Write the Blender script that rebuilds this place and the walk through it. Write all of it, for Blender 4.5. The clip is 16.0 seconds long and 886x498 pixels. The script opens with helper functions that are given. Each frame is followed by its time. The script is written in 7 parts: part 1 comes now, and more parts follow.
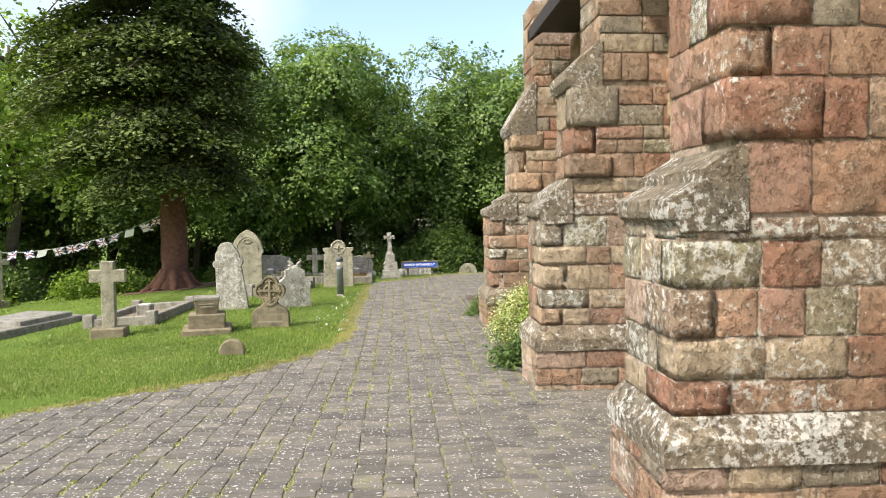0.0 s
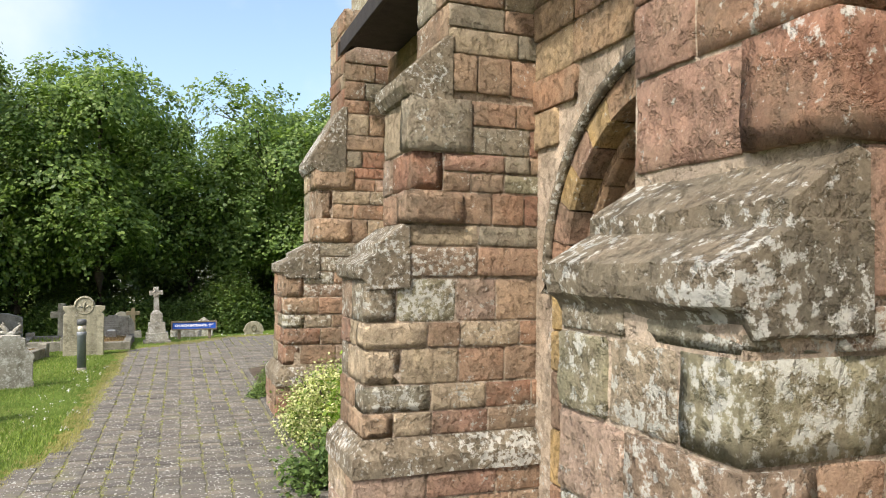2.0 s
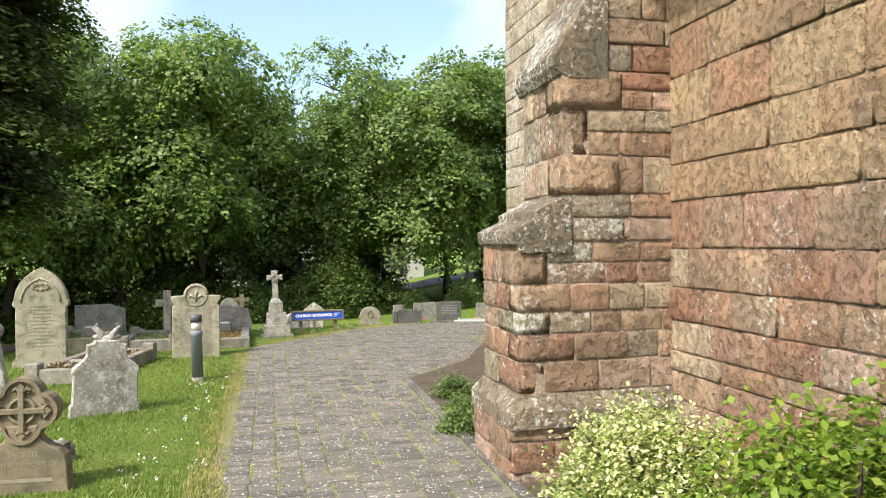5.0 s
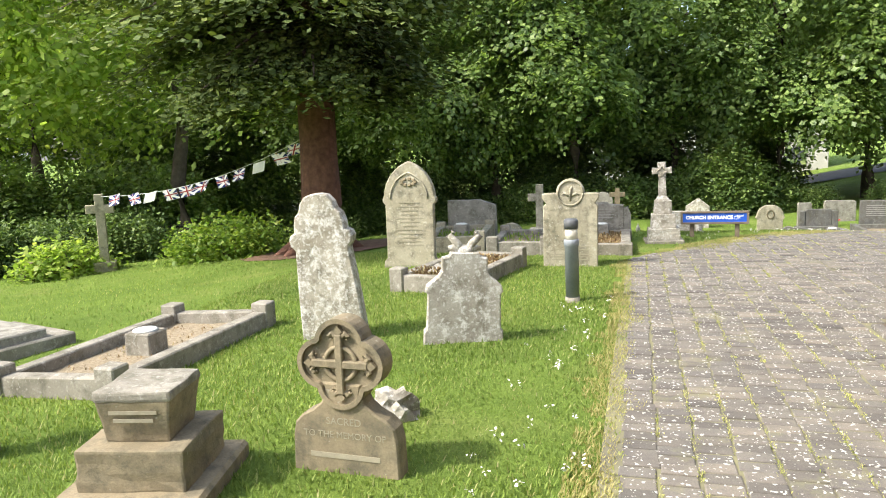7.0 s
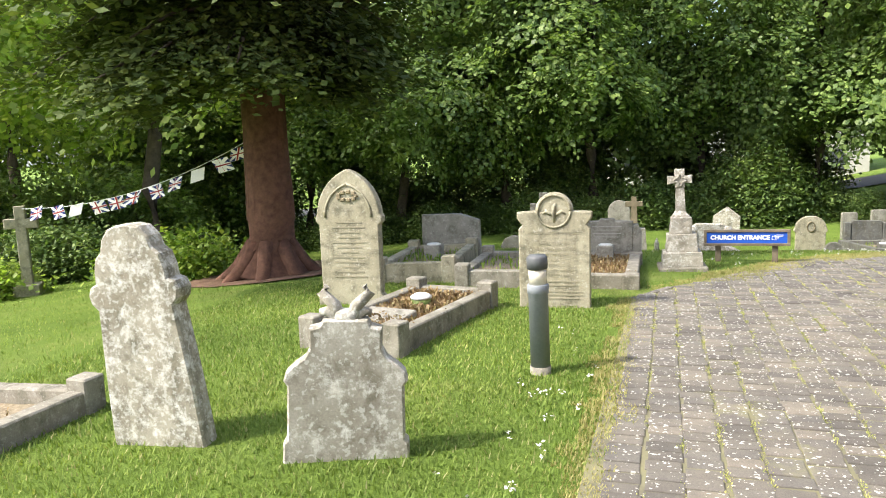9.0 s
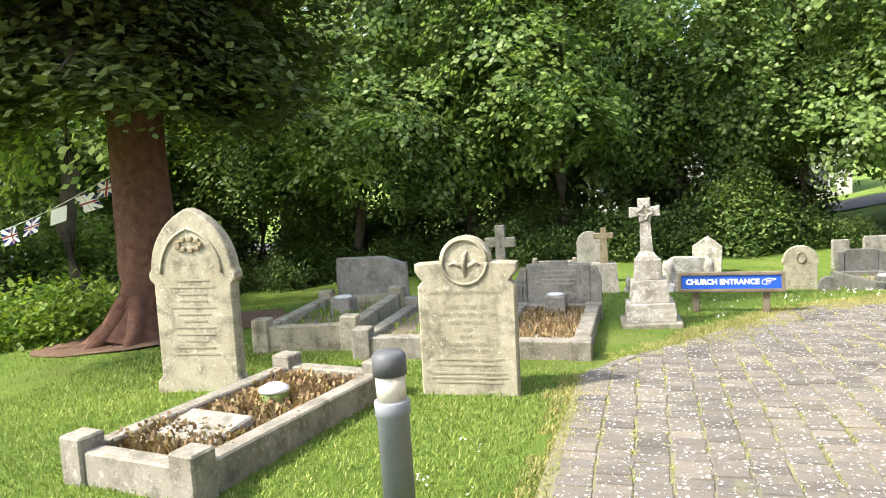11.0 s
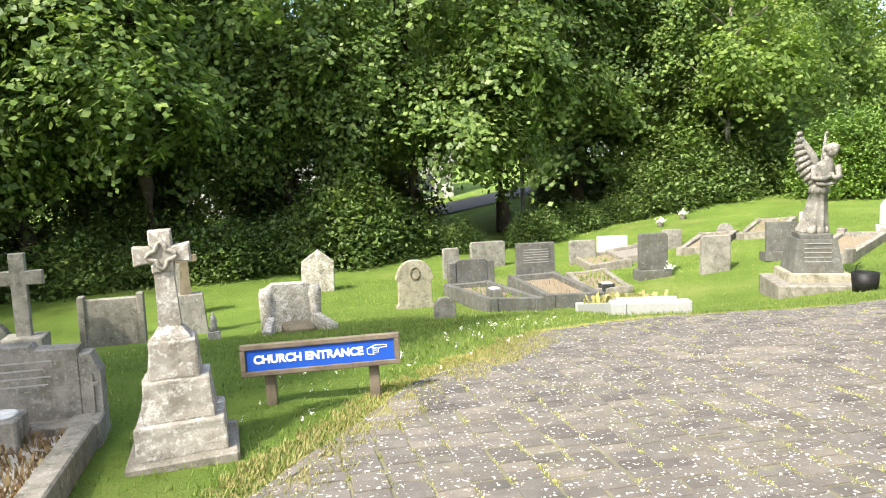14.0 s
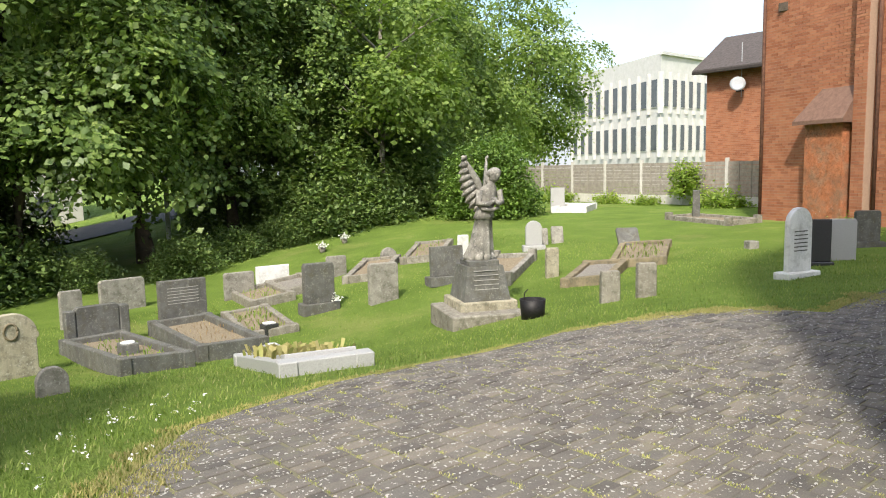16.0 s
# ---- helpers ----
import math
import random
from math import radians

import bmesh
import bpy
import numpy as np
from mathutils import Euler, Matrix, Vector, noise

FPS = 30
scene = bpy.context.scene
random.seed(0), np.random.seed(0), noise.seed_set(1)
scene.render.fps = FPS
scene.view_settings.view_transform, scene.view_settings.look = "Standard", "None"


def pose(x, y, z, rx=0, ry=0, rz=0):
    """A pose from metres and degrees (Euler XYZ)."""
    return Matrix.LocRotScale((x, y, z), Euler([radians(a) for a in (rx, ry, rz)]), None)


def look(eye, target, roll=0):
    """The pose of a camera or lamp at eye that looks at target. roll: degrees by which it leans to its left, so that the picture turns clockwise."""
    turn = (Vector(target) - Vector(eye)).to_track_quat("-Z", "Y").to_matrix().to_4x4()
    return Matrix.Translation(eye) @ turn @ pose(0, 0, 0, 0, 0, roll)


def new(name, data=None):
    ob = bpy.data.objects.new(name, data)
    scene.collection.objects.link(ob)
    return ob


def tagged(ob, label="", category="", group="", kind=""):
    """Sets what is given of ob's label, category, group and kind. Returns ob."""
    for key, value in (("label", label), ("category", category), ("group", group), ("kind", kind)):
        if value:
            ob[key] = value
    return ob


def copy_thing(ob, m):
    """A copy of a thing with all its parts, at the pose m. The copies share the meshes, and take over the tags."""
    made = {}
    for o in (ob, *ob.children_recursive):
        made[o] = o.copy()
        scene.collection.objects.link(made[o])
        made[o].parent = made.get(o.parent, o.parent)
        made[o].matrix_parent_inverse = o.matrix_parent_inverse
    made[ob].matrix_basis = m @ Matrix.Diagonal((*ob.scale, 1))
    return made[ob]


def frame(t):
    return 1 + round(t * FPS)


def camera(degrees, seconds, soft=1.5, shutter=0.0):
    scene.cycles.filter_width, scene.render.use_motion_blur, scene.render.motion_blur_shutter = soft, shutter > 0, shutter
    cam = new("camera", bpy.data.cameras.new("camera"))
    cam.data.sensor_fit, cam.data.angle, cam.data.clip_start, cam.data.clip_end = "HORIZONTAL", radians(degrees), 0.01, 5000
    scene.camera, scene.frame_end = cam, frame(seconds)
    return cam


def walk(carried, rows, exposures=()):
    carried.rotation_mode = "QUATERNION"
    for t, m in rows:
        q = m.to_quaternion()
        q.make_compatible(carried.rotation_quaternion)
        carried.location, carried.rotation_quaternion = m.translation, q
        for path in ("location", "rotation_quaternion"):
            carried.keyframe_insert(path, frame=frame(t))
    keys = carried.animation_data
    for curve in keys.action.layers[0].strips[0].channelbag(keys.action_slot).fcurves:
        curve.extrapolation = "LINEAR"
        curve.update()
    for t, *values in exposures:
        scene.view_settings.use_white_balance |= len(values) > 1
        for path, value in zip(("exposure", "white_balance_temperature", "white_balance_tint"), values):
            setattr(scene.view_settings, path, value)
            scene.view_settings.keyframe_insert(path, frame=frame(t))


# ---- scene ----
cam = camera(63.3, 16.0, soft=1.05)
PATH = [
    (0, (-1.397, 1.519, 1.752), (-1.271, 3.512, 1.65), -0.7),
    (0.5, (-1.381, 2.048, 1.76), (-0.956, 4.001, 1.706), 1.0),
    (1, (-1.263, 2.625, 1.768), (-0.659, 4.532, 1.801), 0.2),
    (1.5, (-1.202, 3.231, 1.77), (-0.537, 5.117, 1.809), 0.6),
    (2, (-1.158, 3.83, 1.791), (-0.467, 5.706, 1.836), 0.7),
    (2.5, (-1.108, 4.405, 1.81), (-0.456, 6.294, 1.882), -0.3),
    (3, (-1.222, 4.941, 1.808), (-0.53, 6.816, 1.895), 1.3),
    (3.2, (-1.244, 5.176, 1.794), (-0.567, 7.056, 1.868), 1.4),
    (5.3, (-1.881, 7.981, 1.685), (-1.519, 9.947, 1.629), -1.4),
    (5.5, (-1.951, 8.228, 1.692), (-1.729, 10.213, 1.601), -0.9),
    (6, (-1.965, 8.863, 1.634), (-2.073, 10.856, 1.503), -1.2),
    (6.5, (-1.986, 9.45, 1.605), (-2.306, 11.408, 1.356), 0.0),
    (7, (-2.013, 10.045, 1.619), (-2.537, 11.953, 1.326), -1.9),
    (7.5, (-1.966, 10.639, 1.597), (-2.651, 12.494, 1.291), -1.8),
    (8, (-1.943, 11.241, 1.576), (-2.627, 13.096, 1.273), -1.0),
    (8.5, (-1.851, 11.897, 1.548), (-2.438, 13.789, 1.273), -2.6),
    (8.7, (-1.824, 12.148, 1.588), (-2.418, 14.036, 1.302), -2.0),
    (10.8, (-1.623, 14.506, 1.54), (-2.203, 16.409, 1.334), -3.2),
    (11, (-1.589, 14.746, 1.537), (-2.143, 16.656, 1.331), -3.0),
    (11.5, (-1.572, 15.295, 1.551), (-2.003, 17.234, 1.321), -2.4),
    (12, (-1.554, 15.87, 1.575), (-1.793, 17.841, 1.332), -1.8),
    (12.5, (-1.419, 16.475, 1.568), (-1.547, 18.456, 1.326), -2.7),
    (13, (-1.306, 17.071, 1.545), (-1.252, 19.056, 1.304), -2.2),
    (13.5, (-1.119, 17.675, 1.51), (-0.814, 19.638, 1.271), -3.4),
    (14, (-0.981, 18.207, 1.523), (-0.537, 20.141, 1.275), -2.1),
    (14.5, (-0.876, 18.737, 1.536), (-0.234, 20.614, 1.28), -0.6),
    (15, (-0.638, 19.23, 1.524), (0.182, 21.036, 1.265), -2.4),
    (15.5, (-0.421, 19.695, 1.508), (0.653, 21.363, 1.254), -0.6),
    (16, (-0.174, 19.986, 1.556), (1.103, 21.509, 1.334), -1.2),
]
EXPOSURES = [(0.0, 0.52), (2.0, 0.34), (3.0, 0.4), (5.5, 0.67), (6.3, 0.92), (7.0, 0.98), (8.5, 0.95), (11.0, 1.28), (12.5, 1.28), (14.5, 1.02), (16.0, 0.5)]
walk(cam, [(t, look(eye, target, roll)) for t, eye, target, roll in PATH], EXPOSURES)

# ---- light ----
SUN_FROM = Vector((-0.71, -0.48, 0.95)).normalized()
world = bpy.data.worlds.new("sky")
scene.world = world
world.use_nodes = True
wn = world.node_tree
sky = wn.nodes.new("ShaderNodeTexSky")
sky.sky_type, sky.sun_disc = "NISHITA", False
sky.sun_elevation = math.asin(SUN_FROM.z)
sky.sun_rotation = math.atan2(SUN_FROM.x, SUN_FROM.y)
sky.air_density, sky.dust_density, sky.ozone_density = 1.0, 3.5, 1.5
cloud_at = wn.nodes.new("ShaderNodeTexCoord")
cloud = wn.nodes.new("ShaderNodeTexNoise")
cloud.inputs["Scale"].default_value, cloud.inputs["Detail"].default_value = 2.6, 7.0
wn.links.new(cloud_at.outputs["Generated"], cloud.inputs["Vector"])
veil = wn.nodes.new("ShaderNodeValToRGB")
veil.color_ramp.elements[0].position, veil.color_ramp.elements[1].position = 0.44, 0.7
wn.links.new(cloud.outputs["Fac"], veil.inputs[0])
white = wn.nodes.new("ShaderNodeMix")
white.data_type = "RGBA"
wn.links.new(veil.outputs["Color"], white.inputs[0])
wn.links.new(sky.outputs[0], white.inputs[6])
white.inputs[7].default_value = (3.3, 3.45, 3.6, 1)
wn.links.new(white.outputs[2], wn.nodes["Background"].inputs["Color"])
wn.nodes["Background"].inputs["Strength"].default_value = 0.26
sun = new("sun", bpy.data.lights.new("sun", "SUN"))
sun.data.energy, sun.data.angle, sun.data.color = 4.0, radians(2.5), (1.0, 0.94, 0.84)
sun.matrix_world = look(SUN_FROM * 60, (0, 0, 0))
scene.view_settings.exposure = 0.0

# ---- materials ----
MATS = {}


def nodes_of(name, rough=0.9, spec=0.25):
    m = bpy.data.materials.new(name)
    m.use_nodes = True
    t = m.node_tree
    b = t.nodes["Principled BSDF"]
    b.inputs["Roughness"].default_value = rough
    b.inputs["Specular IOR Level"].default_value = spec
    return m, t, b


def nd(t, kind, **props):
    n = t.nodes.new(kind)
    for k, v in props.items():
        if k in n.inputs:
            n.inputs[k].default_value = v
    return n


def noise_tex(t, scale, detail=5.0, rough=0.6, coord=None):
    n = nd(t, "ShaderNodeTexNoise", Scale=scale, Detail=detail, Roughness=rough)
    if coord is not None:
        t.links.new(coord, n.inputs["Vector"])
    return n.outputs["Fac"]


def ramp(t, fac, stops, sharp=False):
    n = t.nodes.new("ShaderNodeValToRGB")
    n.color_ramp.interpolation = "CONSTANT" if sharp else "LINEAR"
    e = n.color_ramp.elements
    while len(e) < len(stops):
        e.new(0.5)
    for el, (p, c) in zip(e, stops):
        el.position = p
        el.color = (*c, 1) if len(c) == 3 else (c[0], c[0], c[0], 1)
    t.links.new(fac, n.inputs[0])
    return n.outputs["Color"]


def mix(t, fac, a, b, mode="MIX"):
    n = t.nodes.new("ShaderNodeMix")
    n.data_type, n.blend_type = "RGBA", mode
    for sock, v in ((n.inputs[0], fac), (n.inputs[6], a), (n.inputs[7], b)):
        if isinstance(v, (int, float)):
            sock.default_value = v
        elif isinstance(v, tuple):
            sock.default_value = (*v, 1)
        else:
            t.links.new(v, sock)
    return n.outputs[2]


def bump(t, b, height, strength=0.5, dist=0.02):
    n = nd(t, "ShaderNodeBump", Strength=strength, Distance=dist)
    t.links.new(height, n.inputs["Height"])
    t.links.new(n.outputs[0], b.inputs["Normal"])


def coords(t, kind="Object"):
    return t.nodes.new("ShaderNodeTexCoord").outputs[kind]


def world_pos(t):
    return t.nodes.new("ShaderNodeNewGeometry").outputs["Position"]


def rand_object(t):
    return t.nodes.new("ShaderNodeObjectInfo").outputs["Random"]


def rand_island(t):
    return t.nodes.new("ShaderNodeNewGeometry").outputs["Random Per Island"]


def masonry(name, colours, lichen=0.5, lichen_colour=(0.56, 0.55, 0.49), per_object=True):
    """Weathered sandstone: one tint a block, mottled, pitted, with pale lichen blooms."""
    m, t, b = nodes_of(name, 0.95, 0.15)
    p = world_pos(t)
    n = len(colours)
    tint = ramp(t, rand_object(t), [(i / n, c) for i, c in enumerate(colours)], True) if per_object else ramp(
        t, noise_tex(t, 1.3, 3, 0.5, p), [(0.3 + 0.4 * i / max(1, n - 1), c) for i, c in enumerate(colours)])
    blot = noise_tex(t, 6.0, 8, 0.72, p)
    c = mix(t, 1.0, tint, ramp(t, blot, [(0.26, (0.6, 0.58, 0.57)), (0.5, (1.08, 1.08, 1.08)), (0.74, (1.5, 1.46, 1.4))]), "MULTIPLY")
    c = mix(t, ramp(t, noise_tex(t, 3.1, 6, 0.65, p), [(0.47, (0.0,)), (0.66, (0.55,))]), c, (0.3, 0.235, 0.165))
    grain = noise_tex(t, 70.0, 4, 0.7, p)
    c = mix(t, 0.55, c, ramp(t, grain, [(0.3, (0.5, 0.47, 0.45)), (0.7, (1.35, 1.32, 1.25))]), "MULTIPLY")
    pits = noise_tex(t, 19.0, 5, 0.7, p)
    c = mix(t, ramp(t, pits, [(0.27, (0.6,)), (0.38, (0.0,))]), c, (0.09, 0.07, 0.052))
    dirt = noise_tex(t, 2.1, 6, 0.7, p)
    c = mix(t, ramp(t, dirt, [(0.46, (0.0,)), (0.68, (0.6,))]), c, (0.15, 0.125, 0.09))
    spots = noise_tex(t, 24.0, 6, 0.7, p)
    area = noise_tex(t, 1.7, 3, 0.6, p)
    joint = t.nodes.new("ShaderNodeMath")
    joint.operation = "MULTIPLY_ADD"
    t.links.new(area, joint.inputs[0])
    joint.inputs[1].default_value = 0.9
    t.links.new(spots, joint.inputs[2])
    joint.inputs[1].default_value = 0.55
    half = t.nodes.new("ShaderNodeMath")
    half.operation = "MULTIPLY"
    t.links.new(joint.outputs[0], half.inputs[0])
    half.inputs[1].default_value = 0.65
    edge = 0.62 - 0.035 * lichen
    c = mix(t, ramp(t, half.outputs[0], [(edge, (0.0,)), (edge + 0.04, (0.8,))]), c, lichen_colour)
    t.links.new(c, b.inputs["Base Color"])
    h = mix(t, 0.4, mix(t, 0.2, noise_tex(t, 9.0, 10, 0.75, p), grain), ramp(t, pits, [(0.3, (0.0,)), (0.5, (1.0,))]))
    bump(t, b, h, 1.0, 0.06)
    return m


def graveyard_stone(name, low, high, lichen, lichen_amount=0.5, scale=1.0, rough=0.9, stain=(0.09, 0.085, 0.06)):
    """Carved stone: soft mottling, dark streaks, lichen spots of two sizes."""
    m, t, b = nodes_of(name, rough, 0.25)
    p = world_pos(t)
    base = ramp(t, noise_tex(t, 3.0 * scale, 6, 0.65, p), [(0.3, low), (0.7, high)])
    mp = nd(t, "ShaderNodeMapping")
    mp.inputs["Scale"].default_value = (7, 7, 1.2)
    t.links.new(p, mp.inputs["Vector"])
    base = mix(t, ramp(t, noise_tex(t, 1.0, 5, 0.6, mp.outputs[0]), [(0.5, (0.0,)), (0.75, (0.5,))]), base, stain)
    base = mix(t, ramp(t, noise_tex(t, 7.0, 6, 0.7, p), [(0.48, (0.0,)), (0.66, (0.7,))]), base, stain)
    fine = noise_tex(t, 90.0, 3, 0.6, p)
    base = mix(t, 0.35, base, ramp(t, fine, [(0.3, (0.6, 0.6, 0.58)), (0.7, (1.25, 1.25, 1.2))]), "MULTIPLY")
    big = noise_tex(t, 9.0 * scale, 10, 0.78, p)
    edge = 0.68 - 0.2 * lichen_amount
    base = mix(t, ramp(t, big, [(edge - 0.03, (0.0,)), (edge + 0.12, (0.75,))]), base, lichen)
    small = noise_tex(t, 34.0 * scale, 2, 0.5, p)
    base = mix(t, ramp(t, small, [(edge + 0.03, (0.0,)), (edge + 0.1, (0.3,))]), base, tuple(min(0.8, v * 1.1) for v in lichen))
    t.links.new(base, b.inputs["Base Color"])
    bump(t, b, mix(t, 0.5, noise_tex(t, 25.0, 6, 0.7, p), fine), 0.5, 0.012)
    return m


def plain(name, a, b_, scale=8.0, rough=0.8, metal=0.0, relief=0.3, spec=0.3, fine=60.0):
    m, t, b = nodes_of(name, rough, spec)
    p = coords(t)
    c = ramp(t, noise_tex(t, scale, 6, 0.65, p), [(0.3, a), (0.7, b_)])
    f = noise_tex(t, fine, 3, 0.6, p)
    c = mix(t, 0.25, c, ramp(t, f, [(0.3, (0.7, 0.7, 0.7)), (0.7, (1.2, 1.2, 1.2))]), "MULTIPLY")
    t.links.new(c, b.inputs["Base Color"])
    b.inputs["Metallic"].default_value = metal
    if relief:
        bump(t, b, f, relief, 0.006)
    return m


def leaf_mat(name, stops, glow=0.35, rough=0.55):
    m, t, b = nodes_of(name, rough, 0.35)
    c = ramp(t, rand_island(t), stops)
    c = mix(t, 0.6, c, ramp(t, noise_tex(t, 0.45, 3, 0.6, world_pos(t)), [(0.35, (0.6, 0.65, 0.6)), (0.65, (1.3, 1.25, 1.1))]), "MULTIPLY")
    t.links.new(c, b.inputs["Base Color"])
    tr = t.nodes.new("ShaderNodeBsdfTranslucent")
    t.links.new(mix(t, 1.0, c, (1.25, 1.3, 0.75), "MULTIPLY"), tr.inputs["Color"])
    sh = t.nodes.new("ShaderNodeMixShader")
    sh.inputs[0].default_value = glow
    t.links.new(b.outputs[0], sh.inputs[1])
    t.links.new(tr.outputs[0], sh.inputs[2])
    t.links.new(sh.outputs[0], t.nodes["Material Output"].inputs["Surface"])
    return m


def grass_ground():
    m, t, b = nodes_of("lawn", 0.95, 0.1)
    p = world_pos(t)
    c = ramp(t, noise_tex(t, 0.8, 6, 0.65, p), [(0.3, (0.11, 0.172, 0.032)), (0.55, (0.148, 0.22, 0.042)), (0.75, (0.2, 0.25, 0.066))])
    c = mix(t, 0.55, c, ramp(t, noise_tex(t, 60, 4, 0.75, p), [(0.3, (0.5, 0.52, 0.45)), (0.7, (1.4, 1.38, 1.3))]), "MULTIPLY")
    c = mix(t, ramp(t, noise_tex(t, 0.33, 5, 0.7, p), [(0.55, (0.0,)), (0.75, (0.5,))]), c, (0.33, 0.31, 0.12))
    t.links.new(c, b.inputs["Base Color"])
    bump(t, b, noise_tex(t, 55, 5, 0.8, p), 0.8, 0.05)
    return m


def paver_mat():
    m, t, b = nodes_of("paver", 0.92, 0.2)
    p = world_pos(t)
    info = t.nodes.new("ShaderNodeMath")
    info.operation = "ADD"
    t.links.new(rand_island(t), info.inputs[0])
    t.links.new(rand_object(t), info.inputs[1])
    fr = t.nodes.new("ShaderNodeMath")
    fr.operation = "FRACT"
    t.links.new(info.outputs[0], fr.inputs[0])
    c = ramp(t, fr.outputs[0], [(0.0, (0.1, 0.094, 0.087)), (0.35, (0.15, 0.137, 0.122)), (0.65, (0.135, 0.127, 0.118)), (1.0, (0.19, 0.17, 0.147))])
    c = mix(t, 0.7, c, ramp(t, noise_tex(t, 3.0, 6, 0.7, p), [(0.3, (0.600, 0.600, 0.600)), (0.7, (1.25, 1.22, 1.12))]), "MULTIPLY")
    c = mix(t, 0.5, c, ramp(t, noise_tex(t, 120, 3, 0.7, p), [(0.3, (0.600, 0.600, 0.600)), (0.7, (1.35, 1.35, 1.3))]), "MULTIPLY")
    moss = noise_tex(t, 2.2, 6, 0.7, p)
    c = mix(t, ramp(t, moss, [(0.58, (0.0,)), (0.72, (0.35,))]), c, (0.255, 0.255, 0.090))
    vo = nd(t, "ShaderNodeTexVoronoi", Scale=34.0)
    wob = t.nodes.new("ShaderNodeVectorMath")
    wob.operation = "ADD"
    nz = nd(t, "ShaderNodeTexNoise", Scale=26.0, Detail=2.0)
    t.links.new(p, nz.inputs["Vector"])
    sc = t.nodes.new("ShaderNodeVectorMath")
    sc.operation = "SCALE"
    sc.inputs["Scale"].default_value = 0.06
    t.links.new(nz.outputs["Color"], sc.inputs[0])
    t.links.new(p, wob.inputs[0])
    t.links.new(sc.outputs[0], wob.inputs[1])
    t.links.new(wob.outputs[0], vo.inputs["Vector"])
    sep = t.nodes.new("ShaderNodeSeparateColor")
    t.links.new(vo.outputs["Color"], sep.inputs[0])
    reach = t.nodes.new("ShaderNodeMath")
    reach.operation = "MULTIPLY"
    t.links.new(sep.outputs[0], reach.inputs[0])
    reach.inputs[1].default_value = 0.4
    less = t.nodes.new("ShaderNodeMath")
    less.operation = "LESS_THAN"
    t.links.new(vo.outputs["Distance"], less.inputs[0])
    t.links.new(reach.outputs[0], less.inputs[1])
    rare = t.nodes.new("ShaderNodeMath")
    rare.operation = "GREATER_THAN"
    t.links.new(sep.outputs[1], rare.inputs[0])
    rare.inputs[1].default_value = 0.1
    both = t.nodes.new("ShaderNodeMath")
    both.operation = "MULTIPLY"
    t.links.new(less.outputs[0], both.inputs[0])
    t.links.new(rare.outputs[0], both.inputs[1])
    c = mix(t, both.outputs[0], c, (0.41, 0.4, 0.365))
    t.links.new(c, b.inputs["Base Color"])
    bump(t, b, noise_tex(t, 80, 5, 0.7, p), 0.5, 0.008)
    return m


def oak_mat():
    """Old door oak: upright grain, dark streaks and worn pale patches."""
    m, t, b = nodes_of("weathered_oak", 0.8, 0.25)
    mp = nd(t, "ShaderNodeMapping")
    mp.inputs["Scale"].default_value = (30, 30, 1.6)
    t.links.new(world_pos(t), mp.inputs["Vector"])
    g = noise_tex(t, 1.0, 7, 0.7, mp.outputs[0])
    c = ramp(t, g, [(0.3, (0.035, 0.024, 0.016)), (0.5, (0.13, 0.085, 0.05)), (0.72, (0.27, 0.19, 0.12))])
    c = mix(t, ramp(t, noise_tex(t, 2.4, 5, 0.65, world_pos(t)), [(0.42, (0.0,)), (0.65, (0.6,))]), c, (0.24, 0.2, 0.155))
    c = mix(t, ramp(t, rand_object(t), [(0.0, (0.0,)), (1.0, (0.45,))]), c, (0.075, 0.05, 0.035))
    t.links.new(c, b.inputs["Base Color"])
    bump(t, b, g, 0.7, 0.01)
    return m


RED_STONES = [(0.30, 0.155, 0.095), (0.35, 0.21, 0.13), (0.31, 0.215, 0.14), (0.38, 0.3, 0.195), (0.33, 0.19, 0.13), (0.28, 0.14, 0.085), (0.40, 0.28, 0.21), (0.27, 0.235, 0.17), (0.34, 0.195, 0.115), (0.37, 0.25, 0.155), (0.29, 0.19, 0.12), (0.42, 0.33, 0.22)]
M_STONE = masonry("red_sandstone", [tuple(1.12 * (0.84 * v + 0.16 * sum(c) / 3) for v in c) for c in RED_STONES], 1.2)
M_LICHEN = masonry("lichened_grey_sandstone", [(0.27, 0.235, 0.175), (0.33, 0.275, 0.2), (0.24, 0.22, 0.165), (0.3, 0.22, 0.16), (0.29, 0.27, 0.18)], 3.0, (0.6, 0.59, 0.53))
M_CAP = masonry("weathered_coping", [(0.15, 0.135, 0.105), (0.26, 0.22, 0.16)], 2.7, (0.6, 0.59, 0.54), per_object=False)
M_MORTAR = masonry("lime_mortar", [(0.46, 0.37, 0.29), (0.54, 0.45, 0.36)], 1.2, per_object=False)
M_ASHLAR = masonry("dressed_ashlar", [(0.38, 0.27, 0.17), (0.35, 0.24, 0.15), (0.42, 0.31, 0.19), (0.36, 0.22, 0.14)], 0.2)
M_VOUSSOIR = masonry("doorway_stone", [(0.43, 0.3, 0.14), (0.32, 0.2, 0.135), (0.36, 0.235, 0.15), (0.46, 0.33, 0.15), (0.3, 0.2, 0.145)], 0.15)
M_TOWER = masonry("pale_tower_stone", [(0.4, 0.36, 0.26), (0.45, 0.41, 0.31), (0.38, 0.32, 0.23)], 2.6, (0.62, 0.61, 0.55))
M_LAWN = grass_ground()
M_PAVER = paver_mat()
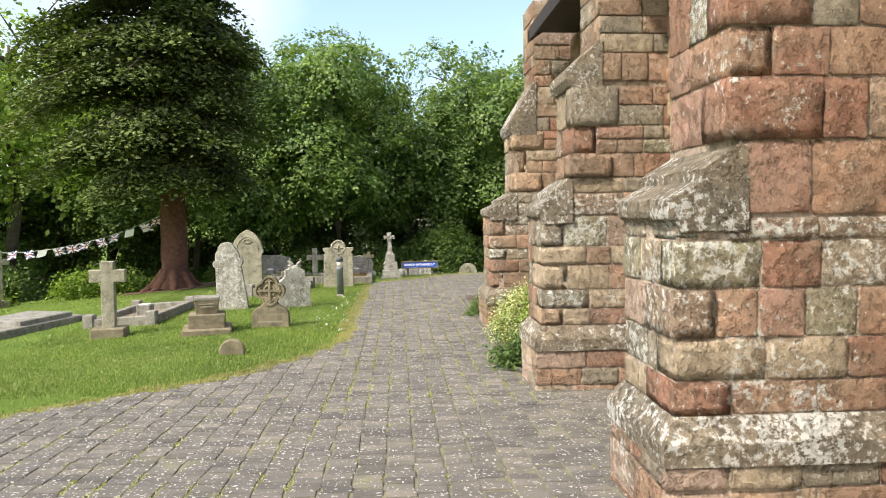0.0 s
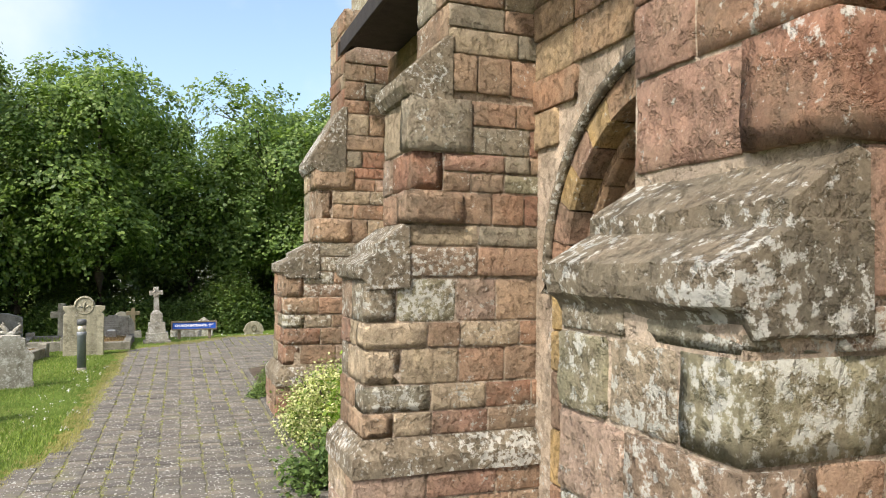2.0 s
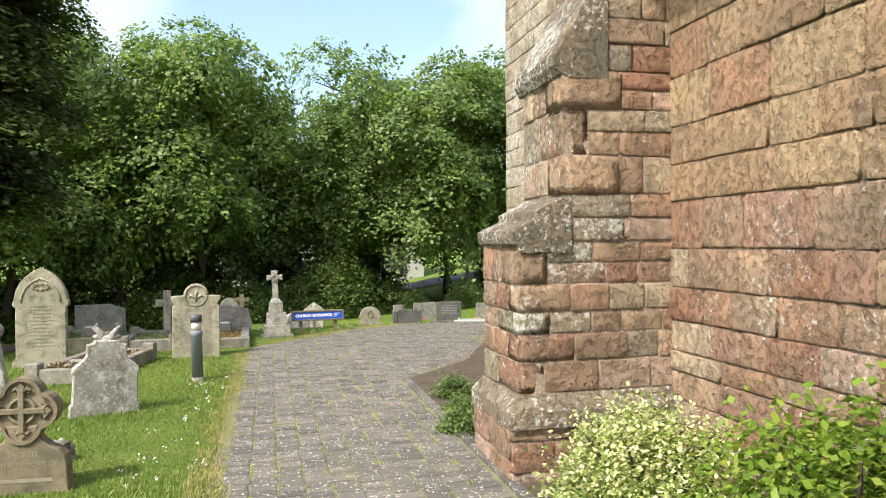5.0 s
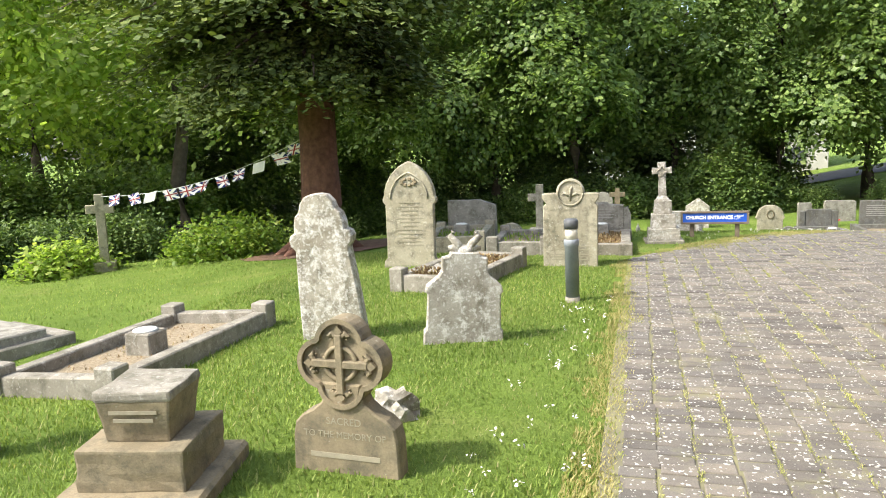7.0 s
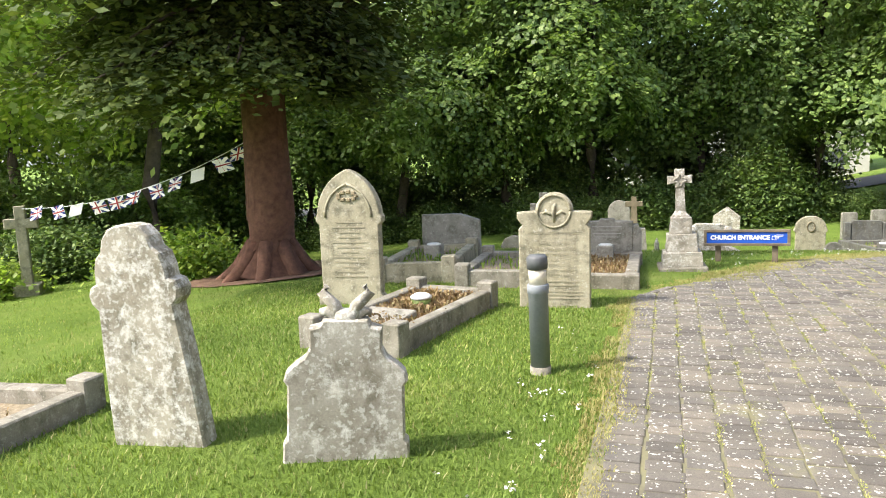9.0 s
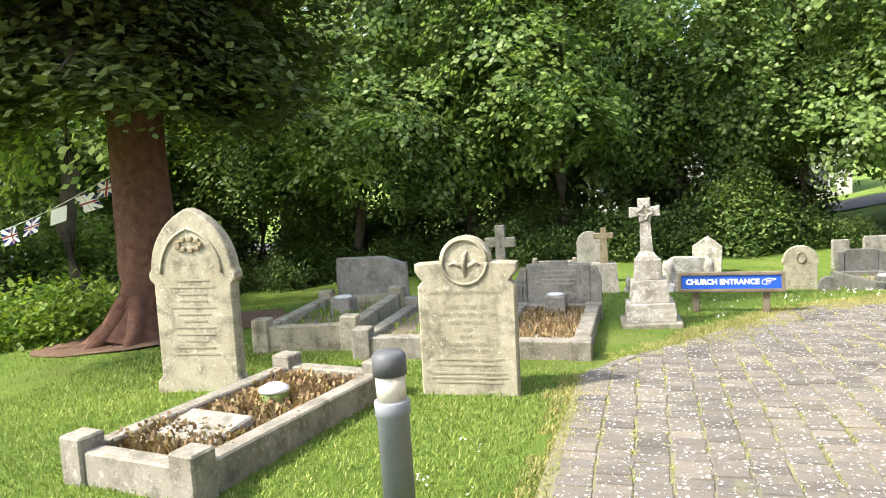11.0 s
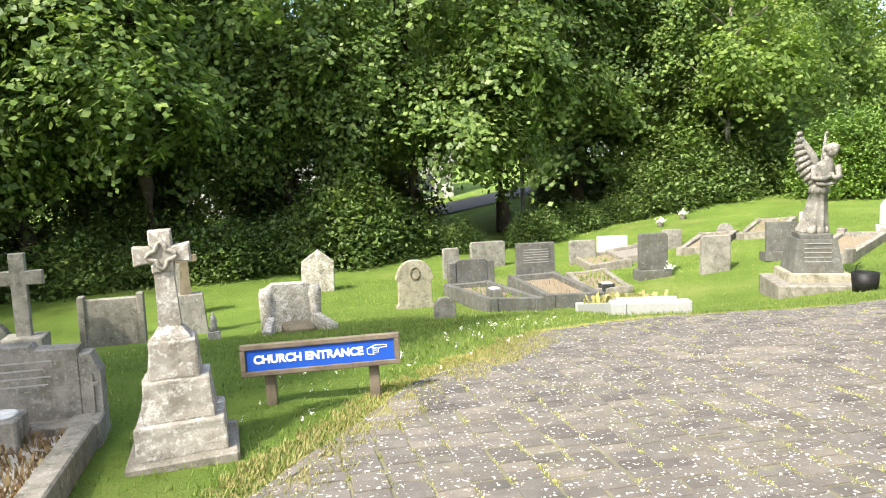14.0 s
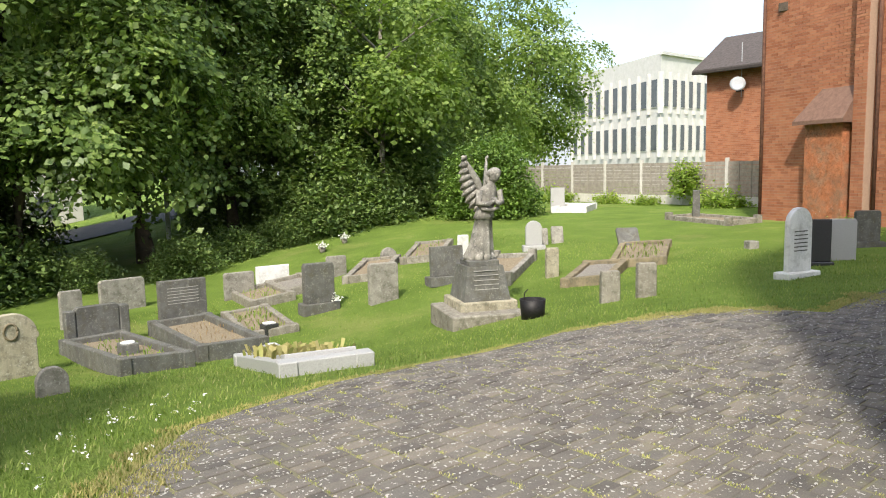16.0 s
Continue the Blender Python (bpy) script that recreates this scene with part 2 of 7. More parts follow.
M_JOINT = plain("mossy_joint_soil", (0.12, 0.11, 0.08), (0.21, 0.2, 0.105), 3.0, 0.95)
M_SOIL = plain("garden_soil", (0.055, 0.042, 0.032), (0.11, 0.085, 0.06), 6.0, 0.97, relief=0.9, fine=30)
M_MULCH = plain("bark_mulch", (0.1, 0.055, 0.035), (0.19, 0.12, 0.08), 7.0, 0.95, relief=0.9, fine=35)
M_BARK = plain("brown_bark", (0.05, 0.04, 0.03), (0.12, 0.095, 0.07), 9.0, 0.95, relief=1.0, fine=22)
M_REDBARK = plain("red_fibrous_bark", (0.075, 0.036, 0.025), (0.165, 0.085, 0.056), 9.0, 0.95, relief=1.0, fine=22)
M_PALEBARK = plain("pale_bark", (0.2, 0.18, 0.15), (0.36, 0.33, 0.28), 6.0, 0.95, relief=0.6, fine=22)
M_LEAF = leaf_mat("broad_leaf", [(0.0, (0.095, 0.155, 0.05)), (0.5, (0.155, 0.235, 0.065)), (0.88, (0.225, 0.31, 0.09)), (1.0, (0.29, 0.37, 0.13))], 0.42, 0.45)
M_LEAF_LIGHT = leaf_mat("fresh_leaf", [(0.0, (0.17, 0.265, 0.05)), (0.6, (0.27, 0.37, 0.072)), (1.0, (0.37, 0.44, 0.125))], 0.55)
M_LEAF_MID = leaf_mat("summer_leaf", [(0.0, (0.12, 0.19, 0.045)), (0.6, (0.19, 0.28, 0.06)), (1.0, (0.28, 0.36, 0.1))], 0.45)
M_BUSH = leaf_mat("clipped_bush_leaf", [(0.0, (0.09, 0.16, 0.035)), (0.6, (0.15, 0.25, 0.05)), (1.0, (0.22, 0.32, 0.08))], 0.35)
M_YEW = leaf_mat("dark_needle", [(0.0, (0.055, 0.08, 0.022)), (0.6, (0.1, 0.14, 0.035)), (1.0, (0.165, 0.2, 0.05))], 0.2, 0.8)
M_HEDGE = leaf_mat("hedge_leaf", [(0.0, (0.065, 0.11, 0.034)), (0.6, (0.12, 0.19, 0.05)), (1.0, (0.21, 0.28, 0.09))], 0.3)
M_SHRUB = leaf_mat("variegated_leaf", [(0.0, (0.1, 0.17, 0.03)), (0.3, (0.2, 0.29, 0.06)), (0.45, (0.55, 0.56, 0.32)), (0.75, (0.68, 0.66, 0.42)), (1.0, (0.3, 0.38, 0.09))], 0.3)
M_FERN = leaf_mat("feathery_leaf", [(0.0, (0.09, 0.17, 0.02)), (0.7, (0.2, 0.3, 0.04)), (1.0, (0.3, 0.36, 0.07))], 0.4)
M_BLADE = leaf_mat("grass_blade", [(0.0, (0.115, 0.175, 0.033)), (0.55, (0.175, 0.25, 0.05)), (0.85, (0.24, 0.305, 0.08)), (1.0, (0.36, 0.34, 0.17))], 0.3, 0.8)
M_MOSSWEED = leaf_mat("joint_moss", [(0.0, (0.2, 0.24, 0.06)), (0.6, (0.34, 0.35, 0.12)), (1.0, (0.45, 0.42, 0.2))], 0.25, 0.85)
M_DRY = leaf_mat("dry_grass", [(0.0, (0.27, 0.25, 0.09)), (0.6, (0.42, 0.37, 0.18)), (1.0, (0.25, 0.29, 0.07))], 0.3, 0.8)
M_RUST = leaf_mat("rusty_dry_plant", [(0.0, (0.13, 0.085, 0.05)), (0.6, (0.24, 0.16, 0.085)), (1.0, (0.36, 0.3, 0.17))], 0.2, 0.8)
M_PETAL = plain("white_petal", (0.66, 0.66, 0.6), (0.76, 0.76, 0.7), 5, 0.8, relief=0)
M_GREY = graveyard_stone("grey_headstone", (0.2, 0.19, 0.165), (0.31, 0.295, 0.255), (0.45, 0.44, 0.39), 0.5)
M_BUFF = graveyard_stone("buff_headstone", (0.27, 0.245, 0.17), (0.39, 0.36, 0.27), (0.6, 0.58, 0.5), 0.42)
M_MOSSY = graveyard_stone("mossy_sandstone", (0.17, 0.14, 0.09), (0.27, 0.225, 0.145), (0.4, 0.39, 0.33), 0.1)
M_WHITE = graveyard_stone("lichened_white_stone", (0.22, 0.2, 0.16), (0.42, 0.4, 0.35), (0.74, 0.73, 0.69), 0.66, 0.9, stain=(0.13, 0.115, 0.085))
M_OCT = graveyard_stone("lichened_grey_stone", (0.23, 0.205, 0.155), (0.42, 0.39, 0.32), (0.74, 0.73, 0.69), 0.8, 1.1)
M_KERB = graveyard_stone("grave_kerb", (0.17, 0.155, 0.125), (0.29, 0.27, 0.225), (0.44, 0.43, 0.39), 0.5)
M_DARK = graveyard_stone("dark_slate", (0.075, 0.075, 0.07), (0.15, 0.15, 0.138), (0.3, 0.295, 0.26), 0.5)
M_MARBLE = graveyard_stone("pale_marble", (0.62, 0.62, 0.6), (0.74, 0.74, 0.71), (0.78, 0.78, 0.76), 0.2, rough=0.6, stain=(0.4, 0.4, 0.37))
M_GRANITE = plain("grey_granite", (0.3, 0.3, 0.29), (0.42, 0.42, 0.41), 60, 0.45, relief=0.1, fine=200)
M_BLACKGR = plain("black_granite", (0.03, 0.03, 0.032), (0.06, 0.06, 0.06), 60, 0.25, relief=0.0, spec=0.5)
M_STATUE = graveyard_stone("statue_stone", (0.17, 0.16, 0.14), (0.34, 0.325, 0.285), (0.58, 0.57, 0.52), 0.5, 0.9, stain=(0.05, 0.05, 0.045))
M_GRAVEL = plain("grey_gravel", (0.1, 0.09, 0.075), (0.3, 0.28, 0.24), 40, 0.95, relief=1.0, fine=70)
M_CHIPS = plain("white_stone_chippings", (0.3, 0.28, 0.23), (0.55, 0.52, 0.45), 45, 0.9, relief=1.0, fine=70)
M_LITTER = plain("leaf_litter", (0.13, 0.1, 0.06), (0.3, 0.25, 0.17), 30, 0.95, relief=1.0, fine=50)
M_OAK = oak_mat()
M_POST = plain("weathered_timber", (0.1, 0.078, 0.055), (0.2, 0.165, 0.12), 6.0, 0.9, relief=0.6, fine=40)
M_IRON = plain("black_iron", (0.016, 0.016, 0.017), (0.035, 0.033, 0.032), 20, 0.55, 0.6, 0.3)
M_BLUE = plain("blue_sign_panel", (0.012, 0.075, 0.42), (0.016, 0.09, 0.47), 3, 0.4, relief=0.0, spec=0.4)
M_PAINTW = plain("white_lettering", (0.8, 0.8, 0.78), (0.84, 0.84, 0.82), 9, 0.6, relief=0)
M_BOLL = plain("grey_painted_steel", (0.19, 0.21, 0.23), (0.25, 0.27, 0.29), 6, 0.5, 0.0, 0.1)
M_BOLLCAP = plain("dark_grey_cap", (0.085, 0.09, 0.095), (0.11, 0.115, 0.12), 6, 0.5, 0.0, 0.1)
M_CLEAR = plain("frosted_lens", (0.5, 0.46, 0.36), (0.68, 0.64, 0.54), 5, 0.2, 0.0, 0.0, 0.6)
M_BRICK = masonry("orange_brick", [(0.36, 0.12, 0.055), (0.4, 0.145, 0.065), (0.33, 0.105, 0.05), (0.42, 0.165, 0.08)], 0.0)
M_BRICKJOINT = plain("brick_mortar", (0.3, 0.2, 0.14), (0.36, 0.25, 0.18), 20, 0.95)
M_TILE = plain("roof_tile", (0.13, 0.075, 0.055), (0.2, 0.12, 0.085), 9, 0.85)
M_SLATE = plain("grey_roof", (0.08, 0.08, 0.082), (0.14, 0.14, 0.14), 9, 0.8)
M_CONCRETE = plain("pale_concrete", (0.46, 0.455, 0.43), (0.56, 0.55, 0.53), 3, 0.9, fine=80)
M_WINDOW = plain("dark_window", (0.06, 0.07, 0.08), (0.1, 0.11, 0.12), 2, 0.25, 0.0, 0.0, 0.5)
M_DARKTILE = plain("dark_roof_tile", (0.05, 0.043, 0.04), (0.1, 0.085, 0.078), 9, 0.9)
M_FENCE = plain("grey_fence_timber", (0.2, 0.18, 0.15), (0.32, 0.29, 0.25), 7, 0.9, relief=0.7, fine=50)
M_FPOST = plain("concrete_post", (0.42, 0.41, 0.37), (0.56, 0.54, 0.5), 7, 0.9)
M_EAVE = plain("dark_eave_board", (0.025, 0.02, 0.018), (0.05, 0.042, 0.036), 7, 0.7)
M_ROAD = plain("asphalt", (0.05, 0.05, 0.05), (0.08, 0.08, 0.078), 4, 0.9)
M_CLOTH_W = plain("flag_white", (0.7, 0.7, 0.68), (0.78, 0.78, 0.76), 5, 0.85, relief=0)
M_CLOTH_B = plain("flag_blue", (0.02, 0.03, 0.12), (0.025, 0.04, 0.15), 5, 0.85, relief=0)
M_CLOTH_R = plain("flag_red", (0.25, 0.03, 0.035), (0.3, 0.04, 0.045), 5, 0.85, relief=0)
M_PLASTIC = plain("white_plastic", (0.7, 0.7, 0.68), (0.78, 0.78, 0.76), 5, 0.4, relief=0)
M_GLASSGREEN = plain("lamp_glass", (0.5, 0.55, 0.42), (0.62, 0.66, 0.54), 20, 0.15, relief=0, spec=0.6)
M_DISH = plain("grey_dish", (0.3, 0.31, 0.32), (0.36, 0.37, 0.38), 5, 0.5, relief=0)
M_REDFLOWER = plain("red_petal", (0.5, 0.02, 0.02), (0.6, 0.04, 0.03), 5, 0.7, relief=0)


# ---- mesh helpers ----
def link_mesh(name, me, mat, parent=None, label="", m=None):
    ob = new(name, me)
    if mat is not None and not me.materials:
        me.materials.append(mat)
    if parent is not None:
        ob.parent = parent
    if m is not None:
        ob.matrix_basis = m
    if label:
        ob["label"] = label
    return ob


def part(name, bm, mat, parent=None, label="", smooth=False):
    me = bpy.data.meshes.new(name)
    bmesh.ops.recalc_face_normals(bm, faces=bm.faces)
    bm.to_mesh(me)
    bm.free()
    if smooth:
        me.polygons.foreach_set("use_smooth", [True] * len(me.polygons))
    return link_mesh(name, me, mat, parent, label)


def raw(name, verts, faces, mat, parent=None, label="", smooth=False):
    me = bpy.data.meshes.new(name)
    me.from_pydata([tuple(v) for v in verts], [], [tuple(f) for f in faces])
    if smooth:
        me.polygons.foreach_set("use_smooth", [True] * len(me.polygons))
    return link_mesh(name, me, mat, parent, label)


def quads(name, verts, mat, parent=None, label=""):
    """verts: (n, 4, 3) array of separate quads."""
    n = len(verts)
    me = bpy.data.meshes.new(name)
    me.vertices.add(4 * n)
    me.vertices.foreach_set("co", np.ascontiguousarray(verts, dtype=np.float32).ravel())
    me.loops.add(4 * n)
    me.loops.foreach_set("vertex_index", np.arange(4 * n, dtype=np.int32))
    me.polygons.add(n)
    me.polygons.foreach_set("loop_start", np.arange(0, 4 * n, 4, dtype=np.int32))
    me.update(calc_edges=True)
    return link_mesh(name, me, mat, parent, label)


def thing(name, x, y, z, turn, label, category, group="", kind="", lean=(0, 0)):
    ob = new(name)
    ob.matrix_basis = pose(x, y, z, lean[0], lean[1], turn)
    return tagged(ob, label, category, group, kind)


def box(bm, c, s, bev=0.0, m=None):
    r = bmesh.ops.create_cube(bm, size=1.0, matrix=(m or Matrix()) @ Matrix.Translation(c) @ Matrix.Diagonal((*s, 1)))
    if bev:
        es = list({e for v in r["verts"] for e in v.link_edges})
        bmesh.ops.bevel(bm, geom=es, offset=bev, segments=1, affect="EDGES")
    return bm


def boxed(c, s, bev=0.0, m=None):
    return box(bmesh.new(), c, s, bev, m)


def slab(outline, y0, y1, bev=0.0, bm=None):
    """An outline in x and z, given thickness along y."""
    bm = bm or bmesh.new()
    a = [bm.verts.new((x, y0, z)) for x, z in outline]
    f = bm.faces.new(a)
    r = bmesh.ops.extrude_face_region(bm, geom=[f])
    vs = [v for v in r["geom"] if isinstance(v, bmesh.types.BMVert)]
    bmesh.ops.translate(bm, vec=(0, y1 - y0, 0), verts=vs)
    if bev:
        es = [e for v in vs + a for e in v.link_edges if abs(e.verts[0].co.y - e.verts[1].co.y) < 1e-6]
        bmesh.ops.bevel(bm, geom=list(set(es)), offset=bev, segments=1, affect="EDGES")
    return bm


def taper(bm, z0, z1, a, b, c=(0, 0)):
    """A square block that narrows from half-sizes a to half-sizes b."""
    vs = [bm.verts.new((c[0] + sx * h[0], c[1] + sy * h[1], z)) for z, h in ((z0, a), (z1, b)) for sx, sy in ((-1, -1), (1, -1), (1, 1), (-1, 1))]
    for f in ((3, 2, 1, 0), (4, 5, 6, 7), (0, 1, 5, 4), (1, 2, 6, 5), (2, 3, 7, 6), (3, 0, 4, 7)):
        bm.faces.new([vs[i] for i in f])
    return bm


def lathe(profile, seg=20, bm=None, c=(0, 0)):
    bm = bm or bmesh.new()
    rings = [[bm.verts.new((c[0] + r * math.cos(2 * math.pi * i / seg), c[1] + r * math.sin(2 * math.pi * i / seg), z)) for i in range(seg)] for r, z in profile]
    for a, b in zip(rings, rings[1:]):
        for i in range(seg):
            bm.faces.new((a[i], a[(i + 1) % seg], b[(i + 1) % seg], b[i]))
    bm.faces.new(rings[0][::-1])
    bm.faces.new(rings[-1])
    return bm


def tube(points, radii, seg=8, bm=None):
    """A limb along points."""
    bm = bm or bmesh.new()
    rings = []
    for i, (p, r) in enumerate(zip(points, radii)):
        d = Vector(points[min(i + 1, len(points) - 1)]) - Vector(points[max(i - 1, 0)])
        q = d.to_track_quat("Z", "Y").to_matrix()
        rings.append([bm.verts.new(Vector(p) + q @ Vector((r * math.cos(2 * math.pi * k / seg), r * math.sin(2 * math.pi * k / seg), 0))) for k in range(seg)])
    for a, b in zip(rings, rings[1:]):
        for k in range(seg):
            bm.faces.new((a[k], a[(k + 1) % seg], b[(k + 1) % seg], b[k]))
    bm.faces.new(rings[0][::-1])
    bm.faces.new(rings[-1])
    return bm


def step(v, a, b):
    k = min(1.0, max(0.0, (v - a) / (b - a)))
    return k * k * (3 - 2 * k)


def gz(x, y):
    """Height of the ground."""
    z = 0.12 - 0.22 * step(y, 2, 11) - 0.08 * step(y, 19, 24)
    z -= 1.27 * step(y, 23.2, 33 - 2 * step(x, 2, 6)) * (1 - 0.9 * step(x, 4.5, 15))
    z += 0.25 * step(x, 12, 20)
    return z - 0.75 * step(-x, 4, 16) * step(y, -8, 6)


PAVED = [(-0.05, -12), (-0.05, 5.0), (1.5, 5.6), (1.5, 8.8), (-0.05, 9.3), (-0.05, 16.9), (1.2, 18.2), (2.2, 20.4), (12, 21.5), (12, 23.6), (10.4, 23.4), (8.3, 23.3), (8.0, 24.3), (7.4, 24.9), (6.3, 25.45), (4.5, 25.45), (3.1, 25.45), (1.7, 25.05), (0.9, 24.15), (-0.05, 23.4), (-1.3, 21.6), (-1.75, 21.05), (-2.15, 20.3), (-2.2, 15), (-2.2, 11.9), (-2.35, 11.4), (-2.75, 10.6), (-3.3, 9.7), (-4.2, 8.9), (-4.9, 8.2), (-9, 6.2), (-9, 3.6), (-4.2, 4.4), (-2.9, 4.2), (-2.4, 3.0), (-2.4, -12)]


def inside(x, y, poly=PAVED):
    hit, j = False, len(poly) - 1
    for i in range(len(poly)):
        (xa, ya), (xb, yb) = poly[i], poly[j]
        if (ya > y) != (yb > y) and x < (xb - xa) * (y - ya) / (yb - ya) + xa:
            hit = not hit
        j = i
    return hit


def near_edge(x, y, poly=PAVED):
    best = 99.0
    for (xa, ya), (xb, yb) in zip(poly, poly[1:] + poly[:1]):
        dx, dy = xb - xa, yb - ya
        k = min(1, max(0, ((x - xa) * dx + (y - ya) * dy) / (dx * dx + dy * dy)))
        best = min(best, math.hypot(x - xa - k * dx, y - ya - k * dy))
    return best


# ---- ground ----
def grid_axis(lo, hi, fine, far):
    inner = list(np.arange(lo, hi + 0.01, fine))
    out = [far * (k / 8) ** 2.2 for k in range(1, 9)]
    return [lo - v for v in reversed(out)] + inner + [hi + v for v in out]


gx, gy = grid_axis(-26, 34, 0.75, 400), grid_axis(-14, 54, 0.75, 400)
gverts = [(x, y, gz(x, y) + (0.03 * noise.noise((x * 0.5, y * 0.5, 0)) if near_edge(x, y) > 1.2 else 0.0) - (0.03 if inside(x, y) and near_edge(x, y) > 0.75 else 0.0)) for y in gy for x in gx]
nx = len(gx)
ground = raw("ground", gverts, [(j * nx + i, j * nx + i + 1, (j + 1) * nx + i + 1, (j + 1) * nx + i) for j in range(len(gy) - 1) for i in range(nx - 1)], M_LAWN, smooth=True)
tagged(ground, "sloping churchyard lawn of mown green grass", "lawn", kind="structure")


def drape(name, poly, lift, mat, label, category, cell=0.5):
    """A sheet that follows the ground inside an outline."""
    bm = bmesh.new()
    f = bm.faces.new([bm.verts.new((x, y, 0)) for x, y in poly])
    bmesh.ops.triangulate(bm, faces=[f])
    xs, ys = [p[0] for p in poly], [p[1] for p in poly]
    for lo, hi, no in ((min(xs), max(xs), (1, 0, 0)), (min(ys), max(ys), (0, 1, 0))):
        for k in np.arange(lo + cell, hi, cell):
            bmesh.ops.bisect_plane(bm, geom=bm.verts[:] + bm.edges[:] + bm.faces[:], plane_co=(k * no[0], k * no[1], 0), plane_no=no)
    for v in bm.verts:
        v.co.z = gz(v.co.x, v.co.y) + lift
    ob = part(name, bm, mat, smooth=True)
    for p in ob.data.polygons:
        if p.normal.z < 0:
            p.flip()
    return tagged(ob, label, category, kind="structure")


paving = drape("pavement", PAVED, 0.012, M_JOINT, "brown block paving with moss in its joints", "paving")


# ---- church ----
def rock_mesh(seed):
    """A worn block in a unit cube: face at y = 0 with soft edges, body towards +y."""
    r = random.Random(seed)
    n = 5
    line = (0.0, 0.035, 0.34, 0.66, 0.965, 1.0)
    pts, faces = [], []
    for j in range(n + 1):
        for i in range(n + 1):
            ei, ej = i in (0, n), j in (0, n)
            u, v = line[i] - 0.5, line[j] - 0.5
            q = Vector((u * 2.3 + seed * 7.1, v * 2.3, seed * 3.3))
            rough_ = 0.13 * noise.noise(q) + 0.05 * r.uniform(-1, 1)
            if ei or ej:
                pull = 0.05 if ei and ej else 0.0
                pts.append((u * (1 - pull) + 0.03 * noise.noise(q * 1.7), 0.03 + 0.06 * r.random() + 0.6 * pull, v * (1 - 1.6 * pull) + 0.045 * noise.noise(q * 1.7 + Vector((0, 0, 5)))))
            else:
                pts.append((u + r.uniform(-0.02, 0.02), rough_, v + r.uniform(-0.02, 0.02)))
    for j in range(n):
        for i in range(n):
            a = j * (n + 1) + i
            faces.append((a, a + 1, a + n + 2, a + n + 1))
    ring = [i for i in range(n + 1)] + [(j + 1) * (n + 1) - 1 for j in range(1, n + 1)] + [n * (n + 1) + i for i in range(n - 1, -1, -1)] + [j * (n + 1) for j in range(n - 1, 0, -1)]
    base = len(pts)
    for k in ring:
        pts.append((pts[k][0], 1.0, pts[k][2]))
    for k in range(len(ring)):
        k2 = (k + 1) % len(ring)
        faces.append((ring[k2], ring[k], base + k, base + k2))
    me = bpy.data.meshes.new("stone")
    me.from_pydata(pts, [], faces)
    me.polygons.foreach_set("use_smooth", [True] * len(faces))
    return me


def quoin_mesh(seed):
    """A worn corner block filling a unit cube."""
    bm = boxed((0, 0, 0), (1, 1, 1))
    bmesh.ops.subdivide_edges(bm, edges=bm.edges[:], cuts=3, use_grid_fill=True)
    for v in bm.verts:
        c = v.co.copy()
        outer = sum(abs(a) > 0.49 for a in c)
        pull = (0, 1.0, 0.993, 0.982)[outer]
        q = c * 2.1 + Vector((seed * 5.7, 0, seed))
        v.co = c * pull + Vector((noise.noise(q), noise.noise(q + Vector((9, 0, 0))), noise.noise(q + Vector((0, 9, 0))))) * 0.022
    me = bpy.data.meshes.new("quoin")
    bm.to_mesh(me)
    bm.free()
    me.polygons.foreach_set("use_smooth", [True] * len(me.polygons))
    return me


QUOINS = {}


def quoins_of(mat):
    if mat.name not in QUOINS:
        QUOINS[mat.name] = [quoin_mesh(k) for k in range(5)]
        for me in QUOINS[mat.name]:
            me.materials.append(mat)
    return QUOINS[mat.name]


def lay_corner(parent, x0, y0, y1, back, zs, seed, proud=0.007, grey=None, step_out=None):
    """Courses round the south-west corner of a buttress: a quoin, then stones along the south and west faces; zs are the joints."""
    r = random.Random(seed)
    for k, (za, zb) in enumerate(zip(zs, zs[1:])):
        long_ = (k + seed) % 2 == 0
        lx, ly = (r.uniform(0.38, 0.52), r.uniform(0.2, 0.3)) if long_ else (r.uniform(0.2, 0.3), r.uniform(0.36, 0.5))
        ly = min(ly, y1 - y0)
        jut = proud + r.uniform(-0.006, 0.012) + (step_out or {}).get(k, 0.0)
        mat = grey(x0, (za + zb) / 2, r) if grey else M_STONE
        m = Matrix.Translation((x0 + lx / 2 - jut / 2, y0 + ly / 2 - jut / 2, (za + zb) / 2)) @ Matrix.Diagonal((lx + jut - 0.012, ly + jut - 0.012, zb - za - 0.01, 1))
        link_mesh("quoin", r.choice(quoins_of(mat)), mat, parent, m=m)
        rows = [(za, zb)] if zb - za < 0.27 or r.random() < 0.45 else [(za, za + (zb - za) * 0.52), (za + (zb - za) * 0.52, zb)]
        for a, b in rows:
            lay_stones(parent, (x0 + lx, y0, 0), (1, 0, 0), (0, -1, 0), back - x0 - lx, a, b, r.randint(0, 9999), proud=proud, course=(b - a, b - a), length=(0.2, 0.5), pick=grey)
        if y1 - y0 - ly > 0.05:
            lay_stones(parent, (x0, y1, 0), (0, -1, 0), (-1, 0, 0), y1 - y0 - ly, za, zb, r.randint(0, 9999), proud=proud, course=(zb - za, zb - za), length=(0.22, 0.45), pick=grey)


ROCKS = {}


def rocks_of(mat):
    if mat.name not in ROCKS:
        ROCKS[mat.name] = [rock_mesh(k) for k in range(7)]
        for me in ROCKS[mat.name]:
            me.materials.append(mat)
    return ROCKS[mat.name]


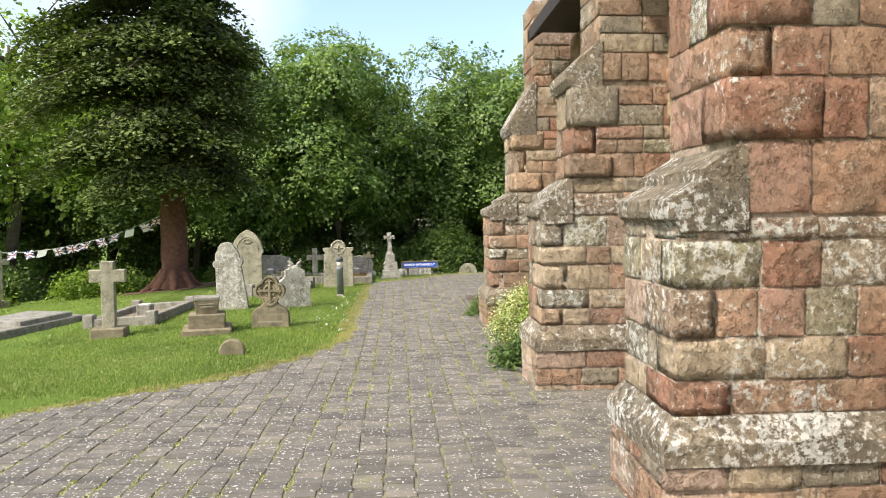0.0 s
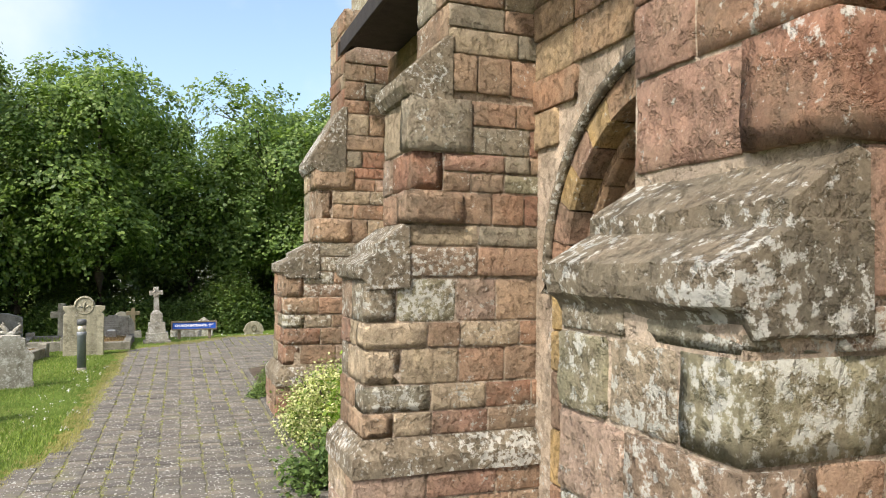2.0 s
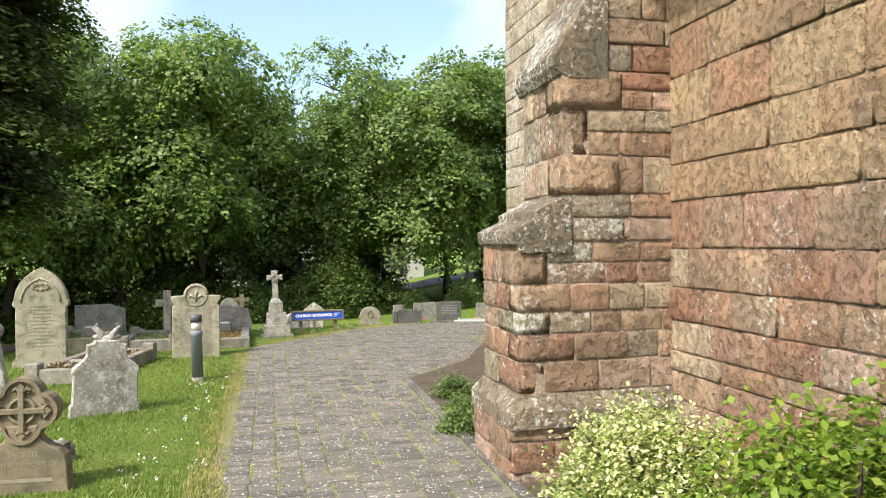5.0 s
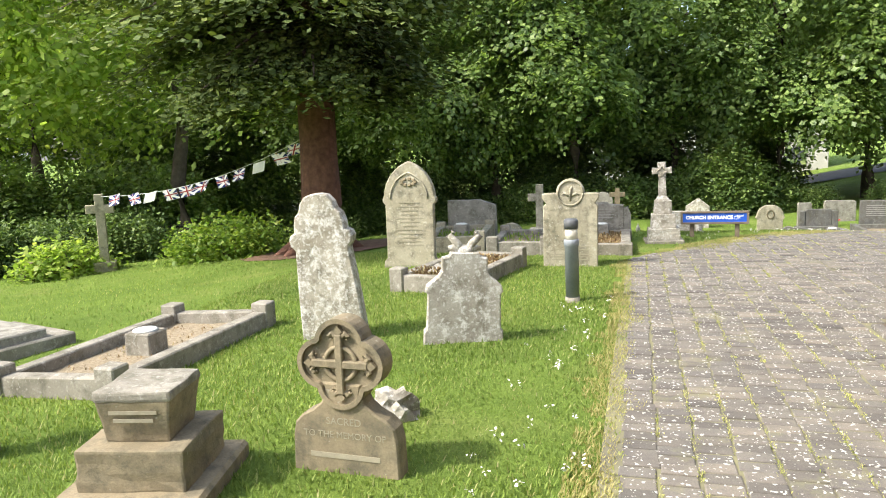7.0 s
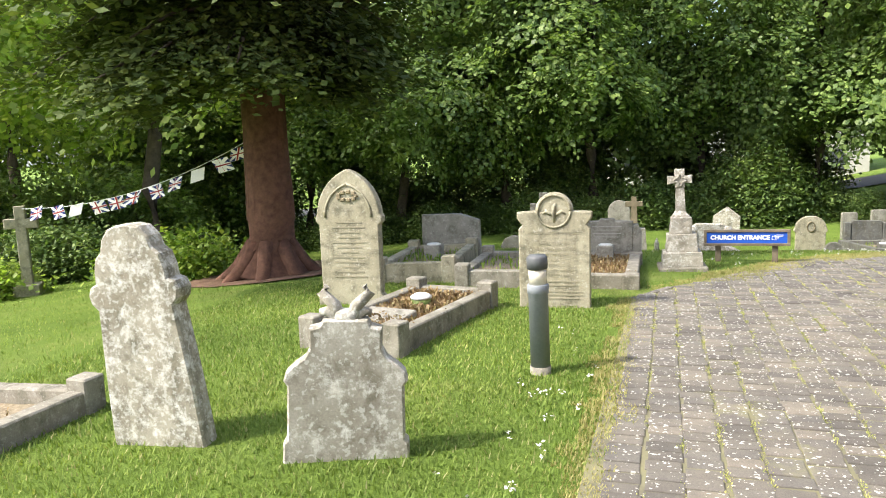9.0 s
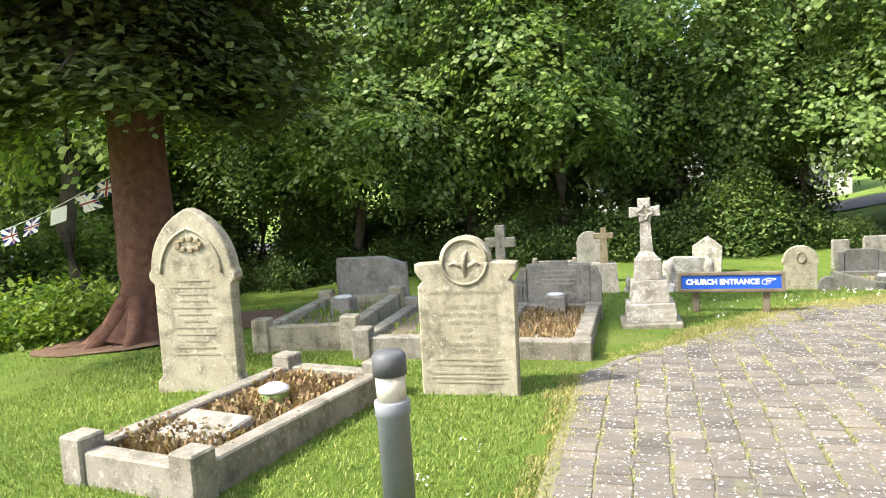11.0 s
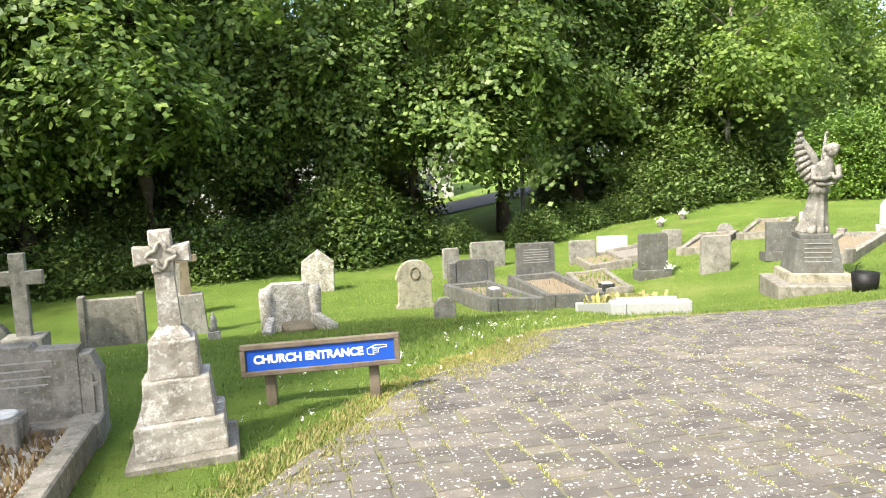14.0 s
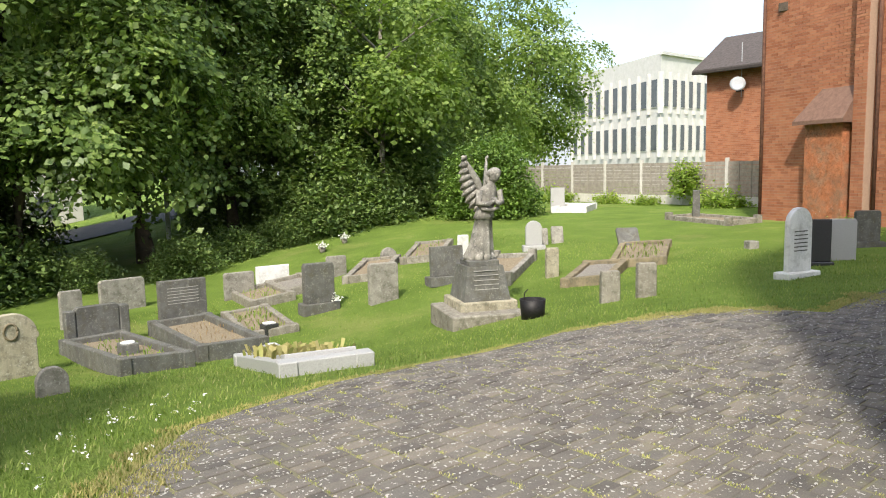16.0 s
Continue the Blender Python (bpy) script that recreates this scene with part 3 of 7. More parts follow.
def lay_stones(parent, origin, u, n, width, z0, z1, seed, mat=None, depth=0.1, proud=0.01, keep=None, course=(0.15, 0.3), length=(0.2, 0.66), gap=0.014, pick=None):
    """Courses of blocks on a face: origin at its foot, u along it, n outwards."""
    r = random.Random(seed)
    mat = mat or M_STONE
    u, n = Vector(u), Vector(n)
    z = z0
    while z < z1 - 0.06:
        h = min(r.uniform(*course), z1 - z)
        if z1 - z - h < 0.1:
            h = z1 - z
        s = 0.0
        while s < width - 0.03:
            ln = min(r.uniform(*length), width - s)
            if width - s - ln < 0.14:
                ln = width - s
            mid = Vector(origin) + u * (s + ln / 2)
            if keep is None or keep(s, s + ln, z, z + h):
                out = proud + r.uniform(-0.005, 0.009)
                m = Matrix.Identity(4)
                m.col[0].xyz, m.col[1].xyz, m.col[2].xyz = u * (ln - gap), -n * depth, Vector((0, 0, h - gap))
                m.translation = Vector((mid.x, mid.y, z + h / 2)) + n * out
                use = pick(mid.x, z + h / 2, r) if pick else mat
                link_mesh("stone", r.choice(rocks_of(use)), use, parent, m=m)
            s += ln
        z += h


def profile_block(name, outline, y0, y1, mat, parent, label="", bev=0.0):
    return part(name, slab(outline, y0, y1, bev), mat, parent, label)


def joints(z0, z1, seed, high=0.22):
    """Heights of the bed joints between z0 and z1."""
    r = random.Random(seed)
    zs = [z0]
    while z1 - zs[-1] > high * 1.5:
        zs.append(zs[-1] + high * r.uniform(0.75, 1.3))
    return zs + [z1]


def buttress(y0, y1, foot, plinth_top, lip_z, apex, upper_x, top, seed, back=1.45, end=0.04, inset=0.0):
    """A two-stage sandstone buttress: plinth, lower stage, sloping cap, set-back upper stage."""
    b = thing("buttress", 0, 0, 0, 0, "red sandstone church buttress with lichened sloping caps", "buttress", "church buttresses", "structure")
    profile_block("mortar_core", [(end + 0.004, foot - 0.3), (back, foot - 0.3), (back, lip_z + 0.02), (end + 0.004, lip_z + 0.02)], y0 + 0.004, y1 + 0.004, M_MORTAR, b)
    profile_block("upper_core", [(upper_x + 0.004, lip_z), (back, lip_z), (back, top), (upper_x + 0.004, top)], y0 + inset + 0.004, y1 + 0.004, M_MORTAR, b)
    pz = plinth_top - 0.1

    def grey(x, z, r):
        """Lichened grey stones cluster under the sloping cap and at the foot."""
        near = abs(z - lip_z) < 0.38 and x < end + 0.75
        return M_LICHEN if r.random() < (0.75 if near else 0.16) else M_STONE
    # plinth: body and chamfered top course
    profile_block("plinth", [(end - 0.075, foot - 0.3), (back - 0.02, foot - 0.3), (back - 0.02, pz - 0.03), (end - 0.075, pz - 0.03)], y0 - 0.06, y1 + 0.06, M_MORTAR, b)
    lay_stones(b, (end - 0.085, y0 - 0.06, 0), (1, 0, 0), (0, -1, 0), back - end, foot - 0.12, pz - 0.14, seed + 1, length=(0.3, 0.6))
    lay_stones(b, (end - 0.075, y1 + 0.06, 0), (0, -1, 0), (-1, 0, 0), y1 - y0 + 0.1, foot - 0.12, pz - 0.14, seed + 2)
    bm = bmesh.new()
    taper(bm, pz - 0.14, pz - 0.02, ((back - end + 0.19) / 2, (y1 - y0 + 0.19) / 2), ((back - end + 0.19) / 2, (y1 - y0 + 0.19) / 2), ((end + back) / 2, (y0 + y1) / 2))
    taper(bm, pz - 0.02, pz + 0.1, ((back - end + 0.19) / 2, (y1 - y0 + 0.19) / 2), ((back - end + 0.03) / 2, (y1 - y0 + 0.03) / 2), ((end + back) / 2, (y0 + y1) / 2))
    bmesh.ops.subdivide_edges(bm, edges=bm.edges[:], cuts=3, use_grid_fill=True)
    for v in bm.verts:
        v.co += Vector((1, 1, 0.6)) * 0.012 * noise.noise(v.co * 5)
    part("plinth_chamfer", bm, M_CAP, b, "lichen-whitened chamfered plinth course")
    # lower stage
    lay_corner(b, end, y0, y1, back, joints(plinth_top, lip_z - 0.06, seed), seed + 3, grey=grey)
    # sloping cap with a moulded drip
    ax, az = apex
    xm, zm = end - 0.05 + 0.45 * (ax - end + 0.05), lip_z + 0.03 + 0.45 * (az - lip_z - 0.03)
    drip = [(end - 0.055, lip_z - 0.03), (end - 0.045, lip_z - 0.065), (end - 0.01, lip_z - 0.085), (end + 0.025, lip_z - 0.14), (ax + 0.03, lip_z - 0.14), (ax + 0.03, zm - 0.012), (xm + 0.02, zm - 0.012), (end - 0.055, lip_z + 0.03)]
    slope = [(xm - 0.02, zm - 0.045), (ax + 0.026, zm - 0.045), (ax + 0.026, az), (ax - 0.02, az + 0.015), (xm - 0.02, zm + 0.025)]
    for name, outline, over, label in (("drip_course", drip, 0.026, "lichened moulded drip stone"), ("sloping_cap", slope, 0.02, "lichen-spotted sloping stone cap")):
        bm = slab(outline, y0 - over, y1 + over, 0.01)
        bmesh.ops.subdivide_edges(bm, edges=[e for e in bm.edges if e.calc_length() > 0.25], cuts=5, use_grid_fill=True)
        for v in bm.verts:
            v.co += Vector((0.6, 0.4, 1)) * 0.012 * noise.noise(v.co * 9)
        part(name, bm, M_CAP, b, label)
    lay_stones(b, (ax, y0, 0), (1, 0, 0), (0, -1, 0), back - ax, lip_z - 0.05, az + 0.02, seed + 5, pick=grey)
    # upper stage
    lay_corner(b, upper_x, y0 + inset, y1, back, joints(az + 0.02, top, seed + 1, 0.3), seed + 6, 0.01, grey, {0: 0.03, 2: 0.02})
    return b


def upper_cap(b, x0, z0, x1, z1, y0, y1, top, seed):
    """A second sloping cap and the slimmer stage above it."""
    bm = slab([(x0 - 0.08, z0 - 0.03), (x0 - 0.04, z0 - 0.1), (x0 + 0.06, z0 - 0.13), (x1 + 0.04, z0 - 0.13), (x1 + 0.04, z1), (x1 - 0.02, z1), (x0 - 0.08, z0 + 0.05)], y0 - 0.03, y1 + 0.03, 0.012)
    bmesh.ops.subdivide_edges(bm, edges=[e for e in bm.edges if e.calc_length() > 0.3], cuts=4, use_grid_fill=True)
    for v in bm.verts:
        v.co += Vector((0.6, 0.4, 1)) * 0.01 * noise.noise(v.co * 9)
    part("upper_cap", bm, M_CAP, b, "lichen-spotted sloping stone cap")
    profile_block("top_core", [(x1 + 0.015, z0 - 0.1), (1.45, z0 - 0.1), (1.45, top), (x1 + 0.015, top)], y0 + 0.015, y1 - 0.015, M_MORTAR, b)
    lay_stones(b, (x1, y0, 0), (1, 0, 0), (0, -1, 0), 1.45 - x1, z0 - 0.05, top, seed)
    lay_stones(b, (x1, y1, 0), (0, -1, 0), (-1, 0, 0), y1 - y0, z1, top, seed + 1)


b1 = buttress(5.1, 5.9, 0.03, 0.68, 1.77, (0.37, 2.08), 0.3, 4.3, 100, end=0.02, inset=0.0)
b2 = buttress(8.6, 9.3, -0.03, 0.6, 1.76, (0.33, 2.06), 0.36, 2.98, 200)
upper_cap(b2, 0.36, 3.08, 0.62, 3.42, 8.6, 9.3, 4.3, 240)
b3 = buttress(12.65, 13.5, -0.1, 0.56, 1.75, (0.45, 2.04), 0.42, 3.0, 300, end=0.05)
upper_cap(b3, 0.42, 3.05, 0.75, 3.75, 12.65, 13.5, 5.0, 340)

# walls between the buttresses
WALL_X, WALL_TOP = 1.32, 4.4
DOOR_Y, SPRING = 7.12, 1.7


def arch_half(hw, rise, k):
    """Point on one side of a two-centred arch; k from 0 at the spring to 1 at the point."""
    rad = (hw * hw + rise * rise) / (2 * hw)
    end = math.acos((rad - hw) / rad)
    a = end * k
    return rad * math.cos(a) - (rad - hw), rad * math.sin(a)


def arch_height(d, hw, rise):
    rad = (hw * hw + rise * rise) / (2 * hw)
    return math.sqrt(max(0.0, rad * rad - (abs(d) + rad - hw) ** 2))


def wall_with_arch(name, ya, yb, hole, label, wx=WALL_X):
    w = new(name)
    tagged(w, label, "wall", kind="structure")
    bm = bmesh.new()
    ys = list(np.linspace(ya, yb, 60))
    prev = None
    for y in ys:
        d = y - DOOR_Y
        lo = SPRING + arch_height(d, *hole) if hole and abs(d) < hole[0] else -0.4
        if hole and abs(d) < hole[0] and arch_height(d, *hole) <= 0:
            lo = -0.4
        row = [bm.verts.new((x, y, z)) for x, z in ((wx + 0.02, lo), (wx + 0.02, WALL_TOP), (wx + 0.75, WALL_TOP), (wx + 0.75, lo))]
        if prev:
            for k in range(4):
                bm.faces.new((prev[k], prev[(k + 1) % 4], row[(k + 1) % 4], row[k]))
        prev = row
    part("wall_core", bm, M_MORTAR, w)
    return w


DOOR_OUT = (1.2, 1.31)
wd = wall_with_arch("wall_door", 5.85, 8.65, (1.1, 1.2), "red and buff sandstone wall round the church door")
lay_stones(wd, (WALL_X, 8.62, 0), (0, -1, 0), (-1, 0, 0), 2.75, 0.0, WALL_TOP, 400, M_ASHLAR, course=(0.2, 0.3), length=(0.3, 0.7), proud=0.012, depth=0.09,
           keep=lambda s0, s1, za, zb: all(abs(8.62 - s - DOOR_Y) > DOOR_OUT[0] + 0.02 or z > SPRING + arch_height(8.62 - s - DOOR_Y, *DOOR_OUT) + 0.03 for s in (s0, (s0 + s1) / 2, s1) for z in (za, zb)))
wb = wall_with_arch("wall_window", 9.25, 12.7, None, "red sandstone church wall beside a shrub bed")
lay_stones(wb, (WALL_X, 12.66, 0), (0, -1, 0), (-1, 0, 0), 3.36, -0.15, 2.0, 410)
lay_stones(wb, (WALL_X, 12.66, 0), (0, -1, 0), (-1, 0, 0), 3.36, 2.0, WALL_TOP, 411, M_ASHLAR, course=(0.25, 0.4), length=(0.35, 0.75))
wa = wall_with_arch("wall_south", -6, 5.15, None, "dressed sandstone church wall")
lay_stones(wa, (WALL_X, 5.12, 0), (0, -1, 0), (-1, 0, 0), 1.6, -0.1, WALL_TOP, 420, M_ASHLAR, course=(0.25, 0.45), length=(0.3, 0.6))
wc = wall_with_arch("wall_north", 13.45, 17.8, None, "red sandstone church wall", 2.6)
lay_stones(wc, (2.6, 17.7, 0), (0, -1, 0), (-1, 0, 0), 4.2, -0.2, WALL_TOP, 430, length=(0.35, 0.75))

# doorway: rings of voussoirs, stepping in towards the door
doorway = tagged(new("doorway"), "pointed stone church doorway of stepped buff and brown voussoirs", "doorway", kind="structure")
rv = random.Random(5)
ORDERS = [(WALL_X - 0.01, 1.2, 1.31, 1.04, 1.12), (WALL_X + 0.16, 1.06, 1.13, 0.98, 1.03), (WALL_X + 0.3, 1.0, 1.04, 0.92, 0.94)]
for x0, hw1, rise1, hw0, rise0 in ORDERS:
    for side in (-1, 1):
        ks = np.linspace(0, 1, 8)
        for ka, kb in zip(ks, ks[1:]):
            bm = bmesh.new()
            prev = None
            for k in np.linspace(ka + 0.004, kb - 0.004, 4):
                (oy, oz), (iy, iz) = arch_half(hw1, rise1, k), arch_half(hw0, rise0, k)
                row = [bm.verts.new((x, DOOR_Y + side * yy, SPRING + zz)) for x, yy, zz in ((x0, oy, oz), (x0, iy + 0.02, iz), (x0 + 0.03, iy, iz), (x0 + 0.5, iy, iz), (x0 + 0.5, oy, oz))]
                if prev:
                    for q in range(5):
                        bm.faces.new((prev[q], prev[(q + 1) % 5], row[(q + 1) % 5], row[q]))
                else:
                    bm.faces.new(row)
                prev = row
            bm.faces.new(prev[::-1])
            part("voussoir", bm, M_VOUSSOIR, doorway)
        z = -0.2
        while z < SPRING - 0.05:
            h = min(rv.uniform(0.28, 0.5), SPRING - z)
            if SPRING - z - h < 0.15:
                h = SPRING - z
            a, b_ = sorted((DOOR_Y + side * hw0, DOOR_Y + side * hw1))
            part("jamb_stone", boxed((x0 + 0.25 + rv.uniform(-0.004, 0.004), (a + b_) / 2, z + h / 2), (0.5, b_ - a, h - 0.008), 0.014), M_VOUSSOIR, doorway)
            z += h
# hood mould
for side in (-1, 1):
    pts = [(WALL_X - 0.03, DOOR_Y + side * 1.23, SPRING - 0.1)] + [(WALL_X - 0.03, DOOR_Y + side * (arch_half(1.23, 1.35, k)[0]), SPRING + arch_half(1.23, 1.35, k)[1]) for k in np.linspace(0, 1, 16)]
    part("hood_mould", tube(pts, [0.045] + [0.036] * 16, 8), M_CAP, doorway, "dark moulded stone hood", True)

door = tagged(new("door_1"), "closed weathered oak plank church door with iron strap hinges", "door", kind="structure")
DOOR_X = WALL_X + 0.52
for k in range(11):
    ya = DOOR_Y - 0.935 + k * 0.17
    bm = bmesh.new()
    tops = [SPRING + arch_height(min(0.93, abs(yy - DOOR_Y)), 0.94, 0.96) + 0.05 for yy in (ya + 0.004, ya + 0.166)]
    vs = [bm.verts.new((x, yy, z)) for x in (DOOR_X + 0.004 * rv.random(), DOOR_X + 0.06) for yy, z in ((ya + 0.004, 0.02), (ya + 0.166, 0.02), (ya + 0.166, tops[1]), (ya + 0.004, tops[0]))]
    for f in ((0, 1, 2, 3), (7, 6, 5, 4), (0, 4, 5, 1), (1, 5, 6, 2), (2, 6, 7, 3), (3, 7, 4, 0)):
        bm.faces.new([vs[i] for i in f])
    part("plank", bm, M_OAK, door)
for hz in (0.55, 1.71):
    bm = bmesh.new()
    box(bm, (DOOR_X - 0.012, DOOR_Y + 0.42, hz), (0.018, 1.0, 0.045), 0.004)
    for sgn in (-1, 1):
        arc = [(DOOR_X - 0.014, DOOR_Y + 0.92 - 0.02 - 0.2 * math.sin(a), hz + sgn * (0.16 - 0.14 * math.cos(a))) for a in np.linspace(0, 2.6, 10)]
        tube(arc, [0.014] * 10, 6, bm)
        curl = [(DOOR_X - 0.014, arc[-1][1] + 0.035 * math.cos(a) - 0.03, arc[-1][2] + sgn * 0.035 * math.sin(a)) for a in np.linspace(0, 5, 9)]
        tube(curl, [0.012] * 9, 6, bm)
        tip = [(DOOR_X - 0.014, DOOR_Y - 0.02 - 0.1 * k, hz + sgn * (0.05 * math.sin(3 * k))) for k in np.linspace(0, 1, 7)]
        tube(tip, [0.012] * 7, 6, bm)
    part("strap_hinge", bm, M_IRON, door, "black scrolled iron strap hinge")
for k in range(11):
    for z in np.arange(0.15, 2.6, 0.18):
        if z < SPRING + arch_height(abs(DOOR_Y - 0.85 + k * 0.17 - DOOR_Y), 0.9, 0.94) - 0.06:
            part("stud", boxed((DOOR_X - 0.006, DOOR_Y - 0.85 + k * 0.17 + rv.uniform(-0.02, 0.02), z), (0.014, 0.018, 0.018), 0.004), M_IRON, door)

lamp = tagged(thing("wall_lantern", 1.0, 7.16, 3.45, 0, "white metal wall lantern with ribbed pale glass", "lamp"))
part("glass", lathe([(0.05, -0.13), (0.085, -0.11), (0.1, 0.0), (0.1, 0.08)], 18), M_GLASSGREEN, lamp, "ribbed pale glass", True)
part("cap", lathe([(0.125, 0.08), (0.125, 0.1), (0.06, 0.17), (0.02, 0.2)], 18), M_PLASTIC, lamp, "white cap", True)
part("bracket", tube([(0, 0, 0.19), (0.1, 0, 0.26), (0.36, 0, 0.2)], [0.014] * 3, 6), M_PLASTIC, lamp)

# eaves and roof over the aisle
roof = tagged(new("church_roof"), "dark eaves and slate roof above the church aisle", "roof", kind="structure")
part("roof_slope", slab([(0.62, 4.38), (0.62, 4.48), (7.0, 8.6), (7.0, 8.45)], -6, 12.3), M_SLATE, roof)
part("fascia", boxed((0.64, 3.15, 4.4), (0.05, 18.3, 0.2), 0.006), M_EAVE, roof)
part("verge_board", slab([(0.6, 4.28), (0.6, 4.45), (3.5, 6.4), (3.5, 6.2)], 12.3, 12.36), M_EAVE, roof)
part("soffit", boxed((1.0, 3.15, 4.42), (0.7, 18.2, 0.03)), M_EAVE, roof)
inner = tagged(new("wall_inner"), "plain stone body of the church", "wall", kind="structure")
part("nave_core", boxed((5.6, 5.6, 3.0), (5.6, 25.6, 6.4)), M_MORTAR, inner)

# tower with its stepped corner
tower = tagged(new("wall_tower"), "tall lichen-whitened pale stone corner of the church tower", "tower", kind="structure")
part("tower_core", boxed((5.55, 19.0, 6.0), (6.0, 2.4, 13.0)), M_MORTAR, tower)
lay_stones(tower, (2.53, 17.78, 0), (1, 0, 0), (0, -1, 0), 1.2, 1.2, 9.0, 500, M_TOWER, course=(0.25, 0.36), length=(0.35, 0.7), proud=0.01)
lay_stones(tower, (2.53, 20.2, 0), (0, -1, 0), (-1, 0, 0), 2.4, 1.2, 9.0, 501, M_TOWER, course=(0.25, 0.36), length=(0.35, 0.7), proud=0.01)
part("tower_plinth", taper(bmesh.new(), 1.02, 1.25, (3.1, 1.3), (3.0, 1.2), (5.55, 19.0)), M_CAP, tower)
part("tower_foot", boxed((5.55, 19.0, 0.4), (6.2, 2.6, 1.25)), M_MORTAR, tower)
lay_stones(tower, (2.45, 17.7, 0), (1, 0, 0), (0, -1, 0), 1.2, -0.2, 1.02, 502, proud=0.01)
lay_stones(tower, (2.45, 20.3, 0), (0, -1, 0), (-1, 0, 0), 2.6, -0.2, 1.02, 503, proud=0.01)


# ---- plants ----
def leaves(centres, spread, per, size, seed, droop=0.2, flat=1.0, facing=None, thin=0.35):
    """Small leaf quads in loose clumps round the centres; with facing, each clump is a spray that lies across its own direction."""
    r = np.random.RandomState(seed)
    n = len(centres) * per
    c = np.repeat(np.asarray(centres, float), per, 0)
    s = size * r.uniform(0.6, 1.35, n)[:, None]
    off = r.normal(0, 1, (n, 3)) * np.array([spread, spread, spread * flat])
    if facing is None:
        a, el = r.uniform(0, 2 * np.pi, n), r.normal(0.25, 0.55, n)
        d = np.stack([np.cos(a) * np.cos(el), np.sin(a) * np.cos(el), -np.sin(el)], 1)
        w = np.stack([-np.sin(a), np.cos(a), r.normal(0, 0.35, n)], 1)
    else:
        f = np.repeat(np.asarray(facing, float), per, 0)
        off -= f * ((off * f).sum(1) * (1 - thin))[:, None]
        f = f + r.normal(0, 0.34, (n, 3))
        f /= np.linalg.norm(f, axis=1)[:, None]
        d = r.normal(0, 1, (n, 3)) - np.array([0, 0, 0.5])
        d -= f * (d * f).sum(1)[:, None]
        d /= np.linalg.norm(d, axis=1)[:, None]
        w = np.cross(f, d)
    p = c + off
    p[:, 2] -= droop * np.hypot(off[:, 0], off[:, 1])
    return np.stack([p, p + d * s * 0.5 + w * s * 0.36, p + d * s, p + d * s * 0.5 - w * s * 0.36], 1)


def crown_centres(n, radius, low, high, seed, lumps=9):
    """Clump centres in a lumpy crown, an outer shell with gaps, thinner inside, and the way each clump faces."""
    r = np.random.RandomState(seed)
    mid, half = (low + high) / 2, (high - low) / 2
    lobes = []
    for k in range(lumps):
        a, t = r.uniform(0, 2 * np.pi), r.uniform(-0.75, 0.8)
        rr = radius * math.sqrt(max(0.05, 1 - t * t)) * 0.62
        lobes.append((rr * math.cos(a), rr * math.sin(a), mid + half * t * 0.72, radius * r.uniform(0.36, 0.56)))
    out, face = [], []
    while len(out) < n:
        lx, ly, lz, lr = lobes[r.randint(lumps)]
        d = r.normal(0, 1, 3)
        d /= np.linalg.norm(d)
        k = lr * (r.uniform(0.72, 1.05) if r.rand() < 0.8 else r.uniform(0.2, 0.7))
        p = (lx + d[0] * k, ly + d[1] * k, lz + d[2] * k * 0.85)
        if p[2] > low - 0.3:
            f = d * 0.75 + np.array([0, 0, 0.75]) + r.normal(0, 0.28, 3)
            out.append(p)
            face.append(f / np.linalg.norm(f))
    return out, face


def limbs(height, r0, seed, n=9, reach=3.0, first=0.3, bm=None, rise=0.6):
    r = random.Random(seed)
    bm = bm or bmesh.new()
    pts = [(0.12 * height / 10 * math.sin(k * 2.1 + seed), 0.1 * math.cos(k * 1.7 + seed), -0.3 + (height + 0.3) * k / 7) for k in range(8)]
    tube(pts, [r0 * (1.45 if k == 0 else 1 - 0.12 * k) for k in range(8)], 10, bm)
    for k in range(n):
        a, z = r.uniform(0, 6.28), height * r.uniform(first, 0.95)
        ln = reach * r.uniform(0.6, 1.1) * (1.15 - z / height * 0.5)
        seg = [(ln * q * math.cos(a + 0.3 * q), ln * q * math.sin(a + 0.3 * q), z + rise * ln * q - 0.25 * ln * q * q) for q in (0, 0.3, 0.65, 1)]
        tube(seg, [r0 * f for f in (0.4, 0.28, 0.17, 0.06)], 6, bm)
        for q in (0.45, 0.7):
            b = a + r.uniform(-1, 1)
            s0 = (ln * q * math.cos(a + 0.3 * q), ln * q * math.sin(a + 0.3 * q), z + rise * ln * q - 0.25 * ln * q * q)
            tube([s0, (s0[0] + 0.4 * ln * math.cos(b), s0[1] + 0.4 * ln * math.sin(b), s0[2] + 0.25 * ln)], [r0 * 0.15, r0 * 0.04], 5, bm)
    return bm


def broad_tree(label, height, radius, low, seed, mat, bark=None, clumps=420, per=60, size=0.21, r0=0.22, group="trees along the boundary"):
    t = thing("tree", 0, 0, -50, 0, label, "tree", group)
    part("trunk", limbs(height * 0.7, r0, seed, 11, radius * 0.85), bark or M_BARK, t, smooth=True)
    cs, face = crown_centres(clumps, radius, low, height, seed, 14)
    quads("crown", leaves(cs, 0.33, per, size, seed, 0.3, facing=face), mat, t)
    return t


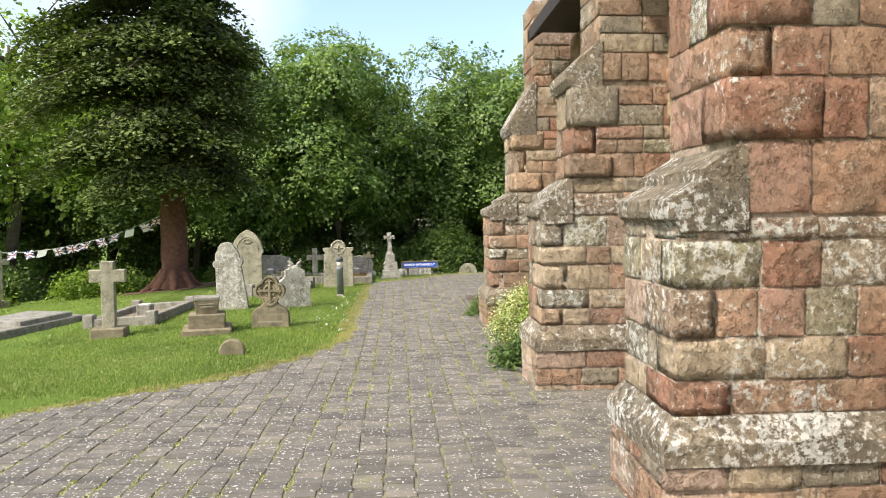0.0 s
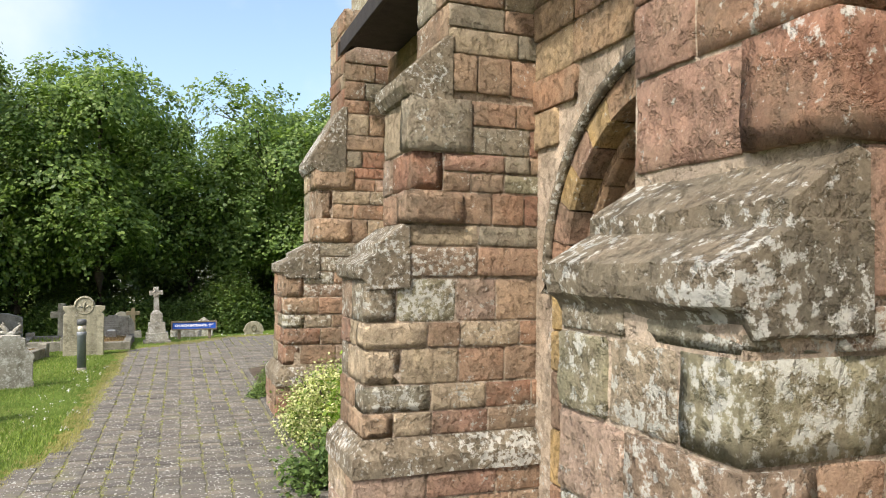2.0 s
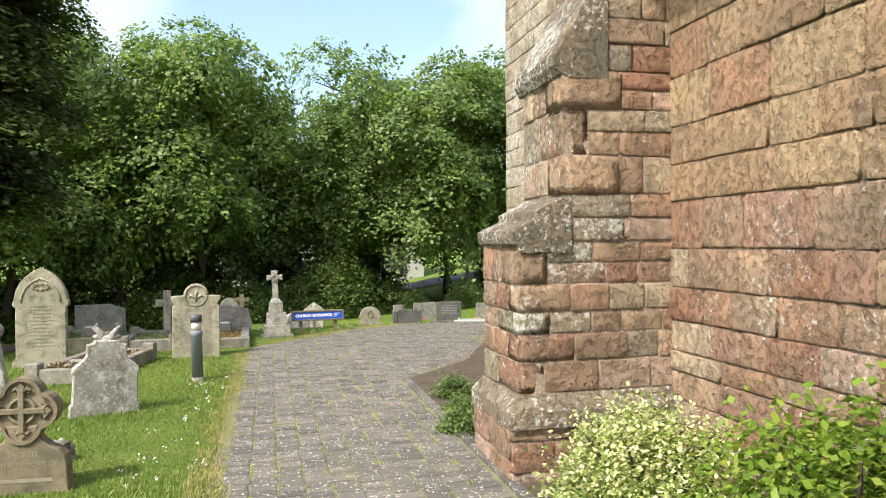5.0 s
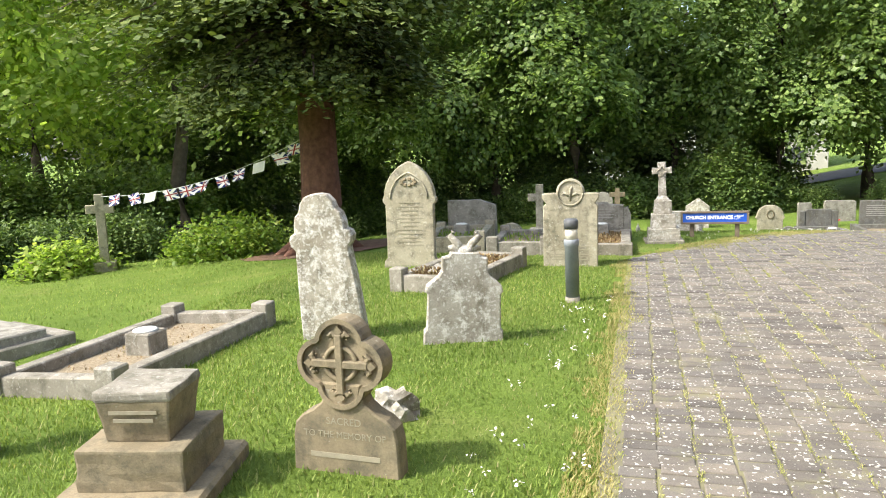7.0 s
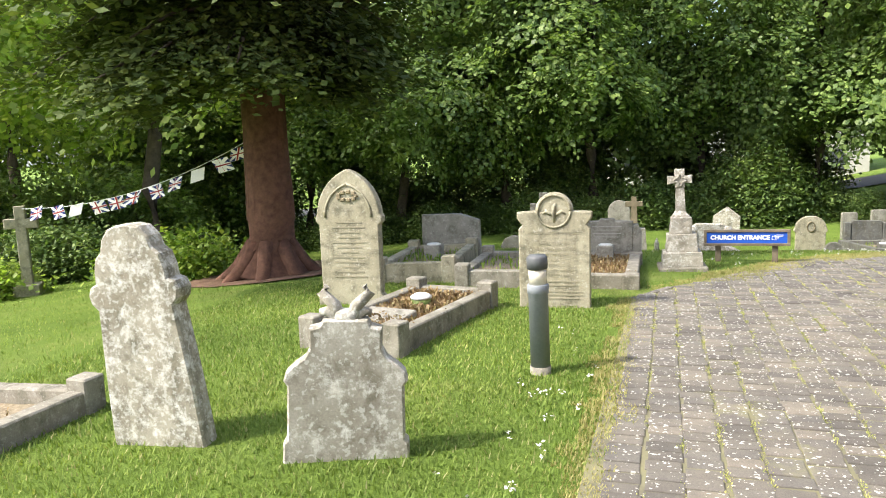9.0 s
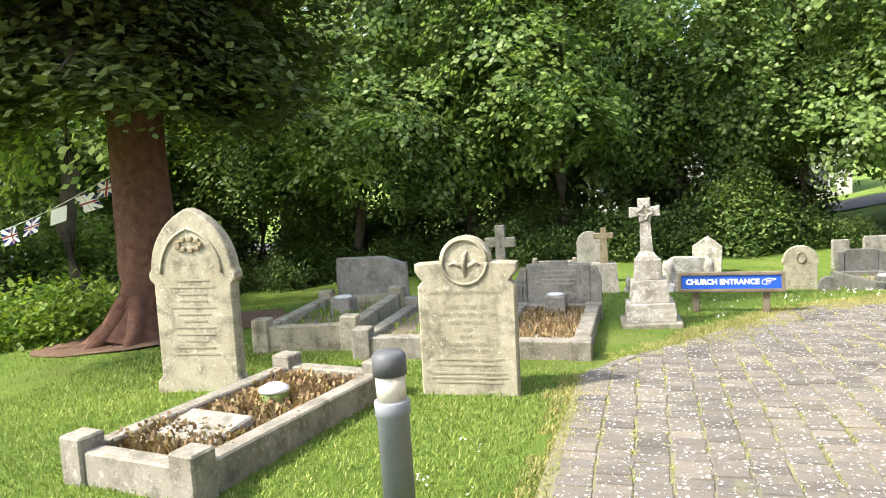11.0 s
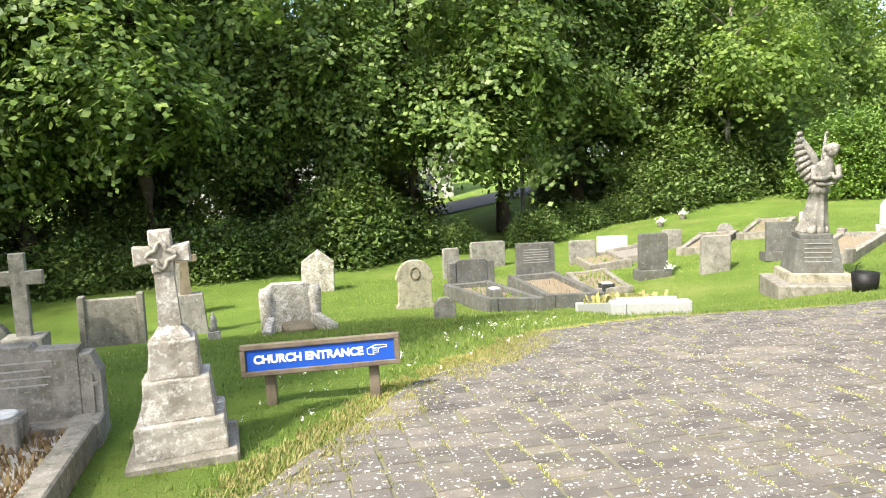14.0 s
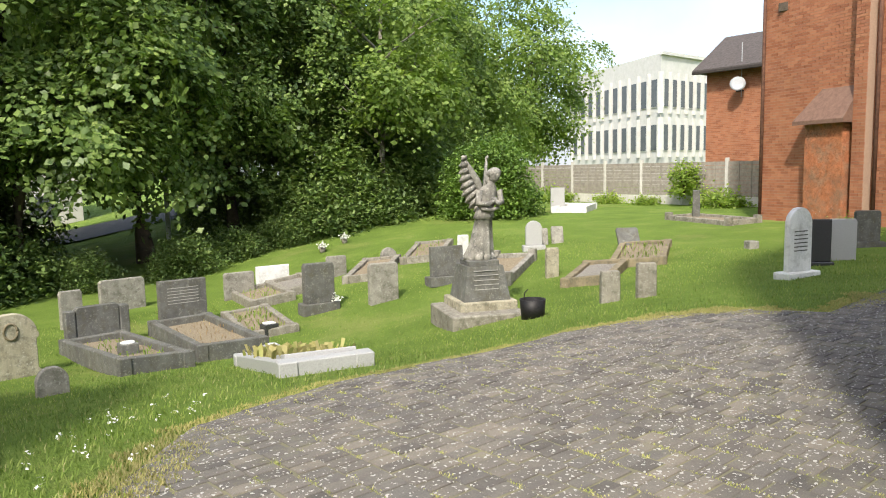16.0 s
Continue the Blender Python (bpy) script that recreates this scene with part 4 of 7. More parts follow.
GREEN = "tall broadleaf tree in full dark green leaf"
protos = [broad_tree(GREEN, 13.0, 4.6, 1.0, 11, M_LEAF, clumps=560, per=76, size=0.18), broad_tree(GREEN, 12.0, 4.3, 0.9, 23, M_LEAF, clumps=540, per=76, size=0.18), broad_tree(GREEN, 13.8, 4.8, 1.2, 37, M_LEAF, clumps=580, per=76, size=0.18)]
ROW = [(-21.0, 37.5, 0, 1.0), (-16.0, 39.5, 1, 1.05), (-11.5, 38.5, 2, 1.05), (-8.0, 41.0, 0, 1.2), (-4.6, 40.3, 1, 1.2), (-0.6, 42.5, 1, 1.02), (3.6, 42.5, 0, 1.13), (7.3, 44.0, 1, 1.2),
       (11.0, 45.5, 2, 1.02), (14.5, 45.0, 1, 0.95), (18.5, 47.5, 0, 1.0), (22.0, 49.5, 2, 0.95), (25.5, 52.5, 1, 1.0), (-26.5, 40.0, 2, 1.1), (-9.5, 47.5, 1, 1.15), (4.5, 51.0, 2, 0.98), (14, 54, 0, 1.15), (-4.0, 48.5, 0, 1.0), (-19.0, 47.0, 2, 1.15), (-33.0, 36.0, 1, 1.0), (-38.0, 29.0, 2, 1.0), (-34.0, 22.0, 0, 0.95)]
used = set()
for k, (x, y, which, s) in enumerate(ROW):
    m = pose(x, y, gz(x, y) - 0.15, 0, 0, 73 * k) @ Matrix.Scale(s, 4)
    if which in used:
        t = copy_thing(protos[which], m)
        t.scale = (s, s, s)
    else:
        used.add(which)
        protos[which].matrix_basis = m

light_tree = broad_tree("airy tree with sunlit yellow-green leaves", 10.5, 4.6, 2.2, 51, M_LEAF_LIGHT, clumps=260, per=60, size=0.15, group="bright trees")
light_tree.matrix_basis = pose(-16.0, 30.0, gz(-16, 30) - 0.1, 0, 0, 20) @ Matrix.Scale(1.4, 4)
for x, y, s, a in ((-21.5, 26.0, 1.35, 140), (-24.5, 33.0, 1.3, 250)):
    t = copy_thing(light_tree, pose(x, y, gz(x, y) - 0.1, 0, 0, a))
    t.scale = (s, s, s)
pale_tree = thing("tree", 15.5, 42.0, gz(15.5, 42.0) - 0.1, 0, "thin-crowned tree with pale bare upper branches", "tree")
part("trunk", limbs(9.5, 0.16, 77, 16, 2.8, 0.25, rise=0.9), M_PALEBARK, pale_tree, smooth=True)
cs, face = crown_centres(200, 3.2, 2.0, 9.0, 78, 10)
quads("crown", leaves(cs, 0.36, 45, 0.2, 79, facing=face), M_LEAF_MID, pale_tree)
right_tree = broad_tree("rounded tree with bright green summer leaves", 9.0, 3.9, 0.5, 91, M_LEAF_MID, clumps=460, per=90, size=0.135, group="bright trees")
right_tree.matrix_basis = pose(26.0, 51.0, gz(26, 51) - 0.1) @ Matrix.Scale(1.5, 4)
t = copy_thing(right_tree, pose(32.5, 53.5, gz(30, 50) - 0.1, 0, 0, 60))
t.scale = (1.55, 1.55, 1.6)

# the old conifer by the path
conifer = thing("conifer_tree", -7.8, 22.5, gz(-7.8, 22.5), 0, "large dark conifer with a red fibrous trunk", "tree")
bm = tube([(0, 0, -0.3), (0, 0, 0.05), (0.02, 0, 0.3), (0.03, 0, 0.9), (0.02, 0, 3.0), (0, 0.05, 7.0), (0, 0, 13.0)], [0.85, 0.66, 0.47, 0.38, 0.34, 0.24, 0.05], 14)
for k in range(8):
    a = k * 0.8 + 0.2
    tube([(0.25 * math.cos(a), 0.25 * math.sin(a), 0.5), (0.55 * math.cos(a), 0.55 * math.sin(a), 0.12), (0.95 * math.cos(a), 0.95 * math.sin(a), -0.12)], [0.16, 0.13, 0.05], 6, bm)
rc = random.Random(4)
boughs = bmesh.new()
sprays = []
for k in range(170):
    z = rc.uniform(3.15, 12.0)
    a = rc.uniform(0, 6.283)
    ln = (4.0 * (1 - ((z - 3.4) / 10.4) ** 2 * 0.85 if z > 3.4 else 0.9)) * rc.uniform(0.62, 1.08) * (1.08 if math.cos(a) < 0 else 1.0 - 0.36 * math.cos(a)) * (0.72 + 0.28 * step(z, 3.6, 5.2))
    pts = [(ln * q * math.cos(a), ln * q * math.sin(a), z + 0.18 * ln * q - 0.42 * ln * q * q) for q in (0, 0.35, 0.7, 1)]
    tube(pts, [0.06, 0.045, 0.03, 0.012], 5, boughs)
    for q in np.linspace(0.3, 1.0, 9):
        for w in (-1, 0, 1):
            side = w * 0.42 * ln * q * rc.uniform(0.25, 0.6)
            sprays.append((ln * q * math.cos(a) - side * math.sin(a), ln * q * math.sin(a) + side * math.cos(a), z + 0.18 * ln * q - 0.42 * ln * q * q - 0.1 * abs(side)))
part("trunk", bm, M_REDBARK, conifer, smooth=True)
tagged(part("bough_wood", boughs, M_BARK, conifer, smooth=True), kind="stuff")
tilt_ = [(0.35 * p[0] / (abs(p[0]) + abs(p[1]) + 0.1), 0.35 * p[1] / (abs(p[0]) + abs(p[1]) + 0.1), 0.93) for p in sprays]
quads("crown", leaves(sprays, 0.25, 46, 0.13, 8, 0.5, facing=tilt_, thin=0.3), M_YEW, conifer)


def bush(label, radius, height, seed, mat, clumps, per, size, name="bush", spread=0.16, group=""):
    b = thing(name, 0, 0, -50, 0, label, "bush", group)
    r = np.random.RandomState(seed)
    cs = []
    while len(cs) < clumps:
        d = r.normal(0, 1, 3)
        d /= np.linalg.norm(d)
        k = r.uniform(0.55, 1.0) * (1 + 0.22 * noise.noise(Vector(d * 2.2) + Vector((seed, 0, 0))))
        if d[2] > -0.25:
            cs.append((d[0] * radius * k, d[1] * radius * k, max(0.05, height * (0.18 + 0.8 * d[2] * k))))
    bm = bmesh.new()
    for k in range(7):
        a = k * 0.9 + seed
        tube([(0, 0, -0.1), (0.3 * radius * math.cos(a), 0.3 * radius * math.sin(a), 0.4 * height), (0.62 * radius * math.cos(a), 0.62 * radius * math.sin(a), 0.75 * height)], [0.03, 0.02, 0.008], 5, bm)
    part("stem_cluster", bm, M_BARK, b)
    quads("foliage", leaves(cs, spread, per, size, seed), mat, b)
    return b


def place_copies(proto, spots):
    first = True
    for x, y, s, a in spots:
        m = pose(x, y, gz(x, y) - 0.05, 0, 0, a)
        t = proto if first else copy_thing(proto, m)
        t.matrix_basis = m @ Matrix.Scale(s, 4)
        first = False


hedge_a = bush("dense dark green boundary hedge bush", 1.5, 1.7, 3, M_HEDGE, 240, 40, 0.13, "hedge_bush", 0.22, "boundary hedge")
HEDGE_LINE = [(-24, 36.5), (-16, 36.5), (-8, 37.6), (-2.5, 37.6), (2.5, 39.8), (7.0, 39.2), (10.4, 39.8), (15.8, 41.0), (21, 43.5), (27, 47)]
hs = []
for (xa, ya), (xb, yb) in zip(HEDGE_LINE, HEDGE_LINE[1:]):
    n = max(2, int(math.hypot(xb - xa, yb - ya) / 1.7))
    for k in range(n):
        q = k / n
        x = xa + (xb - xa) * q + rc.uniform(-0.3, 0.3)
        s = rc.uniform(0.8, 1.15) * (0.72 if 4 < x < 11 else 1.0) * (0.8 if x < -3 else 1.0)
        hs.append((x, ya + (yb - ya) * q + 0.9 + rc.uniform(-0.4, 0.4), s, rc.uniform(0, 360)))
for k in range(9):
    hs.append((-18.6 + 0.62 * k + rc.uniform(-0.2, 0.2), 18.6 + 0.75 * k + rc.uniform(-0.2, 0.2), rc.uniform(0.62, 0.75), rc.uniform(0, 360)))
place_copies(hedge_a, hs)
under = bush("tall leafy undergrowth shrub beneath the trees", 2.2, 3.4, 9, M_LEAF, 260, 45, 0.17, "undergrowth_shrub", 0.3, "undergrowth")
place_copies(under, [(1.2, 40.5, 0.85, 0), (13.0, 42.5, 1.05, 80), (17.0, 43.0, 1.1, 160), (20.5, 45.0, 1.15, 230), (-5.5, 41.0, 0.8, 300), (-13.5, 39.5, 0.9, 20), (-19.5, 37.0, 1.0, 100), (-24.0, 30.0, 1.0, 10), (-27.0, 26.0, 1.1, 60), (-30.0, 33.0, 1.2, 130), (-23.0, 41.0, 1.1, 220), (24.5, 47.5, 1.1, 320), (-15.5, 44.0, 1.1, 40), (-10.5, 44.0, 1.1, 70), (-6.0, 45.5, 1.15, 100), (-1.0, 45.0, 1.05, 190), (3.5, 46.5, 0.9, 260), (-20.5, 42.5, 1.1, 310), (11.8, 47.5, 0.85, 15), (-11.8, 40.8, 0.8, 200), (-27.0, 20.0, 1.0, 20), (-26.0, 23.0, 1.0, 90), (-24.5, 26.2, 1.0, 170), (-22.5, 28.5, 1.0, 240), (-20.5, 30.5, 1.0, 290), (-18.5, 32.5, 1.0, 35)])
round_bush = bush("rounded clipped green bush behind the statue", 1.7, 2.9, 14, M_BUSH, 420, 60, 0.11, spread=0.2)
round_bush.matrix_basis = pose(17.2, 38.0, gz(17.2, 38.0) - 0.05)

# shrubs in the bed by the buttresses
varieg = bush("variegated cream and green shrub in the bed", 0.62, 0.85, 21, M_SHRUB, 260, 70, 0.033, "variegated_shrub", 0.07)
varieg.matrix_basis = pose(0.5, 11.6, gz(0.5, 11.6) - 0.02)
fern = bush("feathery bright green shrub against the buttress", 0.55, 1.25, 22, M_FERN, 220, 40, 0.05, "feathery_shrub", 0.09)
fern.matrix_basis = pose(0.7, 10.2, gz(0.7, 10.2) - 0.02)
low_a = bush("low green shrub in the soil bed", 0.5, 0.6, 24, M_HEDGE, 120, 34, 0.06, "low_shrub", 0.09, "bed shrubs")
place_copies(low_a, [(1.95, 17.5, 1.0, 0), (0.2, 14.9, 0.4, 60), (0.0, 14.2, 0.45, 90), (0.35, 15.7, 0.5, 200), (0.1, 9.9, 0.8, 30), (2.2, 17.0, 0.9, 120)])
grave_shrub = bush("straggling green shrub by an old cross", 0.9, 0.7, 26, M_LEAF_LIGHT, 90, 34, 0.12, "low_shrub", 0.16)
grave_shrub.matrix_basis = pose(-13.1, 21.9, gz(-13.1, 21.9))
tall_grass = bush("clump of tall uncut grass and weeds", 1.3, 0.75, 28, M_FERN, 200, 30, 0.1, "weed_clump", 0.16)
tall_grass.matrix_basis = pose(-10.2, 23.2, gz(-10.2, 23.2))


# ---- lettering ----
def letters(text, size, mat, parent, at, turn=(90, 0, 0), name="lettering", depth=0.0015, bold=0.0):
    cu = bpy.data.curves.new("lettering", "FONT")
    cu.body, cu.size, cu.extrude, cu.align_x, cu.align_y = text, size, depth, "CENTER", "CENTER"
    cu.offset = bold
    tmp = bpy.data.objects.new("lettering", cu)
    scene.collection.objects.link(tmp)
    me = bpy.data.meshes.new_from_object(tmp)
    bpy.data.objects.remove(tmp)
    bpy.data.curves.remove(cu)
    return link_mesh(name, me, mat, parent, m=pose(*at, *turn))


M_INCISED = plain("incised_lettering", (0.24, 0.215, 0.15), (0.3, 0.275, 0.2), 20, 0.95, relief=0)
M_PALELETTER = plain("pale_lettering", (0.3, 0.29, 0.265), (0.4, 0.39, 0.36), 20, 0.9, relief=0)


# ---- gravestone outlines: x and z, from the foot round ----
def arc(cx, cz, r, a0, a1, n=10):
    return [(cx + r * math.cos(radians(a0 + (a1 - a0) * k / n)), cz + r * math.sin(radians(a0 + (a1 - a0) * k / n))) for k in range(n + 1)]


def gothic(w, h):
    sh, sp = w / 2 * 1.08, h * 0.62
    right = [(sh + 0.02, 0), (sh + 0.02, 0.07), (sh - 0.03, 0.13), (sh - 0.03, sp - 0.04), (sh + 0.01, sp), (sh + 0.01, sp + 0.05)]
    hw, rise = sh - 0.01, h - sp - 0.05
    pts = right + [(arch_half(hw, rise, k)[0], sp + 0.05 + arch_half(hw, rise, k)[1]) for k in np.linspace(0.05, 1, 10)]
    return pts + [(-x, z) for x, z in reversed(pts[:-1])]


def rounded(w, h):
    return [(w / 2, 0), (w / 2, h - w * 0.42)] + arc(0, h - w * 0.5, w * 0.5, 12, 168, 12) + [(-w / 2, h - w * 0.42), (-w / 2, 0)]


def square(w, h):
    return [(w / 2, 0), (w / 2, h * 0.93), (w / 2 * 0.9, h), (-w / 2 * 0.9, h), (-w / 2, h * 0.93), (-w / 2, 0)]


def plainrect(w, h):
    return [(w / 2, 0), (w / 2, h), (-w / 2, h), (-w / 2, 0)]


def peaked(w, h):
    return [(w / 2, 0), (w / 2, h * 0.72), (w * 0.22, h * 0.88), (0, h), (-w * 0.22, h * 0.88), (-w / 2, h * 0.72), (-w / 2, 0)]


def old_lobed(w, h):
    r = [(w * 0.5, 0), (w * 0.47, h * 0.25), (w * 0.41, h * 0.63), (w * 0.47, h * 0.66), (w * 0.49, h * 0.7), (w * 0.46, h * 0.735), (w * 0.39, h * 0.75), (w * 0.385, h * 0.8), (w * 0.35, h * 0.86), (w * 0.28, h * 0.89), (w * 0.25, h * 0.94), (w * 0.17, h * 0.985), (w * 0.06, h)]
    return r + [(-x, z) for x, z in reversed(r)]


def shouldered(w, h):
    r = [(w * 0.5, 0), (w * 0.49, 0.1), (w * 0.46, 0.12), (w * 0.45, h * 0.42), (w * 0.48, h * 0.45), (w * 0.46, h * 0.5), (w * 0.4, h * 0.54), (w * 0.32, h * 0.58), (w * 0.28, h * 0.63), (w * 0.28, h * 0.74), (w * 0.2, h * 0.755), (w * 0.17, h * 0.79), (w * 0.07, h * 0.79)]
    return r + [(-x, z) for x, z in reversed(r)]


def headstone(x, y, turn, w, h, thick, shape, mat, label, lean=(0, 0), plinth=None, sink=0.08, group="", z=None):
    z = gz(x, y) if z is None else z
    g = thing("headstone", x, y, z, turn, label, "gravestone", group, lean=lean)
    foot = 0.0
    if plinth:
        pw, ph, pt = plinth
        part("plinth", boxed((0, 0, ph / 2 - sink / 2), (pw, pt, ph + sink), 0.015), mat, g)
        foot = ph - 0.002
    out = [(a, b + foot if b > 0.001 else foot - (0 if plinth else sink)) for a, b in shape(w, h - foot)]
    part("slab", slab(out, -thick / 2, thick / 2, 0.012), mat, g)
    return g


def text_lines(g, rows, mat, front, lift=0.0):
    for text, size, z in rows:
        letters(text, size, mat, g, (0, -front - 0.001, z + lift))


def bars(g, rows, mat, front):
    """Worn lines of writing that can no longer be read."""
    for w, h, z, x in rows:
        part("worn_line", boxed((x, -front - 0.001, z), (w, 0.004, h)), mat, g)


def rail(a, b, t, h, sink=0.06, bev=0.012):
    a, b = Vector(a), Vector(b)
    d = b - a
    m = Matrix.Translation((a + b) / 2) @ (Matrix.Rotation(math.atan2(d.y, d.x), 4, "Z") @ Matrix.Rotation(-math.atan2(d.z, math.hypot(d.x, d.y)), 4, "Y"))
    return boxed((0, 0, (h - sink) / 2), (d.length, t, h + sink), bev, m)


def scatter(n, spots, size, seed, tall=1.0, loose=0.06):
    """Loose leafy bits standing on given spots."""
    r = np.random.RandomState(seed)
    p = np.array(spots)[r.randint(0, len(spots), n)] + r.normal(0, loose, (n, 3)) * (1, 1, 0)
    a = r.uniform(0, 6.28, n)
    s = size * r.uniform(0.5, 1.3, n)
    d = np.stack([np.cos(a) * 0.45, np.sin(a) * 0.45, np.full(n, tall)], 1) * s[:, None]
    w = np.stack([-np.sin(a), np.cos(a), r.normal(0, 0.3, n)], 1) * s[:, None] * 0.13
    return np.stack([p - w * 0.5, p + w * 0.5, p + d + w, p + d - w], 1)


def kerbed_grave(x, y, w, ln, turn, h, mat, label, fill=M_LITTER, posts=(1, 1, 1, 1), t=0.13, plants=None, group="kerbed graves", post_h=0.08, tall=1.0, bed=0.55):
    """Stone kerbs round a grave; x, y is the middle, ln runs along the turned y axis."""
    g = thing("kerbed_grave", 0, 0, 0, 0, label, "grave", group)
    R = Matrix.Rotation(radians(turn), 2)
    cs = []
    for sx, sy in ((-1, -1), (1, -1), (1, 1), (-1, 1)):
        q = R @ Vector((sx * (w / 2 - t / 2), sy * (ln / 2 - t / 2)))
        px, py = x + q.x, y + q.y
        cs.append(Vector((px, py, gz(px, py))))
    for k in range(4):
        a, b = cs[k], cs[(k + 1) % 4]
        d = (b - a).normalized()
        part("kerb", rail(a + d * t / 2, b - d * t / 2, t, h - 0.003 * k), mat, g)
    for k in range(4):
        ph = h + (post_h if posts[k] else 0.004)
        part("corner_post", boxed((0, 0, ph / 2 - 0.04), (t + 0.045, t + 0.045, ph + 0.08), 0.012, Matrix.Translation(cs[k]) @ Matrix.Rotation(radians(turn), 4, "Z")), mat, g)
    bm = bmesh.new()
    n = 8
    grid = []
    spots = []
    for j in range(n + 1):
        for i in range(n + 1):
            u, v = i / n, j / n
            p = (cs[0] * (1 - u) + cs[1] * u) * (1 - v) + (cs[3] * (1 - u) + cs[2] * u) * v
            p = p + Vector((0, 0, h * bed + 0.03 * noise.noise(p * 3)))
            grid.append(bm.verts.new(p))
            if 0 < i < n and 0 < j < n:
                spots.append(tuple(p))
    for j in range(n):
        for i in range(n):
            bm.faces.new([grid[k] for k in (j * (n + 1) + i, j * (n + 1) + i + 1, (j + 1) * (n + 1) + i + 1, (j + 1) * (n + 1) + i)])
    part("bed", bm, fill, g, smooth=True)
    if plants:
        pm, count, size = plants
        tagged(quads("bed_planting", scatter(count, spots, size, int(x * 7 + y * 3) % 1000, tall), pm, g), kind="stuff")
    return g


def worn(bm, amount=0.012):
    """Softens a block: bevelled, divided and a little uneven."""
    bmesh.ops.bevel(bm, geom=bm.edges[:], offset=0.014, segments=2, profile=0.6, affect="EDGES")
    bmesh.ops.subdivide_edges(bm, edges=[e for e in bm.edges if e.calc_length() > 0.12], cuts=3, use_grid_fill=True)
    for v in bm.verts:
        v.co += Vector((noise.noise(v.co * 11), noise.noise(v.co * 11 + Vector((7, 0, 0))), noise.noise(v.co * 11 + Vector((0, 7, 0))))) * amount
    return bm


def vase(x, y, z, s, mat, label, turn=0, name="grave_vase"):
    v = thing(name, x, y, z, turn, label, "vase")
    part("block", boxed((0, 0, s * 0.42), (s, s, s * 0.9), 0.012), mat, v)
    part("rim", lathe([(s * 0.42, s * 0.86), (s * 0.42, s * 0.92), (s * 0.34, s * 0.95), (s * 0.3, s * 0.93)], 16), M_MARBLE, v, "pale pierced rim", True)
    return v


def latin_cross(w, h, arm, t, cz):
    a = arm / 2
    return [(a, 0), (a, cz - a), (w / 2, cz - a), (w / 2, cz + a), (a, cz + a), (a, h), (-a, h), (-a, cz + a), (-w / 2, cz + a), (-w / 2, cz - a), (-a, cz - a), (-a, 0)]


# ---- graves beside the path ----
celt = thing("headstone", -3.49, 13.42, gz(-3.49, 13.42), -3, "small mossy sandstone headstone with a ringed quatrefoil cross head", "gravestone")
body = [(0.31, -0.08), (0.3, 0.2), (0.285, 0.27), (0.24, 0.315), (0.18, 0.345), (0.125, 0.39), (0.1, 0.45), (0.11, 0.5)]
part("body", slab(body + [(-x, z) for x, z in reversed(body)], -0.062, 0.062, 0.01), M_MOSSY, celt)


def quatrefoil(grow=0.0):
    """Four round lobes about a centre 0.605 m up."""
    out = []
    for k in range(4):
        a0 = 90 * k
        cx, cz = 0.108 * math.cos(radians(a0)), 0.108 * math.sin(radians(a0))
        out += [(cx + (0.135 + grow) * math.cos(radians(a0 + q)), 0.605 + cz + (0.135 + grow) * math.sin(radians(a0 + q))) for q in np.linspace(-82, 82, 13)]
    return out


part("quatrefoil_head", slab(quatrefoil(), -0.05, 0.062, 0.004), M_MOSSY, celt)
bm = bmesh.new()
outer_ring, inner_ring, n = quatrefoil(), quatrefoil(-0.026), 52
for k in range(n):
    k2 = (k + 1) % n
    for (xa, za), (xb, zb), ya, yb in ((outer_ring[k], outer_ring[k2], -0.05, -0.078), (inner_ring[k2], inner_ring[k], -0.05, -0.078)):
        bm.faces.new([bm.verts.new(v) for v in ((xa, ya, za), (xb, ya, zb), (xb, yb, zb), (xa, yb, za))])
    (xa, za), (xb, zb), (xc, zc), (xd, zd) = outer_ring[k], outer_ring[k2], inner_ring[k2], inner_ring[k]
    bm.faces.new([bm.verts.new(v) for v in ((xa, -0.078, za), (xb, -0.078, zb), (xc, -0.078, zc), (xd, -0.078, zd))])
part("raised_rim", bm, M_MOSSY, celt)
bm = bmesh.new()
box(bm, (0, -0.066, 0.605), (0.042, 0.036, 0.32), 0.006)
box(bm, (0, -0.065, 0.605), (0.32, 0.034, 0.042), 0.006)
for k in range(4):
    turn_ = Matrix.Translation((0, 0, 0.605)) @ Matrix.Rotation(radians(90 * k), 4, "Y")
    bud = slab([(0.0, 0.15), (0.026, 0.175), (0.0, 0.205), (-0.026, 0.175)], -0.078, -0.048)
    for sx in (-1, 1):
        tube([(sx * 0.012, -0.063, 0.145), (sx * 0.038, -0.063, 0.165), (sx * 0.052, -0.063, 0.15), (sx * 0.046, -0.063, 0.132)], [0.014, 0.015, 0.014, 0.009], 7, bud)
    bmesh.ops.transform(bud, matrix=turn_, verts=bud.verts)
    me = bpy.data.meshes.new("bud")
    bud.to_mesh(me)
    bud.free()
    bm.from_mesh(me)
    bpy.data.meshes.remove(me)
part("carved_cross", bm, M_MOSSY, celt, "raised cross with foliate ends")
ringp = [(0.088 * math.cos(a), -0.058, 0.605 + 0.088 * math.sin(a)) for a in np.linspace(0, 6.2832, 33)]
part("carved_ring", tube(ringp, [0.014] * 33, 6), M_MOSSY, celt, "", True)
text_lines(celt, [("SACRED", 0.055, 0.29), ("TO THE MEMORY OF", 0.05, 0.215)], M_INCISED, 0.062)
